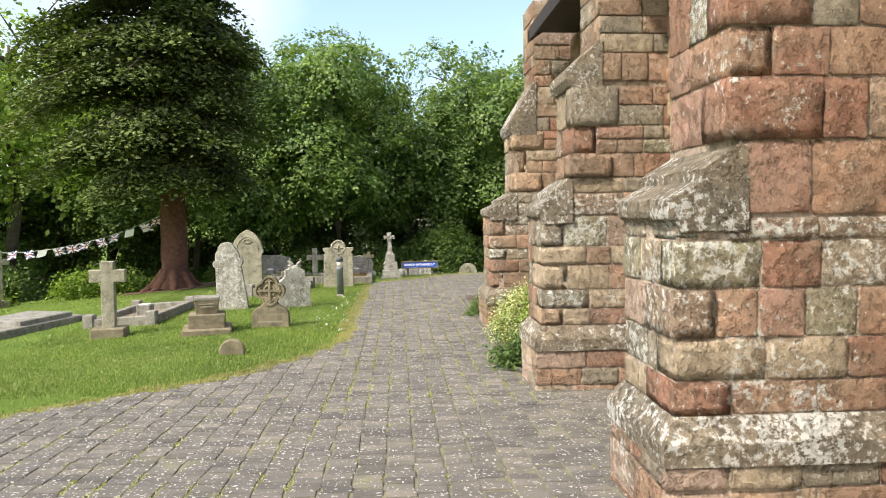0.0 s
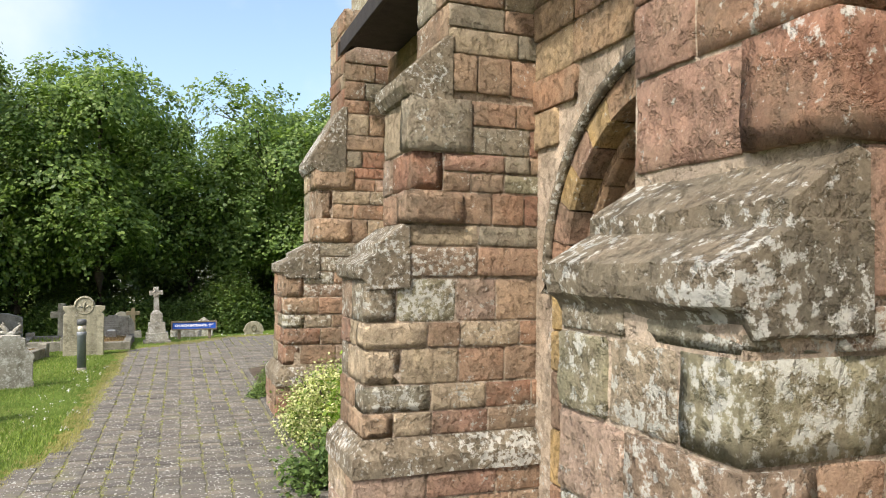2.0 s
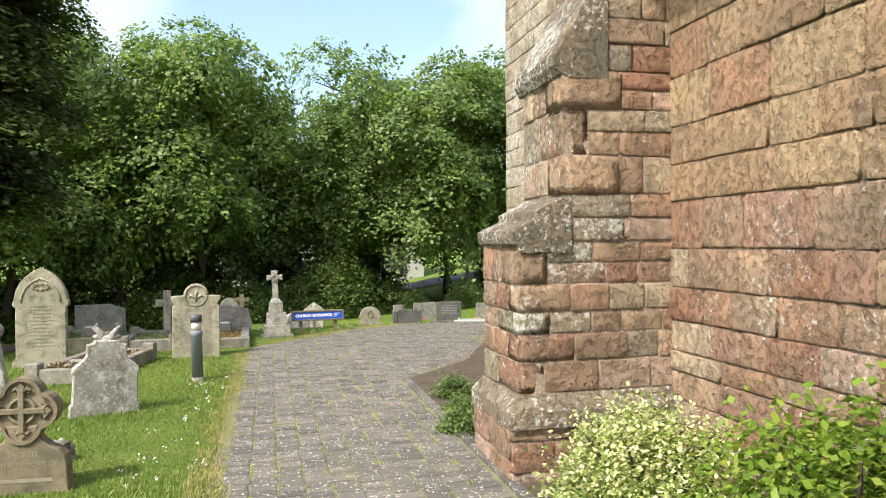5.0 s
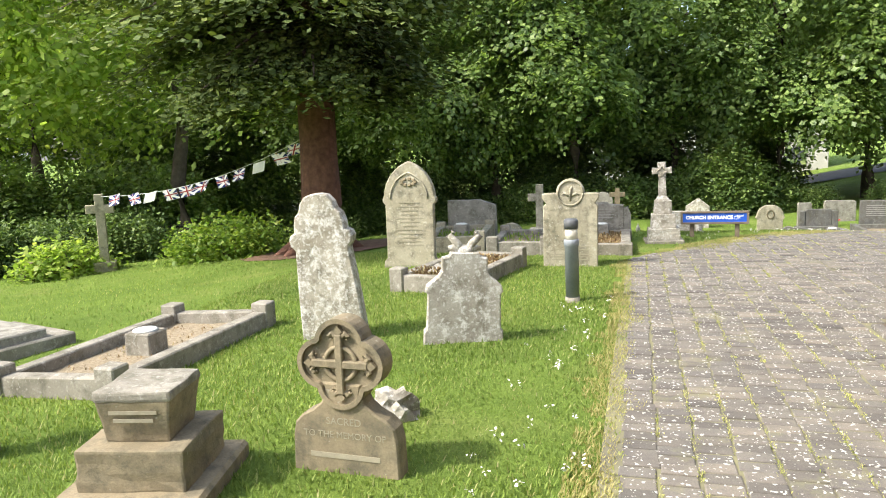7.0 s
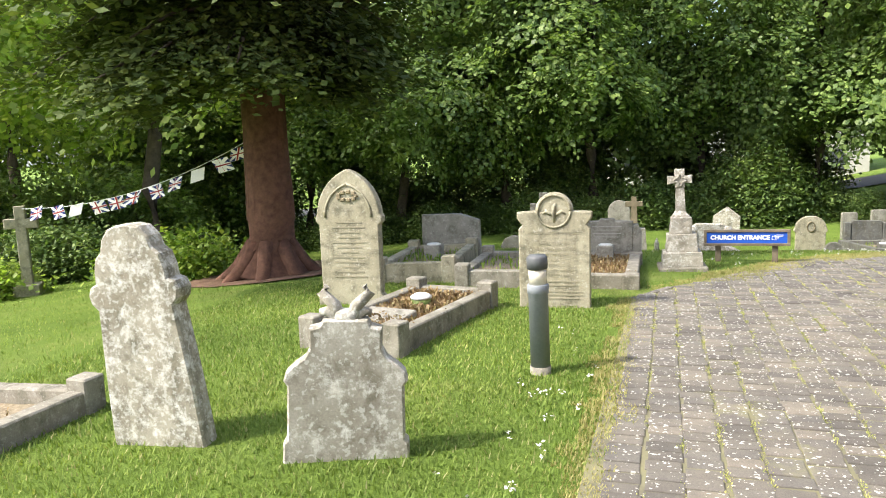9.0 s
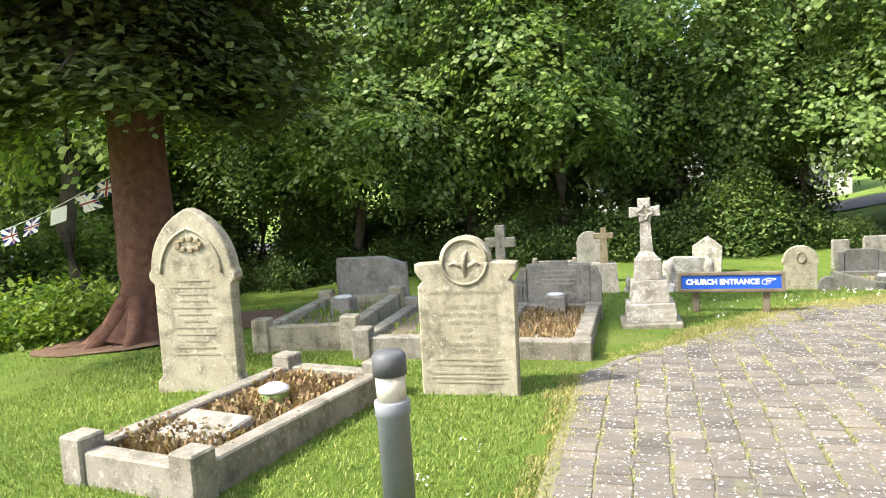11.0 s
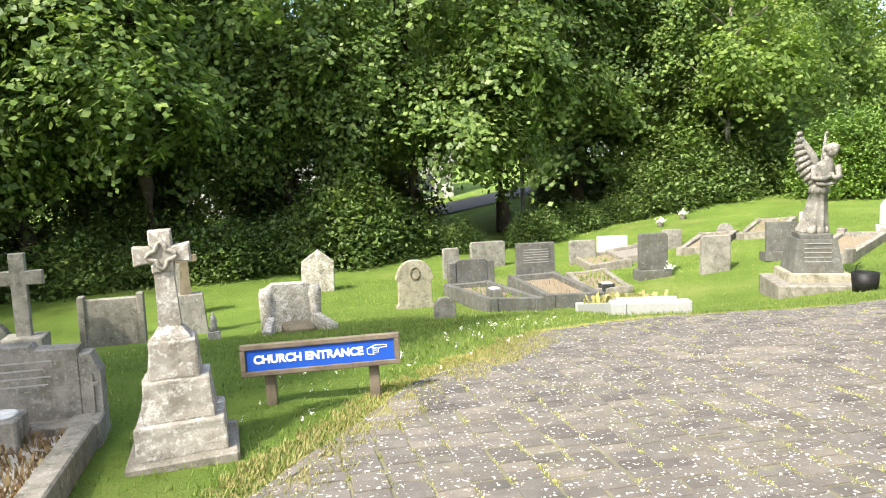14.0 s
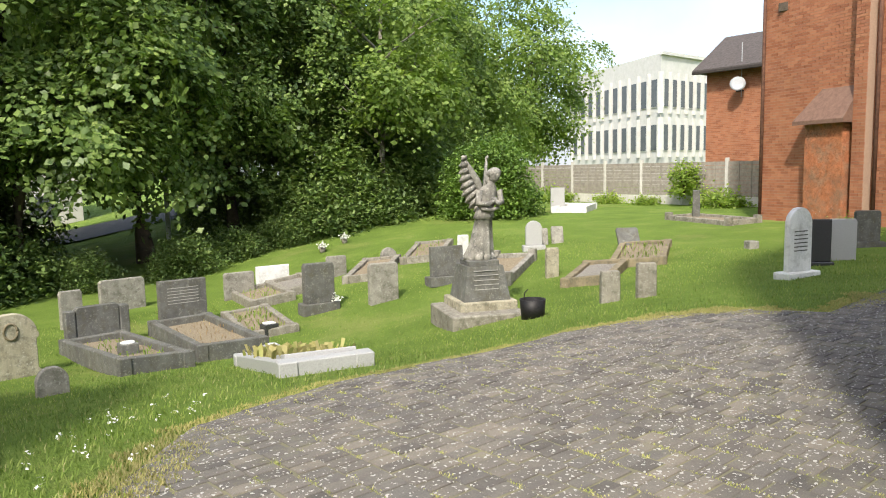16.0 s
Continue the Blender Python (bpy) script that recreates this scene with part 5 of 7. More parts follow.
bars(celt, [(0.4, 0.028, 0.1, 0.0)], M_INCISED, 0.062)


def rubble(x, y, turn, sx, sy, sz, seed, mat, label):
    """A broken lump of stone with sharp facets."""
    g = thing("broken_stone", x, y, gz(x, y), turn, label, "stone")
    bm = bmesh.new()
    bmesh.ops.create_icosphere(bm, subdivisions=3, radius=0.5)
    for v in bm.verts:
        c = v.co * 1.25
        k = 0.75 + 0.5 * noise.cell(v.co * 4.2 + Vector((seed, 0, 0))) * 0.5 + 0.25 * noise.noise(v.co * 3 + Vector((seed, 2, 0)))
        v.co = Vector((max(-0.5, min(0.5, c.x * k)) * sx, max(-0.5, min(0.5, c.y * k)) * sy, max(-0.2, min(0.5, c.z * k)) * sz + 0.1 * sz))
    part("stone_body", bm, mat, g)
    return g


rubble(-3.53, 14.2, 15, 0.36, 0.26, 0.3, 3, M_WHITE, "small broken white stone lying behind a headstone")

cube = thing("pedestal_stone", -4.42, 13.05, gz(-4.42, 13.05), 12, "square mossy pedestal tombstone of stepped blocks", "gravestone")
part("footing", boxed((0, 0, 0.03), (0.74, 0.74, 0.14), 0.02), M_MOSSY, cube)
part("lower_block", worn(boxed((0, 0, 0.2), (0.54, 0.54, 0.22))), M_MOSSY, cube, "moss-blackened lower block")
part("upper_block", worn(taper(bmesh.new(), 0.305, 0.53, (0.16, 0.16), (0.19, 0.19)), 0.006), M_MOSSY, cube)
part("top_slab", worn(boxed((0, 0, 0.55), (0.39, 0.39, 0.05)), 0.01), M_KERB, cube, "lichen-whitened top")
bars(cube, [(0.24, 0.018, 0.47, 0), (0.2, 0.018, 0.43, 0)], M_INCISED, 0.187)

octo = headstone(-4.66, 15.93, 6, 0.6, 1.32, 0.15, old_lobed, M_OCT, "leaning headstone thick with white and orange lichen", (0, -5))
wst = headstone(-3.48, 15.95, 19, 0.7, 1.0, 0.11, shouldered, M_WHITE, "broken white headstone covered in lichen", (0, 2.5))
bm = bmesh.new()
for sx in (-1, 1):
    tube([(sx * 0.03, 0, 0.76), (sx * 0.06, 0, 0.86), (sx * 0.13, 0, 0.93), (sx * 0.1, 0, 0.965)], [0.045, 0.035, 0.03, 0.02], 7, bm)
    tube([(sx * 0.03, 0, 0.78), (sx * 0.1, 0, 0.83), (sx * 0.14, 0, 0.82)], [0.035, 0.028, 0.018], 7, bm)
box(bm, (0, 0, 0.79), (0.13, 0.09, 0.1), 0.02)
part("foliate_finial", bm, M_WHITE, wst, "broken carved leaf finial", True)
tall = headstone(-5.14, 19.75, 3, 0.7, 1.5, 0.13, gothic, M_BUFF, "tall pointed buff headstone spotted with white lichen")
bm = bmesh.new()
for sx in (-1, 1):
    pts = [(sx * arch_half(0.27, 0.36, k)[0], -0.068, 0.98 + arch_half(0.27, 0.36, k)[1]) for k in np.linspace(0, 1, 10)]
    tube(pts, [0.014] * 10, 6, bm)
part("carved_arch", bm, M_BUFF, tall, "", True)
bm = bmesh.new()
for k in range(9):
    box(bm, (0.1 * math.cos(k * 0.7), -0.07, 1.21 + 0.045 * math.sin(k * 0.7)), (0.05, 0.03, 0.04), 0.008)
part("carved_panel", bm, M_MOSSY, tall, "dark carved panel")
bars(tall, [(0.3 + 0.1 * math.sin(k * 1.9), 0.014, 0.92 - k * 0.055, 0) for k in range(12)], M_INCISED, 0.067)

jt = headstone(-2.9, 19.85, 3, 0.76, 1.0, 0.13, lambda w, h: [(w * 0.48, 0), (w * 0.48, h * 0.82), (w * 0.43, h * 0.86), (w * 0.5, h * 0.93), (w * 0.5, h * 0.99), (w * 0.29, h)] + [(-w * 0.29, h), (-w * 0.5, h * 0.99), (-w * 0.5, h * 0.93), (-w * 0.43, h * 0.86), (-w * 0.48, h * 0.82), (-w * 0.48, 0)], M_BUFF, "buff sandstone headstone with a round carved dove crest")
part("round_crest", slab(arc(0, 1.0, 0.19, -8, 188, 20), -0.06, 0.06, 0.01), M_BUFF, jt)
part("crest_ring", tube([(0.165 * math.cos(a), -0.066, 1.0 + 0.165 * math.sin(a)) for a in np.linspace(0, 6.2832, 29)], [0.013] * 29, 6), M_BUFF, jt, "", True)
bm = bmesh.new()
tube([(0, -0.06, 0.89), (0, -0.064, 0.97), (0, -0.062, 1.05), (0.02, -0.06, 1.08)], [0.012, 0.024, 0.02, 0.012], 8, bm)
for sx in (-1, 1):
    tube([(sx * 0.02, -0.06, 0.96), (sx * 0.08, -0.062, 1.0), (sx * 0.12, -0.06, 0.97)], [0.016, 0.02, 0.008], 7, bm)
part("carved_dove", bm, M_BUFF, jt, "carved dove in relief", True)
text_lines(jt, [("IN", 0.032, 0.83), ("AFFECTIONATE REMEMBRANCE", 0.038, 0.775), ("OF", 0.03, 0.72), ("JAMES TURNER", 0.048, 0.665), ("WHO DIED SEP 16 1904", 0.042, 0.605), ("AGED 70 YEARS", 0.04, 0.55), ("ALSO", 0.036, 0.495), ("EMMA", 0.046, 0.44), ("THE BELOVED WIFE OF", 0.036, 0.385), ("JAMES TURNER", 0.042, 0.335)], M_INCISED, 0.065)
bars(jt, [(0.5, 0.016, 0.275, 0), (0.42, 0.016, 0.235, 0), (0.56, 0.014, 0.17, 0), (0.58, 0.014, 0.135, 0), (0.5, 0.014, 0.1, 0)], M_INCISED, 0.066)

boll = thing("bollard_light", -2.68, 17.62, gz(-2.68, 17.62), 0, "grey metal bollard light standing in the lawn", "bollard", lean=(0, -1))
part("foot", lathe([(0.078, -0.1), (0.078, 0.055)], 20), M_KERB, boll, "concrete-grey foot", True)
part("shaft", lathe([(0.072, 0.05), (0.072, 0.6), (0.079, 0.605), (0.079, 0.665), (0.074, 0.67)], 24), M_BOLL, boll, "", True)
part("lens", lathe([(0.066, 0.668), (0.066, 0.79)], 24), M_CLEAR, boll, "clear frosted lens", True)
part("cap", lathe([(0.076, 0.785), (0.076, 0.865), (0.06, 0.885)], 24), M_BOLLCAP, boll, "dark grey cap", True)

kerbed_grave(-4.17, 18.85, 0.98, 2.0, -10, 0.2, M_KERB, "kerbed grave filled with dry brown plants and a vase", M_LITTER, plants=(M_RUST, 3200, 0.075), tall=1.0)
tab = thing("grave_tablet", -4.25, 18.45, gz(-4.25, 18.45) + 0.14, -10, "small grey inscribed tablet lying in a grave bed", "tablet", lean=(8, 0))
part("tablet", boxed((0, 0, 0.02), (0.5, 0.34, 0.07), 0.012), M_GREY, tab)
vz = thing("grave_vase", -4.1, 19.05, gz(-4.1, 19.05) + 0.1, 0, "round green flower pot with a white pierced lid", "vase")
part("pot", lathe([(0.08, 0), (0.1, 0.12)], 16), M_HEDGE, vz, "", True)
part("lid", lathe([(0.105, 0.118), (0.105, 0.14), (0.06, 0.165)], 16), M_PLASTIC, vz, "white pierced lid", True)

kerbed_grave(-5.05, 22.2, 1.05, 2.2, 7, 0.26, M_BUFF, "buff-kerbed grave with mossy soil before a plain slab", M_LITTER, plants=(M_FERN, 260, 0.07))
vase(-5.05, 22.4, gz(-5.05, 22.4) + 0.14, 0.24, M_GREY, "square grey stone flower vase in a grave")
headstone(-5.08, 23.42, 6, 0.95, 0.72, 0.14, lambda w, h: [(w / 2, 0), (w / 2 * 0.97, h * 0.86), (w * 0.16, h), (-w / 2 * 0.98, h * 0.99), (-w / 2, 0)], M_GREY, "plain broad grey headstone under the conifer")
kerbed_grave(-3.85, 21.85, 0.95, 2.0, 4, 0.2, M_KERB, "low worn kerbed grave with sparse soil", M_LITTER, plants=(M_FERN, 160, 0.06))
part_kerb = kerbed_grave(-2.62, 21.95, 0.98, 2.1, 1, 0.17, M_KERB, "kerbed grave with white chippings and rusty dead plants", M_CHIPS, (0, 0, 0, 0), plants=(M_RUST, 1900, 0.06), t=0.15)
gs = headstone(-2.63, 23.12, 1, 0.74, 0.64, 0.13, lambda w, h: [(w / 2, 0), (w / 2, h * 0.94), (w * 0.16, h * 0.95), (w * 0.13, h), (-w * 0.13, h), (-w * 0.16, h * 0.95), (-w / 2, h * 0.94), (-w / 2, 0)], M_GREY, "wide grey headstone with carved side wings and crosses")
for sx in (-1, 1):
    part("side_wing", slab([(sx * 0.37, -0.08), (sx * 0.49, -0.08), (sx * 0.49, 0.44), (sx * 0.46, 0.5), (sx * 0.44, 0.56), (sx * 0.37, 0.56)], -0.085, 0.06), M_GREY, gs)
    part("small_cross", box(boxed((sx * 0.43, -0.09, 0.28), (0.028, 0.02, 0.3)), (sx * 0.43, -0.089, 0.36), (0.09, 0.018, 0.028)), M_GREY, gs)
bars(gs, [(0.42, 0.009, 0.53, 0), (0.32, 0.009, 0.48, 0), (0.4, 0.009, 0.43, 0), (0.36, 0.009, 0.38, 0)], M_PALELETTER, 0.067)
vase(-2.62, 22.72, gz(-2.62, 22.72) + 0.1, 0.23, M_GREY, "square grey stone vase set in chippings")

wcross = thing("memorial_cross", -1.6, 22.6, gz(-1.6, 22.6), 4, "white lichened stone cross on a stepped base", "gravestone", lean=(0, -2))
part("base_slab", boxed((0, 0, 0.0), (0.62, 0.56, 0.12), 0.015), M_KERB, wcross)
part("lower_step", worn(taper(bmesh.new(), 0.055, 0.25, (0.255, 0.22), (0.245, 0.21))), M_WHITE, wcross)
part("middle_step", worn(taper(bmesh.new(), 0.248, 0.49, (0.2, 0.17), (0.185, 0.155))), M_WHITE, wcross)
part("upper_step", worn(taper(bmesh.new(), 0.488, 0.71, (0.145, 0.125), (0.13, 0.11))), M_WHITE, wcross)
part("shaft_foot", worn(taper(bmesh.new(), 0.708, 0.79, (0.115, 0.1), (0.062, 0.052))), M_WHITE, wcross)
part("shaft", taper(bmesh.new(), 0.788, 1.12, (0.062, 0.052), (0.052, 0.045)), M_WHITE, wcross)
part("cross_head", slab([(0.062, 0), (0.062, 0.06), (0.155, 0.05), (0.155, 0.16), (0.062, 0.15), (0.062, 0.245), (-0.062, 0.245), (-0.062, 0.15), (-0.155, 0.16), (-0.155, 0.05), (-0.062, 0.06), (-0.062, 0)], -0.055, 0.055, 0.008), M_WHITE, wcross).location.z = 1.1
part("carved_knot", tube([(0.06 * math.cos(a) * (1 + 0.3 * math.cos(4 * a)), -0.06, 1.2 + 0.06 * math.sin(a) * (1 + 0.3 * math.cos(4 * a))) for a in np.linspace(0, 6.2832, 33)], [0.014] * 33, 6), M_WHITE, wcross, "", True)

sign = thing("church_sign", -0.73, 23.28, gz(-0.73, 23.28), -5, "blue CHURCH ENTRANCE sign in a timber frame on two posts", "sign", lean=(0, -1))
for sx in (-1, 1):
    part("post", boxed((sx * 0.37, 0.05, 0.06), (0.075, 0.06, 0.42), 0.006), M_POST, sign)
part("panel", boxed((0, -0.005, 0.35), (1.04, 0.02, 0.155)), M_BLUE, sign, "blue panel")
for sz in (-1, 1):
    part("frame_rail", boxed((0, -0.005, 0.35 + sz * 0.095), (1.12, 0.05, 0.036), 0.004), M_POST, sign)
    part("frame_stile", boxed((sz * 0.541, -0.005, 0.35), (0.036, 0.048, 0.155), 0.004), M_POST, sign)
letters("CHURCH ENTRANCE", 0.08, M_PAINTW, sign, (-0.085, -0.017, 0.35), depth=0.002, bold=0.0036)
hand_ = [(0.325, 0.325), (0.345, 0.318), (0.39, 0.318), (0.408, 0.328), (0.412, 0.352), (0.418, 0.362), (0.468, 0.368), (0.468, 0.386), (0.4, 0.39), (0.375, 0.388), (0.345, 0.374), (0.325, 0.368)]
part("pointing_mark", slab(hand_, -0.0175, -0.0145), M_PAINTW, sign, "white outlined pointing mark")
for poly in ([(0.331, 0.331), (0.346, 0.325), (0.366, 0.325), (0.366, 0.366), (0.35, 0.369), (0.331, 0.362)], [(0.372, 0.37), (0.4, 0.37), (0.463, 0.373), (0.463, 0.381), (0.4, 0.384), (0.378, 0.382)]):
    part("mark_field", slab(poly, -0.0195, -0.017), M_BLUE, sign)
for dz in (0.327, 0.342, 0.357):
    part("mark_field", boxed((0.388, -0.018, dz), (0.034, 0.003, 0.009)), M_BLUE, sign)

# ---- lawn to the west ----
c0 = thing("stone_cross", -5.95, 13.1, gz(-5.95, 13.1), 8, "plain buff stone cross on a small plinth", "gravestone")
part("plinth", boxed((0, 0, 0.05), (0.5, 0.4, 0.22), 0.015), M_MOSSY, c0)
part("cross", slab(latin_cross(0.53, 1.05, 0.2, 0.1, 0.82), -0.07, 0.07, 0.012), M_BUFF, c0).location.z = 0.15
kerbed_grave(-6.18, 15.3, 1.2, 2.2, -2, 0.17, M_KERB, "mossy kerbed grave filled with grey gravel", M_LITTER, plants=(M_RUST, 260, 0.04), tall=0.5, bed=0.3)
vase(-6.12, 15.2, gz(-6.12, 15.2) + 0.04, 0.25, M_KERB, "square stone vase with a white rim in a grave")
led = thing("ledger_grave", -8.35, 14.95, gz(-8.35, 14.95), -15, "low grave with a pale flat ledger slab", "grave")
part("surround", boxed((0, 0, 0.04), (1.1, 2.3, 0.26), 0.015), M_KERB, led)
part("ledger", boxed((0, 0.25, 0.2), (0.95, 1.3, 0.12), 0.015), M_GREY, led, "pale flat slab")
lump = thing("small_stone", -3.61, 11.15, gz(-3.61, 11.15), 0, "small rough footstone in the grass", "gravestone")
bm = slab(rounded(0.34, 0.26), -0.05, 0.05, 0.02)
bmesh.ops.translate(bm, vec=(0, 0, -0.05), verts=bm.verts)
part("stone_body", bm, M_MOSSY, lump)
fc = thing("stone_cross", -12.44, 22.13, gz(-12.44, 22.13), 35, "tall plain buff stone cross by the hedge", "gravestone")
part("plinth", boxed((0, 0, 0.06), (0.42, 0.42, 0.3), 0.015), M_BUFF, fc)
part("cross", slab(latin_cross(0.52, 1.45, 0.17, 0.12, 1.15), -0.07, 0.07, 0.01), M_BUFF, fc).location.z = 0.12
st = thing("stone_block", -13.6, 21.6, gz(-13.6, 21.6), 30, "stepped stone block in long grass", "gravestone")
part("lower_block", boxed((0, 0, 0.08), (0.55, 0.5, 0.22), 0.015), M_MOSSY, st)
part("upper_block", boxed((0, 0, 0.26), (0.4, 0.36, 0.16), 0.015), M_MOSSY, st)

# ---- bunting ----
bunting = thing("bunting", 0, 0, 0, 0, "string of small union flags hung from tree to cross", "bunting")
A, B = Vector((-12.4, 22.1, 0.78)), Vector((-8.0, 22.4, 1.8))
pts = [A + (B - A) * k + Vector((0, 0, -0.28 * 4 * k * (1 - k))) for k in np.linspace(0, 1, 25)]
part("string", tube([tuple(p) for p in pts], [0.005] * 25, 5), M_CLOTH_W, bunting)
for k in range(11):
    q = (k + 0.6) / 11.4
    p = A + (B - A) * q + Vector((0, 0, -0.28 * 4 * q * (1 - q) - 0.005))
    d = (B - A).normalized()
    sway = 0.1 * math.sin(k * 2.3)

    def on_flag(u, v, off=0.0):
        return p + d * (u * 0.27) + Vector((0.03 * math.sin(u * 5 + k) + sway * v - off * d.y, -0.05 * v * math.cos(k) - off, -0.2 * v))

    def strip(poly, off):
        bm = bmesh.new()
        for o in (off, -off):
            bm.faces.new([bm.verts.new(on_flag(u, v, o)) for u, v in poly])
        return bm

    part("flag", strip([(0, 0), (1, 0), (1, 1), (0, 1)], 0.0008), M_CLOTH_W, bunting)
    if k % 6 != 2:
        for tri in ([(0.14, 0), (0.42, 0), (0.42, 0.28)], [(0, 0.14), (0.28, 0.4), (0, 0.4)], [(0.58, 0), (0.86, 0), (0.58, 0.28)], [(1, 0.14), (1, 0.4), (0.72, 0.4)], [(0.14, 1), (0.42, 0.72), (0.42, 1)], [(0, 0.86), (0, 0.6), (0.28, 0.6)], [(0.58, 1), (0.58, 0.72), (0.86, 1)], [(1, 0.86), (0.72, 0.6), (1, 0.6)]):
            part("blue_field", strip(tri, 0.004), M_CLOTH_B, bunting)
        part("red_cross", strip([(0, 0.45), (1, 0.45), (1, 0.55), (0, 0.55)], 0.005), M_CLOTH_R, bunting)
        part("red_cross", strip([(0.46, 0), (0.54, 0), (0.54, 1), (0.46, 1)], 0.0055), M_CLOTH_R, bunting)

railing = thing("iron_railing", -14.2, 26.5, gz(-14.2, 26.5), 28, "black iron railing at the edge of the churchyard", "railing")
for z in (0.15, 0.85):
    part("rail", boxed((0, 0, z), (4.2, 0.03, 0.03)), M_IRON, railing)
for k in range(29):
    part("bar", boxed((-2.05 + k * 0.146, 0, 0.45), (0.018, 0.018, 1.0)), M_IRON, railing)
drape("mulch_bed", [(-9.3, 22.0), (-8.9, 21.6), (-8.2, 21.35), (-7.4, 21.5), (-6.8, 21.9), (-6.5, 22.4), (-6.2, 23.2), (-6.9, 24.2), (-9.0, 23.9)], 0.012, M_MULCH, "bare reddish needle litter under the conifer", "soil")
soil = drape("flower_bed", [(-0.04, 9.32), (1.33, 9.32), (1.33, 17.4), (2.7, 18.2), (2.7, 20.3), (2.15, 20.35), (1.15, 18.15), (-0.04, 16.85)], 0.02, M_SOIL, "bare soil flower bed along the church wall", "soil")

# ---- lower graves behind the sign ----
gc = thing("stone_cross", -4.57, 29.3, gz(-4.57, 29.3), 3, "plain grey stone cross on a stepped plinth", "gravestone")
part("plinth", boxed((0, 0, 0.12), (0.55, 0.45, 0.36), 0.015), M_GREY, gc)
part("cross", slab(latin_cross(0.62, 1.2, 0.2, 0.12, 0.85), -0.06, 0.06, 0.008), M_GREY, gc).location.z = 0.28
dx = thing("stone_cross", -2.6, 31.2, gz(-2.6, 31.2), 5, "dark mossy stone cross on a sloping pedestal", "gravestone")
part("pedestal", taper(bmesh.new(), -0.1, 0.7, (0.33, 0.28), (0.27, 0.2)), M_GREY, dx)
part("shaft", taper(bmesh.new(), 0.69, 1.5, (0.09, 0.07), (0.06, 0.05)), M_MOSSY, dx)
part("cross_arm", boxed((0, 0, 1.32), (0.44, 0.1, 0.13), 0.012), M_MOSSY, dx)
headstone(-3.1, 33.4, 0, 0.62, 1.35, 0.12, rounded, M_GREY, "shaded grey headstone at the wood's edge")
low_wide = headstone(-3.55, 30.0, 4, 0.85, 0.75, 0.14, plainrect, M_KERB, "low wide weathered grave slab")
part("end_pier", box(boxed((-0.42, 0, 0.38), (0.1, 0.2, 0.86), 0.012), (0.42, 0, 0.38), (0.1, 0.2, 0.86), 0.012), M_KERB, low_wide)
sta = thing("grave_ornament", -2.02, 29.4, gz(-2.02, 29.4), 0, "small white carved grave ornament", "ornament")
part("base", boxed((0, 0, 0.05), (0.18, 0.18, 0.16), 0.01), M_WHITE, sta)
part("figure", lathe([(0.07, 0.12), (0.05, 0.22), (0.06, 0.28), (0.03, 0.36), (0.01, 0.42)], 10), M_WHITE, sta, "", True)
headstone(-5.6, 30.8, -5, 0.7, 0.55, 0.14, rounded, M_DARK, "dark low headstone in the shade")
headstone(-4.0, 31.5, 0, 0.6, 0.7, 0.12, square, M_GREY, "small grey headstone in the shade")
headstone(-6.6, 28.2, 5, 0.42, 0.5, 0.12, square, M_DARK, "small dark grave marker by long grass")
rough = thing("ruined_tomb", -0.85, 30.2, gz(-0.85, 30.2), 8, "ruined stone tomb with curved ends and broken kerbs", "gravestone")
part("slab", slab([(0.4, -0.1), (0.4, 0.68), (0.3, 0.78), (-0.28, 0.8), (-0.4, 0.72), (-0.4, -0.1)], -0.05, 0.12, 0.02), M_OCT, rough)
for sx in (-1, 1):
    part("curved_end", lathe([(0.11, -0.1), (0.1, 0.3), (0.12, 0.62), (0.09, 0.72)], 12, c=(sx * 0.4, 0.0)), M_OCT, rough, "", True)
    part("broken_kerb", rail((sx * 0.36, -0.2, 0.05), (sx * 0.52, -0.9, -0.02), 0.13, 0.25), M_OCT, rough)
part("debris", boxed((0.05, -0.4, 0.08), (0.5, 0.5, 0.22), 0.06), M_MOSSY, rough)
headstone(-0.15, 35.0, -8, 0.75, 1.0, 0.14, peaked, M_OCT, "pointed mossy grey headstone leaning slightly", (0, 2))
ar = headstone(1.6, 32.1, 3, 0.68, 0.98, 0.13, gothic, M_BUFF, "pointed buff headstone with a carved emblem")
part("emblem", tube([(0.09 * math.cos(a), -0.066, 0.72 + 0.12 * math.sin(a)) for a in np.linspace(0, 6.2832, 17)], [0.02] * 17, 6), M_MOSSY, ar, "", True)
headstone(1.65, 29.7, 4, 0.37, 0.36, 0.1, rounded, M_GREY, "small round-topped grey footstone")

# ---- graves round the statue ----
GRV = "graves on the far lawn"
kerbed_grave(3.1, 31.9, 1.05, 2.9, 3, 0.26, M_DARK, "dark kerbed grave with a vase and gravel", M_LITTER, (0, 0, 0, 0), plants=(M_FERN, 150, 0.07))
gk = headstone(3.15, 33.5, 3, 0.72, 0.75, 0.14, square, M_DARK, "dark weathered headstone with side piers", group=GRV)
for sx in (-1, 1):
    part("side_pier", boxed((sx * 0.45, 0, 0.33), (0.16, 0.18, 0.74), 0.015), M_DARK, gk)
vase(3.1, 31.6, gz(3.1, 31.6) + 0.14, 0.26, M_DARK, "dark square stone vase on a grave")
kerbed_grave(4.6, 32.3, 1.15, 2.8, -3, 0.28, M_DARK, "dark kerbed grave with earth and weeds", M_LITTER, (0, 0, 0, 0), plants=(M_RUST, 120, 0.06))
g2 = headstone(4.85, 34.0, -3, 0.92, 0.95, 0.15, plainrect, M_DARK, "square dark inscribed headstone on a stone base", group=GRV, plinth=(1.05, 0.16, 0.24))
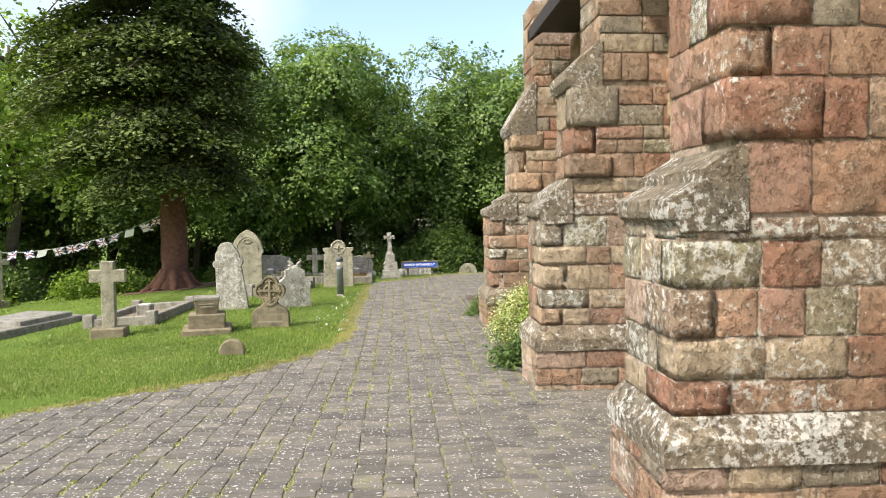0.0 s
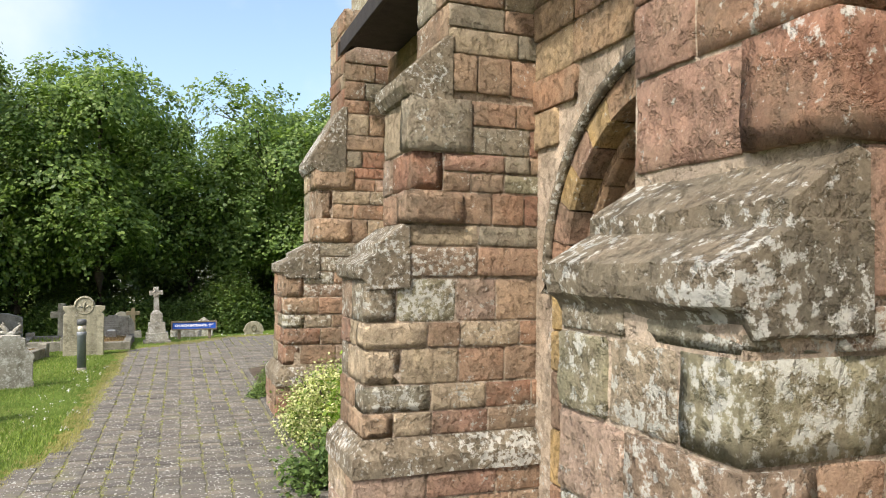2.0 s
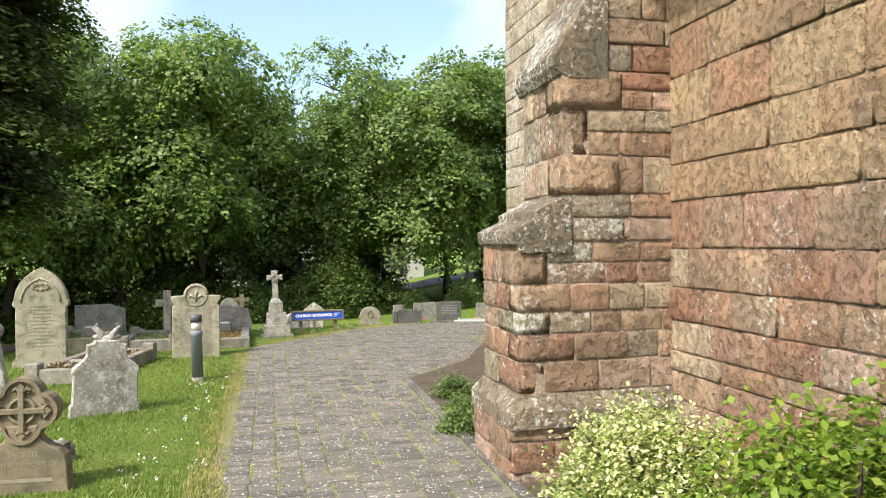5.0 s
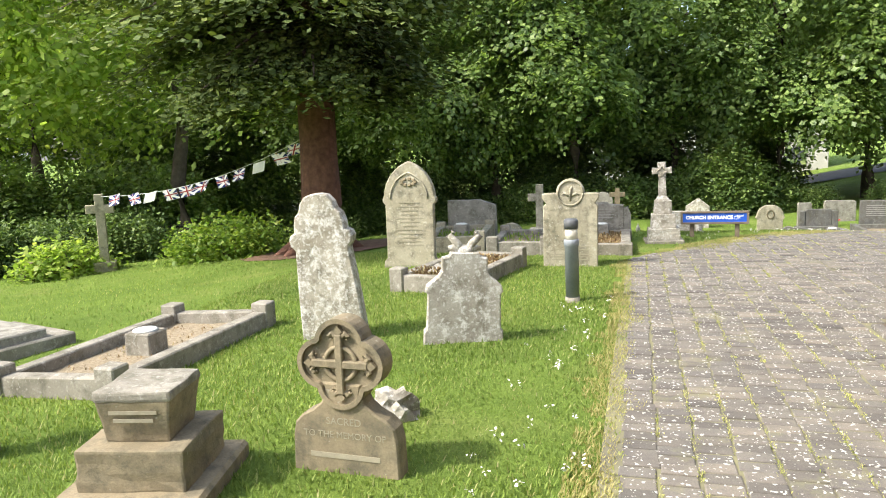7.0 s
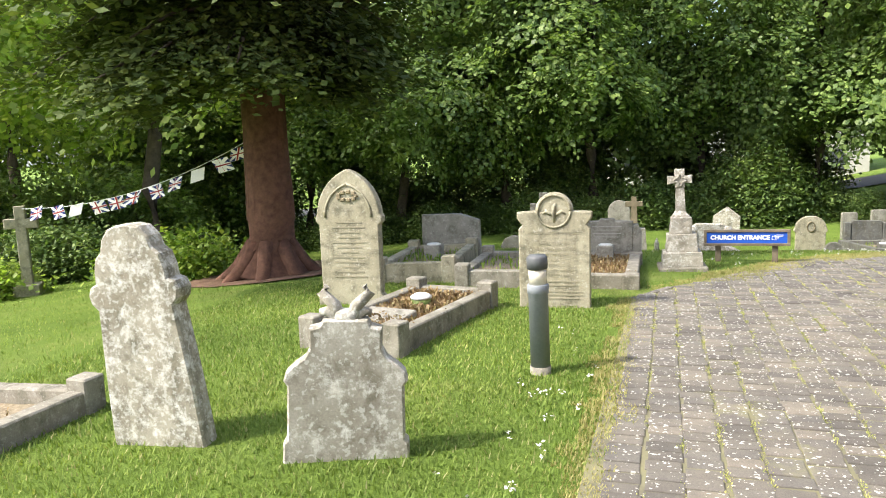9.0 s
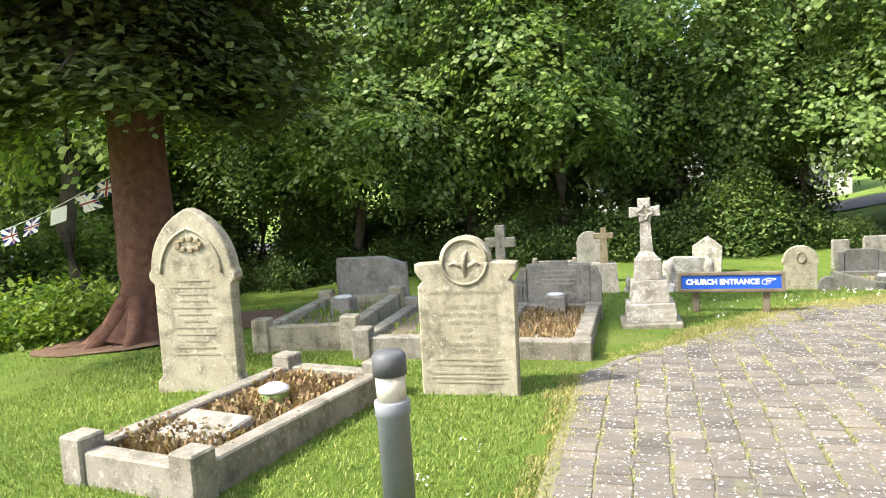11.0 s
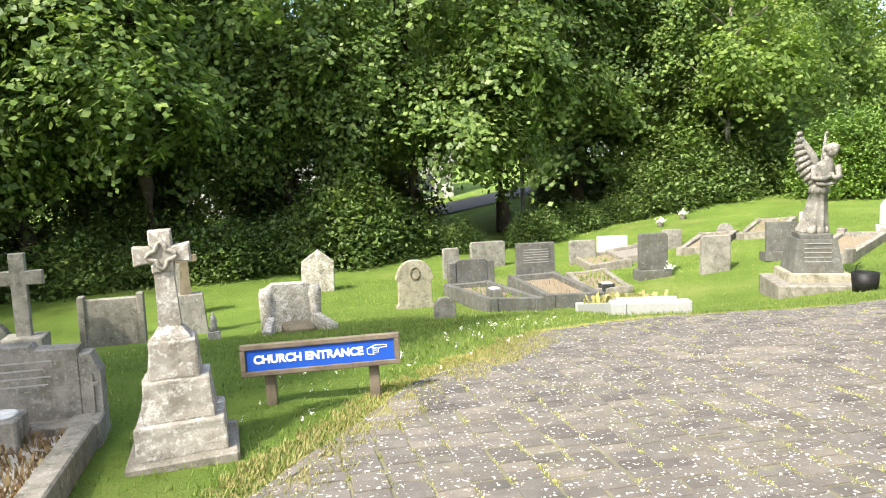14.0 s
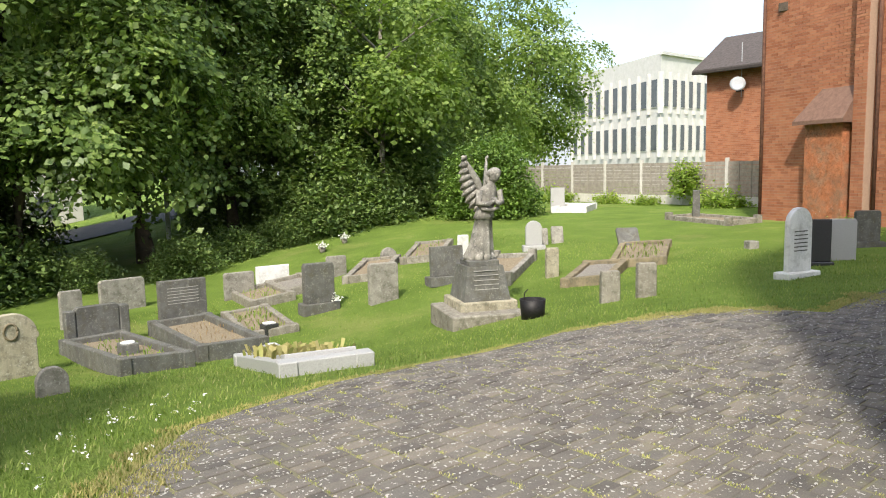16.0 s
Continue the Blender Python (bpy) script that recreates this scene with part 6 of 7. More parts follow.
bars(g2, [(0.6, 0.011, 0.8 - k * 0.06, 0) for k in range(6)], M_PALELETTER, 0.076)
headstone(3.2, 35.6, 6, 0.42, 0.75, 0.12, square, M_GREY, "narrow grey headstone near the hedge", group=GRV)
headstone(4.55, 36.9, 4, 0.98, 0.7, 0.15, square, M_GREY, "broad rough grey headstone near the hedge", group=GRV)
kerbed_grave(5.9, 32.9, 0.95, 2.2, -12, 0.14, M_KERB, "low worn kerb round a grassy grave", M_LITTER, (0, 0, 0, 0), plants=(M_BLADE, 200, 0.08))
bp = thing("grave_vase", 5.67, 31.95, gz(5.67, 31.95), 0, "black granite flower block on the grass", "vase")
part("block", boxed((0, 0, 0.1), (0.28, 0.22, 0.24), 0.01), M_BLACKGR, bp)
part("top", boxed((0, 0, 0.23), (0.2, 0.16, 0.03), 0.008), M_MARBLE, bp, "white top")
kerbed_grave(4.15, 28.2, 1.0, 3.5, -16, 0.17, M_GRANITE, "pale granite kerbed grave planted with tufts of grass", M_LITTER, (0, 0, 0, 0), plants=(M_DRY, 500, 0.16), t=0.16)
gt = thing("grave_tablet", 3.78, 26.95, gz(3.78, 26.95) + 0.12, -16, "sloping inscribed granite tablet at a grave's foot", "tablet", lean=(-14, 0))
part("tablet", boxed((0, 0, 0.06), (0.8, 0.5, 0.08), 0.01), M_GRANITE, gt)
vase(4.55, 29.6, gz(4.55, 29.6) + 0.12, 0.2, M_GRANITE, "small granite vase with a white rim")
kerbed_grave(6.95, 34.9, 1.0, 1.6, -8, 0.2, M_KERB, "kerbed grave with soil near the hedge", M_LITTER, (0, 0, 0, 0), plants=(M_FERN, 120, 0.06))
headstone(6.75, 35.6, -5, 0.7, 0.6, 0.13, square, M_GREY, "lichened grey headstone near the hedge", group=GRV)
headstone(7.75, 35.9, -8, 0.82, 0.5, 0.1, plainrect, M_MARBLE, "low white marble headstone", group=GRV)
kerbed_grave(7.9, 35.1, 0.9, 1.4, -8, 0.18, M_KERB, "short kerbed grave before a white stone", M_GRAVEL, (0, 0, 0, 0))
d2 = headstone(7.1, 32.6, -10, 0.62, 1.0, 0.2, square, M_DARK, "dark upright headstone with moss on its shoulders", group=GRV, plinth=(0.78, 0.2, 0.36))
headstone(8.2, 31.9, -14, 0.62, 0.8, 0.15, square, M_GREY, "rough grey headstone streaked with damp", group=GRV)
headstone(9.0, 35.0, -10, 0.5, 0.5, 0.12, square, M_GREY, "small worn grey headstone near the hedge", group=GRV)
kerbed_grave(9.6, 34.3, 0.95, 1.8, -50, 0.18, M_KERB, "plain grey kerbed grave on the lawn", M_LITTER, (0, 0, 0, 0))
headstone(10.5, 34.9, -12, 0.42, 0.34, 0.12, rounded, M_GREY, "small pale rounded grave marker", group=GRV)
kerbed_grave(11.4, 34.4, 1.0, 1.9, -50, 0.16, M_KERB, "low grey kerbed grave", M_LITTER, (0, 0, 0, 0), plants=(M_FERN, 80, 0.08))
bkk = headstone(9.75, 31.7, -18, 0.75, 0.78, 0.12, plainrect, M_DARK, "leaning dark slate headstone on a kerb", (-4, 0), group=GRV, plinth=(0.9, 0.14, 0.4))
kerbed_grave(10.7, 31.0, 1.0, 2.1, -62, 0.2, M_GREY, "grey kerbed grave with corner stones", M_LITTER, (1, 1, 1, 1))
headstone(11.2, 32.8, -20, 0.26, 0.62, 0.1, square, M_MARBLE, "narrow pale headstone behind the statue", group=GRV)
wh = headstone(12.7, 31.9, -38, 0.4, 0.7, 0.1, rounded, M_GRANITE, "round-topped pale grey headstone on a plinth", group=GRV, plinth=(0.55, 0.1, 0.3))
for off in (-0.16, 0.16):
    bk = headstone(13.35 + off, 31.95 - off * 0.7, -38, 0.3, 0.42, 0.08, square, M_GREY, "open-book style grey memorial leaf", (-18, 0), group=GRV)
tilt = headstone(13.5, 29.7, -40, 0.5, 0.45, 0.08, square, M_DARK, "dark headstone fallen back on its kerb", (-42, 0), group=GRV, z=gz(13.5, 29.7) + 0.1)
kerbed_grave(12.8, 28.9, 1.1, 2.2, -60, 0.16, M_MOSSY, "sunken mossy kerbed grave with a vase", M_LITTER, (0, 0, 0, 0), plants=(M_BLADE, 150, 0.08))
tn = headstone(10.75, 29.6, -30, 0.26, 0.6, 0.12, square, M_BUFF, "small narrow buff headstone at a kerb", group=GRV)
kerbed_grave(10.9, 28.6, 0.9, 1.7, -66, 0.18, M_MOSSY, "brown kerbed grave with pale gravel", M_GRAVEL, (0, 0, 0, 0))
headstone(8.85, 26.75, -35, 0.3, 0.48, 0.12, square, M_KERB, "short upright stone post on the lawn", group="paired grave posts")
headstone(9.22, 26.35, -35, 0.3, 0.52, 0.12, square, M_KERB, "short upright stone post on the lawn", group="paired grave posts")
whm = headstone(11.2, 24.95, -14, 0.52, 1.12, 0.1, lambda w, h: [(w / 2, 0), (w / 2, h - w * 0.6)] + arc(0, h - w * 0.56, w * 0.5, 0, 180, 14) + [(-w / 2, h - w * 0.6), (-w / 2, 0)], M_MARBLE, "tall white marble headstone with a round top", plinth=(0.72, 0.09, 0.3))
bars(whm, [(0.3, 0.018, 0.72 - 0.06 * k, 0) for k in range(6)], M_DARK, 0.051)
headstone(12.5, 25.2, -52, 0.42, 0.8, 0.1, plainrect, M_BLACKGR, "polished black granite headstone", group=GRV, plinth=(0.5, 0.08, 0.25))
headstone(13.2, 25.1, -50, 0.5, 0.74, 0.1, square, M_GRANITE, "grey granite headstone with lettering", group=GRV)
headstone(15.1, 25.35, -50, 0.45, 0.7, 0.12, square, M_DARK, "dark headstone near the brick house", group=GRV, plinth=(0.6, 0.1, 0.3))
cubeb = thing("grave_vase", 14.1, 27.15, gz(14.1, 27.15), -30, "small stone vase block on the lawn", "vase")
part("block", boxed((0, 0, 0.07), (0.22, 0.22, 0.2), 0.015), M_GREY, cubeb)
pil = headstone(19.0, 31.3, -55, 0.2, 0.85, 0.16, plainrect, M_DARK, "slim dark memorial pillar in a kerbed plot")
kerbed_grave(18.6, 30.6, 1.1, 2.6, -20, 0.14, M_KERB, "low pale kerbed plot by the house", M_LITTER, (1, 1, 1, 1))
headstone(19.7, 37.2, -45, 0.5, 0.85, 0.14, plainrect, M_GRANITE, "pale grey headstone by the fence")
kerbed_grave(20.3, 36.9, 1.2, 2.6, -60, 0.22, M_MARBLE, "white marble kerbed grave by the fence", M_CHIPS, (0, 0, 0, 0))
for x, y, c in ((10.4, 38.0, M_PETAL), (11.4, 38.4, M_PETAL), (3.7, 35.7, M_REDFLOWER), (4.0, 35.4, M_REDFLOWER), (8.6, 35.2, M_PETAL), (7.4, 32.5, M_PETAL)):
    fl = thing("flower_pot", x, y, gz(x, y), 0, "pot of artificial flowers on a grave", "flowers", "grave flowers")
    part("pot", lathe([(0.07, -0.02), (0.1, 0.14)], 12), M_KERB, fl, "", True)
    quads("flowers", leaves([(0.06 * math.cos(k), 0.06 * math.sin(k), 0.22) for k in range(6)], 0.05, 14, 0.07, 5), c, fl)

# statue of an angel on its pedestal
SX, SY = 7.95, 28.74
SZ = gz(SX, SY) - 0.05
ped = thing("statue_pedestal", SX, SY, SZ, -24, "dark tapered inscribed pedestal on a buff stepped base", "pedestal")
part("kerb_base", boxed((-0.1, -0.15, 0.09), (1.25, 1.35, 0.36), 0.02), M_KERB, ped)
part("buff_step", boxed((0, 0, 0.33), (0.98, 0.98, 0.16), 0.015), M_BUFF, ped)
part("die", taper(bmesh.new(), 0.405, 0.97, (0.4, 0.4), (0.31, 0.31)), M_DARK, ped)
part("cap", boxed((0, 0, 1.01), (0.52, 0.52, 0.1), 0.015), M_DARK, ped)
for k in range(5):
    part("worn_line", boxed((0, -0.334 - 0.008 * k * 1.0, 0.9 - k * 0.075), (0.42, 0.012, 0.01), 0, Matrix.Rotation(0.0, 4, "X")), M_PALELETTER, ped)
pot = thing("metal_basket", 7.75, 27.35, gz(7.75, 27.35), 0, "dark wire basket beside the statue", "basket")
part("basket", lathe([(0.17, -0.03), (0.2, 0.3), (0.18, 0.3), (0.15, 0.02)], 20), M_IRON, pot, "", True)
part("handle", tube([(-0.19, 0, 0.28), (-0.17, 0, 0.42), (-0.1, 0, 0.46)], [0.008] * 3, 5), M_IRON, pot)


def angel():
    bm = bmesh.new()
    rings = []
    prof = [(0.0, 0.25, 0.22, 0.0), (0.08, 0.26, 0.23, 0.0), (0.25, 0.22, 0.19, 0.0), (0.5, 0.18, 0.16, 0.0), (0.74, 0.155, 0.135, 0.0), (0.75, 0.19, 0.16, 0.0), (0.85, 0.175, 0.145, 0.0), (0.95, 0.15, 0.125, 0.01), (1.08, 0.165, 0.135, 0.01), (1.2, 0.18, 0.13, 0.01), (1.3, 0.15, 0.11, 0.02), (1.36, 0.07, 0.07, 0.05), (1.42, 0.065, 0.065, 0.06)]
    seg = 36
    for z, a, b, lean in prof:
        ring = []
        for k in range(seg):
            t = 2 * math.pi * k / seg
            fold = 1 + (0.17 * max(0, 1 - z / 1.1)) * math.sin(9 * t + 3 * z) + 0.03 * math.sin(17 * t + 6 * z)
            ring.append(bm.verts.new((a * fold * math.cos(t) + lean, b * fold * math.sin(t) - lean * 0.4, z)))
        rings.append(ring)
    for p, q in zip(rings, rings[1:]):
        for k in range(seg):
            bm.faces.new((p[k], p[(k + 1) % seg], q[(k + 1) % seg], q[k]))
    bm.faces.new(rings[0][::-1])
    bm.faces.new(rings[-1])
    for c, r, s in (((0.08, -0.06, 1.5), 0.1, (1, 1.1, 1.25)), ((0.08, -0.03, 1.55), 0.125, (1.05, 1.1, 0.85)), ((0.06, 0.03, 1.44), 0.1, (0.9, 0.8, 1.3))):
        bmesh.ops.create_uvsphere(bm, u_segments=14, v_segments=10, radius=r, matrix=Matrix.Translation(c) @ Matrix.Diagonal((*s, 1)))
    for sx in (-1, 1):
        tube([(0.05 + sx * 0.2, 0.0, 1.24), (0.05 + sx * 0.25, -0.06, 1.02), (0.05 + sx * 0.1, -0.19, 1.0), (0.05 - sx * 0.04, -0.19, 1.1)], [0.07, 0.06, 0.05, 0.035], 10, bm)
    tube([(-0.16, -0.12, 0.92), (0.02, -0.2, 0.9), (0.22, -0.1, 0.93)], [0.03, 0.035, 0.03], 8, bm)
    for sx, ang in ((-1, 8), (1, 62)):
        lead = [(0.04, 0.98), (0.06, 1.2), (0.16, 1.42), (0.3, 1.62), (0.44, 1.84)]
        tips = [(0.47, 1.86), (0.5, 1.7), (0.49, 1.56), (0.47, 1.42), (0.44, 1.28), (0.4, 1.15), (0.33, 1.03), (0.25, 0.93), (0.15, 0.86)]
        edge = []
        for (xa, za), (xb, zb) in zip(tips, tips[1:]):
            edge += [(xa, za), ((xa + xb) / 2 - 0.045, (za + zb) / 2 + 0.03)]
        first = len(bm.verts)
        slab(lead + edge + [tips[-1]], 0.0, 0.05, 0.0, bm)
        for k, (xa, za) in enumerate(tips):
            q = 1 - k / (len(tips) - 1) * 0.92
            s0 = Vector((0.05 + 0.36 * q ** 1.3, 0.0, 1.0 + 0.8 * q))
            tube([tuple(s0), tuple((s0 + Vector((xa, 0, za))) / 2 + Vector((0, -0.03, 0.01))), (xa - 0.01, -0.005, za)], [0.04, 0.062, 0.024], 6, bm)
        tube([(0.03, 0, 0.98), (0.06, -0.02, 1.2), (0.17, -0.02, 1.42), (0.31, -0.02, 1.63), (0.44, 0, 1.84)], [0.05, 0.065, 0.06, 0.045, 0.02], 8, bm)
        bm.verts.ensure_lookup_table()
        turn_ = Matrix.Rotation(radians(ang), 4, "Z")
        for v in bm.verts[first:]:
            w = turn_ @ Vector((v.co.x * 1.15, v.co.y * 0.45, v.co.z))
            v.co = Vector((0.03 + sx * w.x, 0.1 + abs(w.y) if w.y > 0 else 0.1 + w.y, v.co.z))
    for k in range(9):
        a = k * 0.7
        bmesh.ops.create_icosphere(bm, subdivisions=1, radius=0.09, matrix=Matrix.Translation((0.22 * math.cos(a), 0.19 * math.sin(a), 0.05)))
    for v in bm.verts:
        lean = 0.13 * v.co.z if v.co.z > 0.1 else 0.0
        v.co += Vector((0.845, -0.53, 0)) * lean + Vector((1, 1, 1)) * 0.009 * noise.noise(v.co * 15)
    me = bpy.data.meshes.new("angel_statue")
    bm.to_mesh(me)
    bm.free()
    me.polygons.foreach_set("use_smooth", [True] * len(me.polygons))
    ob = link_mesh("angel_statue", me, M_STATUE)
    ob.matrix_basis = pose(SX, SY, SZ + 1.05, 0, 0, -10) @ Matrix.Scale(0.92, 4)
    return tagged(ob, "weathered grey stone angel statue with raised wings", "statue")


angel()


# ---- fence, houses, road ----
fence = thing("boundary_fence", 0, 0, 0, 0, "grey weathered timber panel fence with concrete posts and gravel boards", "fence")
FA, FB = Vector((26.3, 47.5, 0)), Vector((24.9, 29.8, 0))
NP = 9
for k in range(NP + 1):
    p = FA + (FB - FA) * k / NP
    z = gz(p.x, p.y)
    part("post", boxed((p.x, p.y, z + 0.88), (0.12, 0.12, 1.85), 0.01), M_FPOST, fence)
    if k < NP:
        q = FA + (FB - FA) * (k + 1) / NP
        part("gravel_board", rail((p.x, p.y, z), (q.x, q.y, gz(q.x, q.y)), 0.05, 0.36), M_FPOST, fence, "pale concrete board")
        for j in range(9):
            part("slat", rail((p.x - 0.01 * (j % 2), p.y, z + 0.37 + 0.145 * j), (q.x - 0.01 * (j % 2), q.y, gz(q.x, q.y) + 0.37 + 0.145 * j), 0.025, 0.135, 0.0, 0.0), M_FENCE, fence)
        for j in range(1, 4):
            w = p + (q - p) * j / 4
            part("batten", boxed((w.x - 0.03, w.y, z + 1.02), (0.03, 0.04, 1.3)), M_FENCE, fence)
climber = bush("climbing plant on the timber fence", 0.5, 1.3, 31, M_LEAF_LIGHT, 60, 30, 0.12, "climbing_plant", 0.14)
climber.matrix_basis = pose(24.7, 35.2, gz(24.7, 35.2) + 0.5)
weeds = bush("low weeds at the foot of the fence", 0.7, 0.5, 33, M_LEAF_LIGHT, 60, 30, 0.11, "weed_clump", 0.14, "fence weeds")
place_copies(weeds, [(25.2, 44.5, 1.2, 0), (25.0, 42.0, 1.3, 90), (25.0, 39.0, 0.9, 10), (24.6, 36.8, 0.8, 200), (24.4, 33.5, 1.3, 50), (24.0, 41.5, 0.7, 120), (16.8, 26.3, 0.7, 0)])

house = thing("brick_house", 0, 0, 0, 0, "orange-red brick house end with drainpipe and tiled porch", "house")
HA, HB = Vector((19.6, 29.75)), Vector((16.2, 20.5))
hd = (HB - HA).normalized()
hn = Vector((-hd.y, hd.x)) if Vector((-hd.y, hd.x)).x < 0 else Vector((hd.y, -hd.x))
hz = -0.2


def wall_box(a, b, thick, z0, z1):
    d = b - a
    m = Matrix.Translation(((a.x + b.x) / 2, (a.y + b.y) / 2, 0)) @ Matrix.Rotation(math.atan2(d.y, d.x), 4, "Z")
    return boxed((0, thick / 2 if (Matrix.Rotation(math.atan2(d.y, d.x), 2) @ Vector((0, 1))).dot(-hn) > 0 else -thick / 2, (z0 + z1) / 2), (d.length, thick, z1 - z0), 0, m)


def brick_sheet(parent, a, b, z0, z1, proud=0.012):
    """Stretcher-bond bricks on a wall, joined in one mesh."""
    d = (b - a)
    ln = d.length
    d.normalize()
    vs, fs = [], []
    row = 0
    z = z0
    while z < z1 - 0.03:
        s = -0.11 if row % 2 else 0.0
        while s < ln - 0.02:
            s0, s1 = max(0, s) + 0.005, min(ln, s + 0.225) - 0.005
            if s1 - s0 > 0.03:
                k = len(vs)
                for zz, ss in ((z + 0.005, s0), (z + 0.005, s1), (z + 0.07, s1), (z + 0.07, s0)):
                    p = a + d * ss
                    vs.append((p.x + hn.x * proud, p.y + hn.y * proud, zz))
                for zz, ss in ((z + 0.005, s0), (z + 0.005, s1), (z + 0.07, s1), (z + 0.07, s0)):
                    p = a + d * ss
                    vs.append((p.x - hn.x * 0.01, p.y - hn.y * 0.01, zz))
                fs += [(k, k + 1, k + 2, k + 3), (k, k + 4, k + 5, k + 1), (k + 3, k + 2, k + 6, k + 7), (k + 1, k + 5, k + 6, k + 2), (k, k + 3, k + 7, k + 4)]
            s += 0.225
        z += 0.075
        row += 1
    ob = raw("brickwork", vs, fs, M_BRICKS, parent)
    return tagged(ob, kind="stuff")


M_BRICKS, bt, bb = nodes_of("orange_brickwork", 0.9, 0.2)
bc = ramp(bt, rand_island(bt), [(0.0, (0.27, 0.11, 0.06)), (0.4, (0.35, 0.15, 0.082)), (0.75, (0.39, 0.18, 0.1)), (1.0, (0.31, 0.135, 0.08))])
bc = mix(bt, 0.6, bc, ramp(bt, noise_tex(bt, 1.2, 5, 0.6, world_pos(bt)), [(0.3, (0.75, 0.75, 0.75)), (0.7, (1.2, 1.18, 1.15))]), "MULTIPLY")
bt.links.new(bc, bb.inputs["Base Color"])
bump(bt, bb, noise_tex(bt, 60, 4, 0.7, world_pos(bt)), 0.5, 0.01)
part("wall", wall_box(HA, HB, 6.0, hz, 9.0), M_BRICKJOINT, house)
brick_sheet(house, HA, HA + hd * 6.5, hz, 7.0)
P1 = HA + hd * 3.15
part("pilaster", wall_box(P1 + hn * 0.25, P1 + hn * 0.25 + hd * 0.35, 0.3, hz, 9.0), M_BRICKJOINT, house)
brick_sheet(house, P1 + hn * 0.25, P1 + hn * 0.25 + hd * 0.35, hz, 7.0)
for q, off in ((0.12, 0.06), (3.62, 0.06)):
    p = HA + hd * q + hn * off
    part("drainpipe", lathe([(0.045, hz), (0.045, 9.0)], 10, c=(p.x, p.y)), M_REDBARK, house, "brown drainpipe", True)
vp = HA + hd * 0.75 + hn * 0.02
part("air_vent", boxed((vp.x, vp.y, 5.6), (0.06, 0.3, 0.22), 0.01), M_BARK, house)
pc = HA + hd * 2.4
m = Matrix.Translation((pc.x, pc.y, 0)) @ Matrix.Rotation(math.atan2(hd.y, hd.x), 4, "Z")
out = 1 if (m.to_3x3() @ Vector((0, 1, 0))).xy.dot(hn) > 0 else -1
bm = bmesh.new()
vs = [bm.verts.new(m @ Vector(v)) for v in ((-0.75, out * 0.55, 2.55), (0.75, out * 0.55, 2.55), (0.75, 0, 3.35), (-0.35, 0, 3.35), (-0.75, out * 0.55, 2.45), (0.75, out * 0.55, 2.45), (0.75, 0, 2.45), (-0.75, 0, 2.5))]
for f in ((0, 1, 2, 3), (4, 5, 1, 0), (4, 0, 3, 7), (5, 6, 2, 1), (7, 6, 5, 4), (7, 3, 2, 6)):
    bm.faces.new([vs[i] for i in f])
part("porch_roof", bm, M_TILE, house, "brown tiled porch roof")
part("porch_shadow_wall", boxed((0.05, out * 0.2, 1.15), (1.1, 0.36, 2.7), 0, m), M_BRICK, house)
WA = Vector((21.6, 33.2))
WB = Vector((21.3, 28.0))
part("wing_wall", boxed((31.2, 34.2, 2.6), (4.4, 5.2, 5.6)), M_BRICKJOINT, house)
hn_keep = hn
hn = Vector((-1.0, 0.0))
brick_sheet(house, Vector((29.0, 36.8)), Vector((29.0, 31.7)), 0.0, 5.4)
hn = hn_keep
part("wing_roof", slab([(28.5, 5.4), (28.5, 5.52), (31.2, 7.2), (34.0, 5.5), (34.0, 5.38)], 31.4, 37.2), M_DARKTILE, house)
part("wing_gutter", boxed((28.48, 34.3, 5.4), (0.12, 5.8, 0.14), 0.02), M_EAVE, house, "dark gutter")
dish = thing("satellite_dish", 28.6, 35.2, 4.75, -60, "small grey satellite dish on the brick wall", "dish")
part("dish", lathe([(0.02, 0.0), (0.18, 0.03), (0.3, 0.09), (0.31, 0.1), (0.18, 0.045)], 20), M_DISH, dish, "", True).matrix_basis = pose(0, 0, 0, 75, 0, 0)
part("mast", boxed((0.15, 0.1, 0.6), (0.03, 0.03, 2.2)), M_DISH, dish)
part("bracket", boxed((0.1, 0.14, -0.25), (0.3, 0.03, 0.06)), M_IRON, dish)

office = thing("office_building", 0, 0, 0, 0, "white concrete two-storey office block with tall windows", "building")
OC, OL, OR = Vector((49.5, 52.5)), Vector((55.5, 66.2)), Vector((60.0, 52.5))
bm = bmesh.new()
base = [OC, OR, OR + (OL - OC), OL]
lo, hi = [bm.verts.new((p.x, p.y, -1)) for p in base], [bm.verts.new((p.x, p.y, 10.1)) for p in base]
for k in range(4):
    bm.faces.new((lo[k], lo[(k + 1) % 4], hi[(k + 1) % 4], hi[k]))
bm.faces.new(hi)
part("wall", bm, M_CONCRETE, office)


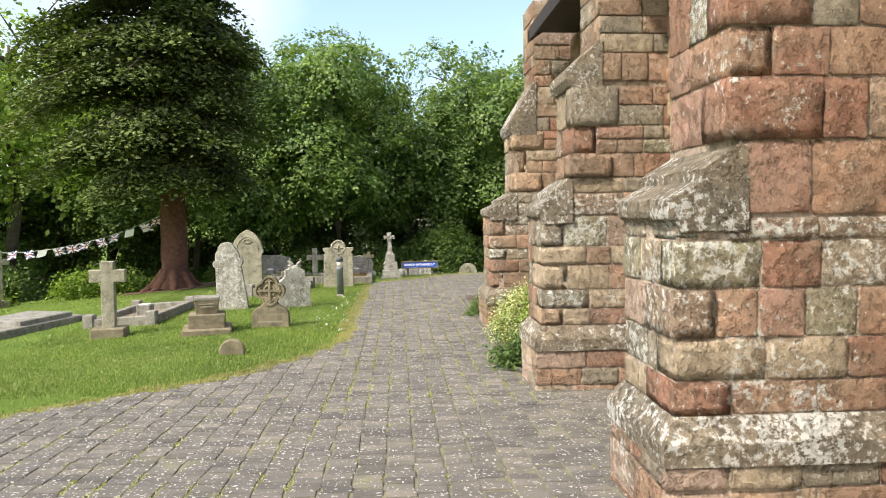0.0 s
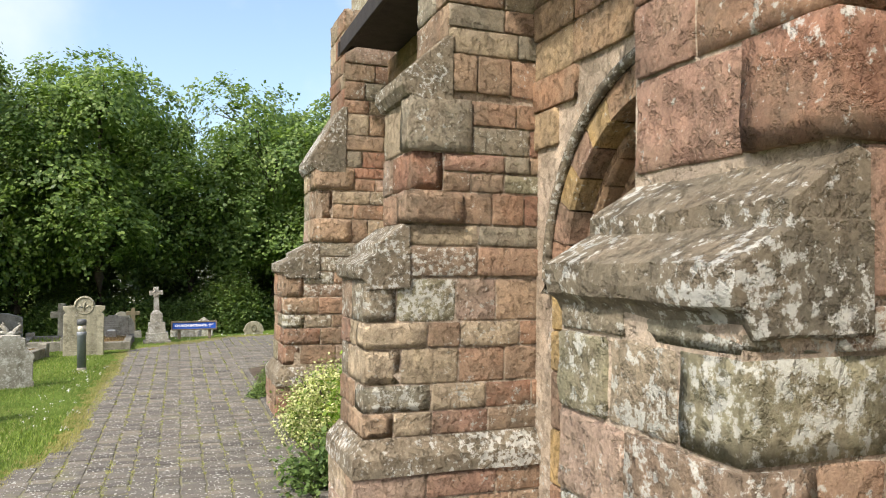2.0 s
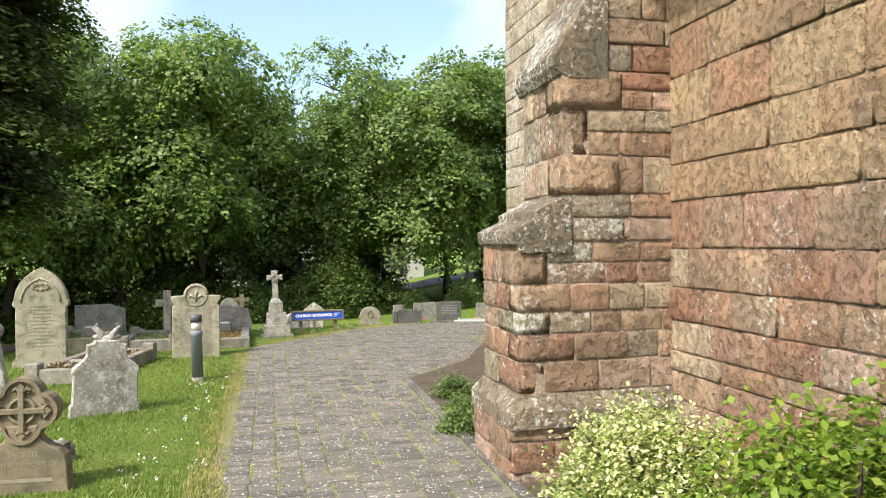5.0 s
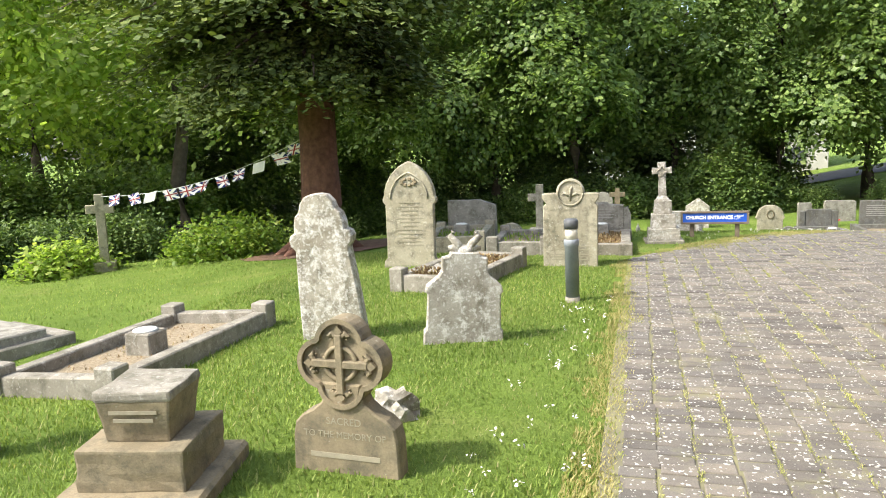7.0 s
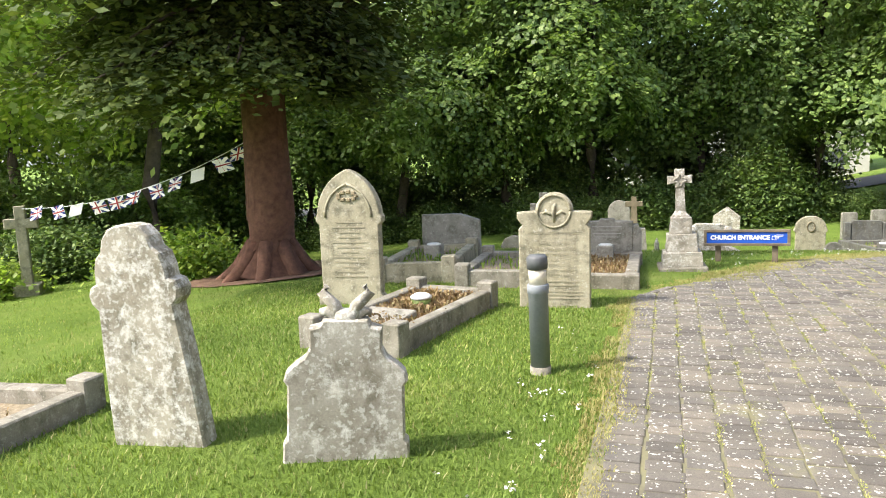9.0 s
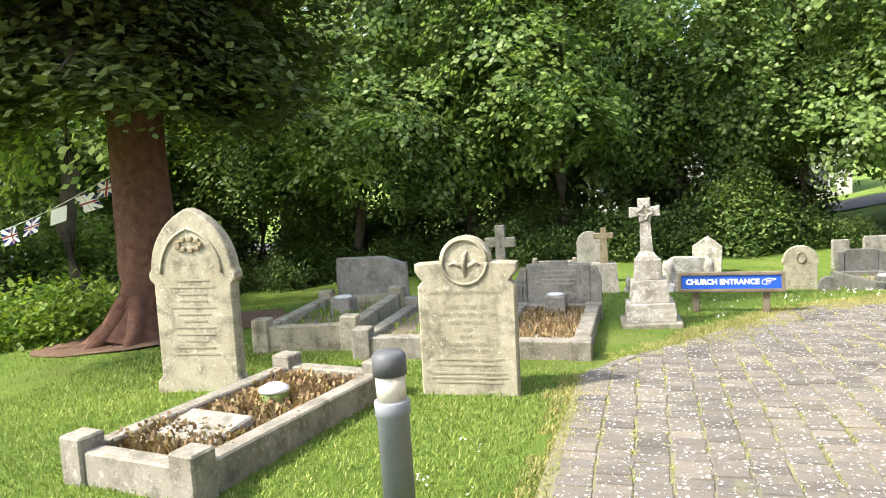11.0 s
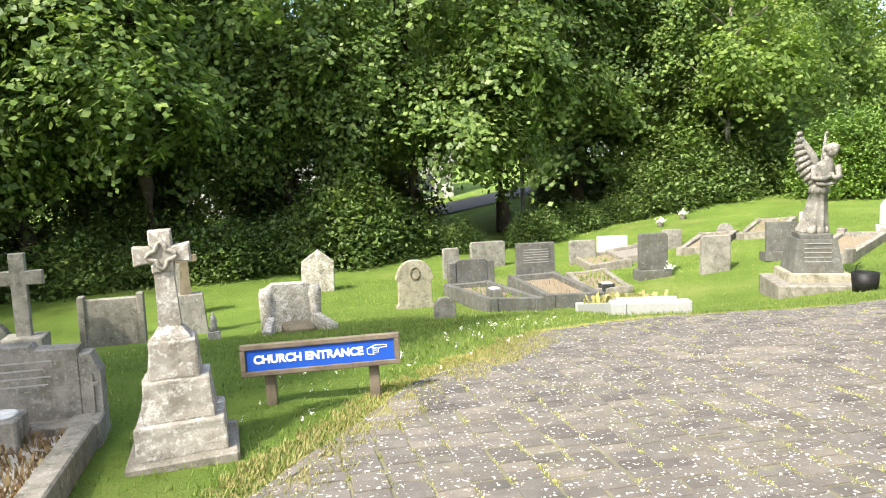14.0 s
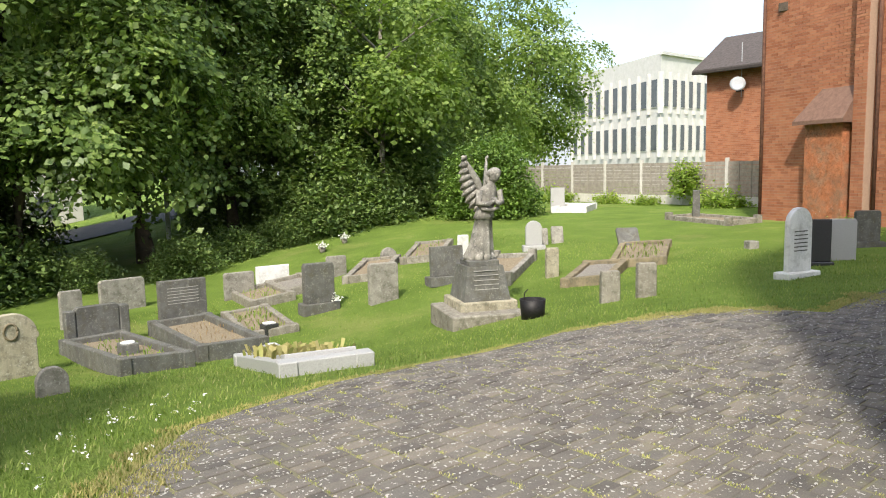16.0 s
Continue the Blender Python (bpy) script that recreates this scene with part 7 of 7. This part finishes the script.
def facade(a, b, bays, zs, wide):
    d = (b - a) / bays
    n = Vector((d.y, -d.x)).normalized()
    if n.dot(Vector((-1, -1))) < 0:
        n = -n
    ang = math.atan2(d.y, d.x)
    for z0, z1 in zs:
        for k in range(bays):
            c = a + d * (k + 0.5) + n * 0.03
            mm = Matrix.Translation((c.x, c.y, (z0 + z1) / 2)) @ Matrix.Rotation(ang, 4, "Z")
            w = part("window", boxed((0, 0, 0), (wide, 0.08, z1 - z0), 0, mm), M_CONCRETE, office)
            part("pane", boxed((0, 0, 0), (wide - 0.12, 0.12, z1 - z0 - 0.1), 0, mm), M_WINDOW, w)
            for s in (-0.5, 0.5) if k == bays - 1 else (-0.5,):
                part("fin", boxed((s * d.length, -0.1 if (mm.to_3x3() @ Vector((0, -1, 0))).xy.dot(n) > 0 else 0.1, 0), (0.16, 0.3, z1 - z0 + 1.0), 0, mm), M_CONCRETE, office)


facade(OC, OR, 9, ((2.6, 4.7), (6.0, 8.2)), 0.85)
facade(OC, OL, 10, ((2.6, 4.7), (6.0, 8.2)), 0.95)
part("parapet", boxed((54.8, 52.45, 10.1), (10.7, 0.3, 0.25)), M_CONCRETE, office)

white_house = thing("distant_house", 2.0, 66.0, gz(2, 60), 0, "white rendered house glimpsed beyond the trees", "house")
part("wall", boxed((0, 0, 2.6), (16, 7, 5.2)), M_CONCRETE, white_house)
part("roof", slab([(-8.4, 5.2), (8.4, 5.2), (6.5, 8.0), (-6.5, 8.0)], -3.8, 3.8), M_TILE, white_house)
for k in range(5):
    for z in (1.4, 3.9):
        part("window", boxed((-6 + 3 * k, -3.52, z), (1.2, 0.1, 1.2)), M_WINDOW, white_house)
road = thing("road", 0, 0, 0, 0, "asphalt lane seen beyond the hedge", "road", kind="structure")
rv_ = []
for k in range(41):
    x = -50 + 2.5 * k
    yc = 55 + 0.12 * x
    rv_ += [(x, yc - 2.6, gz(x, yc) + 0.05), (x, yc + 2.6, gz(x, yc) + 0.05)]
raw("road_surface", rv_, [(2 * k, 2 * k + 2, 2 * k + 3, 2 * k + 1) for k in range(40)], M_ROAD, road)
lp = thing("white_post", 9.4, 47.7, gz(9.4, 47.7), 0, "tall white marker post beyond the hedge", "post")
part("post", lathe([(0.09, 0), (0.09, 2.6), (0.05, 2.7)], 12), M_PLASTIC, lp, "", True)


# ---- grass, paving blocks ----
def blades(n, region, seed, height, mat, name, label, test=None):
    r = np.random.RandomState(seed)
    x0, x1, y0, y1 = region
    pts = []
    while len(pts) < n:
        for x, y in zip(r.uniform(x0, x1, 4000), r.uniform(y0, y1, 4000)):
            if test(x, y):
                pts.append((x, y, gz(x, y) + 0.03 * noise.noise((x * 0.5, y * 0.5, 0)) - 0.005))
                if len(pts) >= n:
                    break
    p = np.array(pts)
    a = r.uniform(0, 6.28, n)
    h = height * r.uniform(0.5, 1.3, n)
    lean = np.stack([np.cos(a), np.sin(a), np.zeros(n)], 1) * (h * r.uniform(0.2, 0.8, n))[:, None]
    w = np.stack([-np.sin(a), np.cos(a), np.zeros(n)], 1) * 0.005
    up = np.array([0, 0, 1.0]) * h[:, None]
    ob = quads(name, np.stack([p - w, p + w, p + up * 0.62 + lean * 0.45 + w * 0.7, p + up + lean], 1), mat)
    return tagged(ob, label, "grass", kind="stuff")


GRASSY = {}


def grassy(x, y):
    key = (round(x * 5), round(y * 5))
    if key not in GRASSY:
        GRASSY[key] = not inside(x, y) and near_edge(x, y) > 0.02 and x < 30 and not (x > -0.1 and y < 20.6) and math.hypot((x + 7.8) / 1.5, (y - 22.7) / 1.25) > 1
    return GRASSY[key]


blades(95000, (-7.0, -1.0, 9.0, 21.5), 1, 0.036, M_BLADE, "lawn_grass", "short mown green grass by the path", grassy)
blades(60000, (-14.0, 1.5, 7.5, 28.0), 2, 0.038, M_BLADE, "lawn_grass", "short mown green grass round the graves", grassy)
blades(70000, (-1.5, 14.0, 21.5, 36.0), 3, 0.04, M_BLADE, "lawn_grass", "short grass on the sloping lawn", grassy)
EDGE = {}


def fringe(x, y):
    key = (round(x * 12), round(y * 12))
    if key not in EDGE:
        EDGE[key] = (near_edge(x, y) < 0.13 + 0.15 * step(y, 20.5, 22.0) + 0.14 * noise.noise((x * 3.1, y * 3.1, 2.0)) and not (x > -0.6 and y < 21)) or (2.0 < x and 20.0 < y < 21.2)
    return EDGE[key]


blades(125000, (-9.0, 10.0, 6.0, 26.0), 4, 0.032, M_DRY, "edge_grass", "dry straw-coloured grass along the path's edge", fringe)
rb = np.random.RandomState(9)
fl = []
for k in range(100):
    x, y = rb.uniform(-2.9, -2.25), rb.uniform(12.5, 19)
    if k > 45:
        t = rb.uniform(0, 1)
        x, y = -1.2 + 3.4 * t + rb.uniform(-0.4, 0.6), 22.2 + 3.2 * t + rb.uniform(-0.1, 1.7)
    if not inside(x, y):
        fl.append((x, y, gz(x, y) + 0.055))
tagged(quads("daisies", leaves(fl, 0.012, 5, 0.022, 12, 0.0), M_PETAL), "white daisies dotted in the lawn", "flowers", kind="stuff")

CELL_X, CELL_Y, HIGH = 0.2, 0.118, 0.012
pv = random.Random(3)
unit = []
for sx, sy, z in ((-1, -1, 0), (1, -1, 0), (1, 1, 0), (-1, 1, 0)):
    unit.append((sx * 0.5, sy * 0.5, 0.0))
unit += [(sx * 0.49, sy * 0.49, 0.75) for sx, sy in ((-1, -1), (1, -1), (1, 1), (-1, 1))] + [(sx * 0.455, sy * 0.448, 1.0) for sx, sy in ((-1, -1), (1, -1), (1, 1), (-1, 1))]
UF = [(8, 9, 10, 11)] + [(a, (a + 1) % 4, 4 + (a + 1) % 4, 4 + a) for a in range(4)] + [(4 + a, 4 + (a + 1) % 4, 8 + (a + 1) % 4, 8 + a) for a in range(4)]
paver_me = bpy.data.meshes.new("paving_block")
paver_me.from_pydata(unit, [], UF)
paver_me.materials.append(M_PAVER)
allv, allf, singles = [], [], 0
cols = int((12 + 9) / CELL_X)
for i in range(cols):
    x = -9 + i * CELL_X
    shift = 0.5 * (i % 2) * CELL_Y
    for j in range(int((25.6 + 4) / CELL_Y)):
        y = -4 + j * CELL_Y + shift
        if not inside(x, y) or near_edge(x, y) < 0.045:
            continue
        px, py = x + pv.uniform(-0.012, 0.012), y + pv.uniform(-0.008, 0.008)
        z = gz(px, py) + 0.009 + pv.uniform(-0.004, 0.003)
        slope = (gz(px, py + 0.1) - gz(px, py - 0.1)) / 0.2
        sx, sy = CELL_X - pv.uniform(0.004, 0.016), CELL_Y - pv.uniform(0.005, 0.013)
        m = Matrix.Translation((px, py, z)) @ Matrix.Rotation(math.atan(slope), 4, "X") @ Matrix.Rotation(pv.uniform(-0.03, 0.03), 4, "Z") @ Matrix.Diagonal((sx, sy, HIGH, 1))
        if singles < 300 and -2.2 < x < -0.2 and 10.0 < y < 14.0:
            link_mesh("paving_block", paver_me, M_PAVER, paving, m=m)
            singles += 1
        else:
            k = len(allv)
            allv += [tuple(m @ Vector(v)) for v in unit]
            allf += [tuple(k + q for q in f) for f in UF]
tagged(raw("paving_blocks", allv, allf, M_PAVER, paving), kind="stuff")

edging = random.Random(8)
for (xa, ya), (xb, yb) in zip(PAVED, PAVED[1:]):
    if (xa > -0.2 and ya < 20.6) or xa < -2.1 or ya < 7:
        continue
    n = max(1, int(math.hypot(xb - xa, yb - ya) / 0.42))
    for k in range(n):
        if math.hypot(xb - xa, yb - ya) < 0.1:
            continue
        a = Vector((xa + (xb - xa) * k / n, ya + (yb - ya) * k / n))
        b = Vector((xa + (xb - xa) * (k + 0.97) / n, ya + (yb - ya) * (k + 0.97) / n))
        part("edging_stone", rail((a.x, a.y, gz(a.x, a.y)), (b.x, b.y, gz(b.x, b.y)), 0.075, 0.015 + edging.uniform(-0.006, 0.008), 0.04, 0.004), M_PAVER, paving)
for k in range(16):
    a, b = (-0.02, 9.5 + k * 0.46), (-0.02, 9.5 + (k + 0.96) * 0.46)
    part("edging_stone", rail((*a, gz(*a)), (*b, gz(*b)), 0.09, 0.05, 0.04, 0.008), M_PAVER, paving)


def on_joint(x):
    return -9 + (round((x + 9) / CELL_X - 0.5) + 0.5) * CELL_X


weedspots = []
for x0, x1, y0, y1, n in ((-2.1, -0.1, 8.0, 21.0, 620), (-0.8, 5.5, 20.8, 25.2, 520), (-5.0, -1.0, 5.2, 9.0, 110), (-3.6, -2.0, 5.4, 6.2, 60)):
    for k in range(n):
        x, y = on_joint(rb.uniform(x0, x1)), rb.uniform(y0, y1)
        run = rb.uniform(0.0, 0.16)
        weedspots += [(x + 0.006 * rb.randn(), y + run * q / 3, gz(x, y) + 0.013) for q in range(-3, 4)]
weedspots = [w for w in weedspots if inside(w[0], w[1])]
tagged(quads("joint_weeds", scatter(42000, weedspots, 0.02, 17, 0.5, 0.013), M_MOSSWEED), "yellow-green moss and weeds in the paving joints", "weeds", kind="stuff")
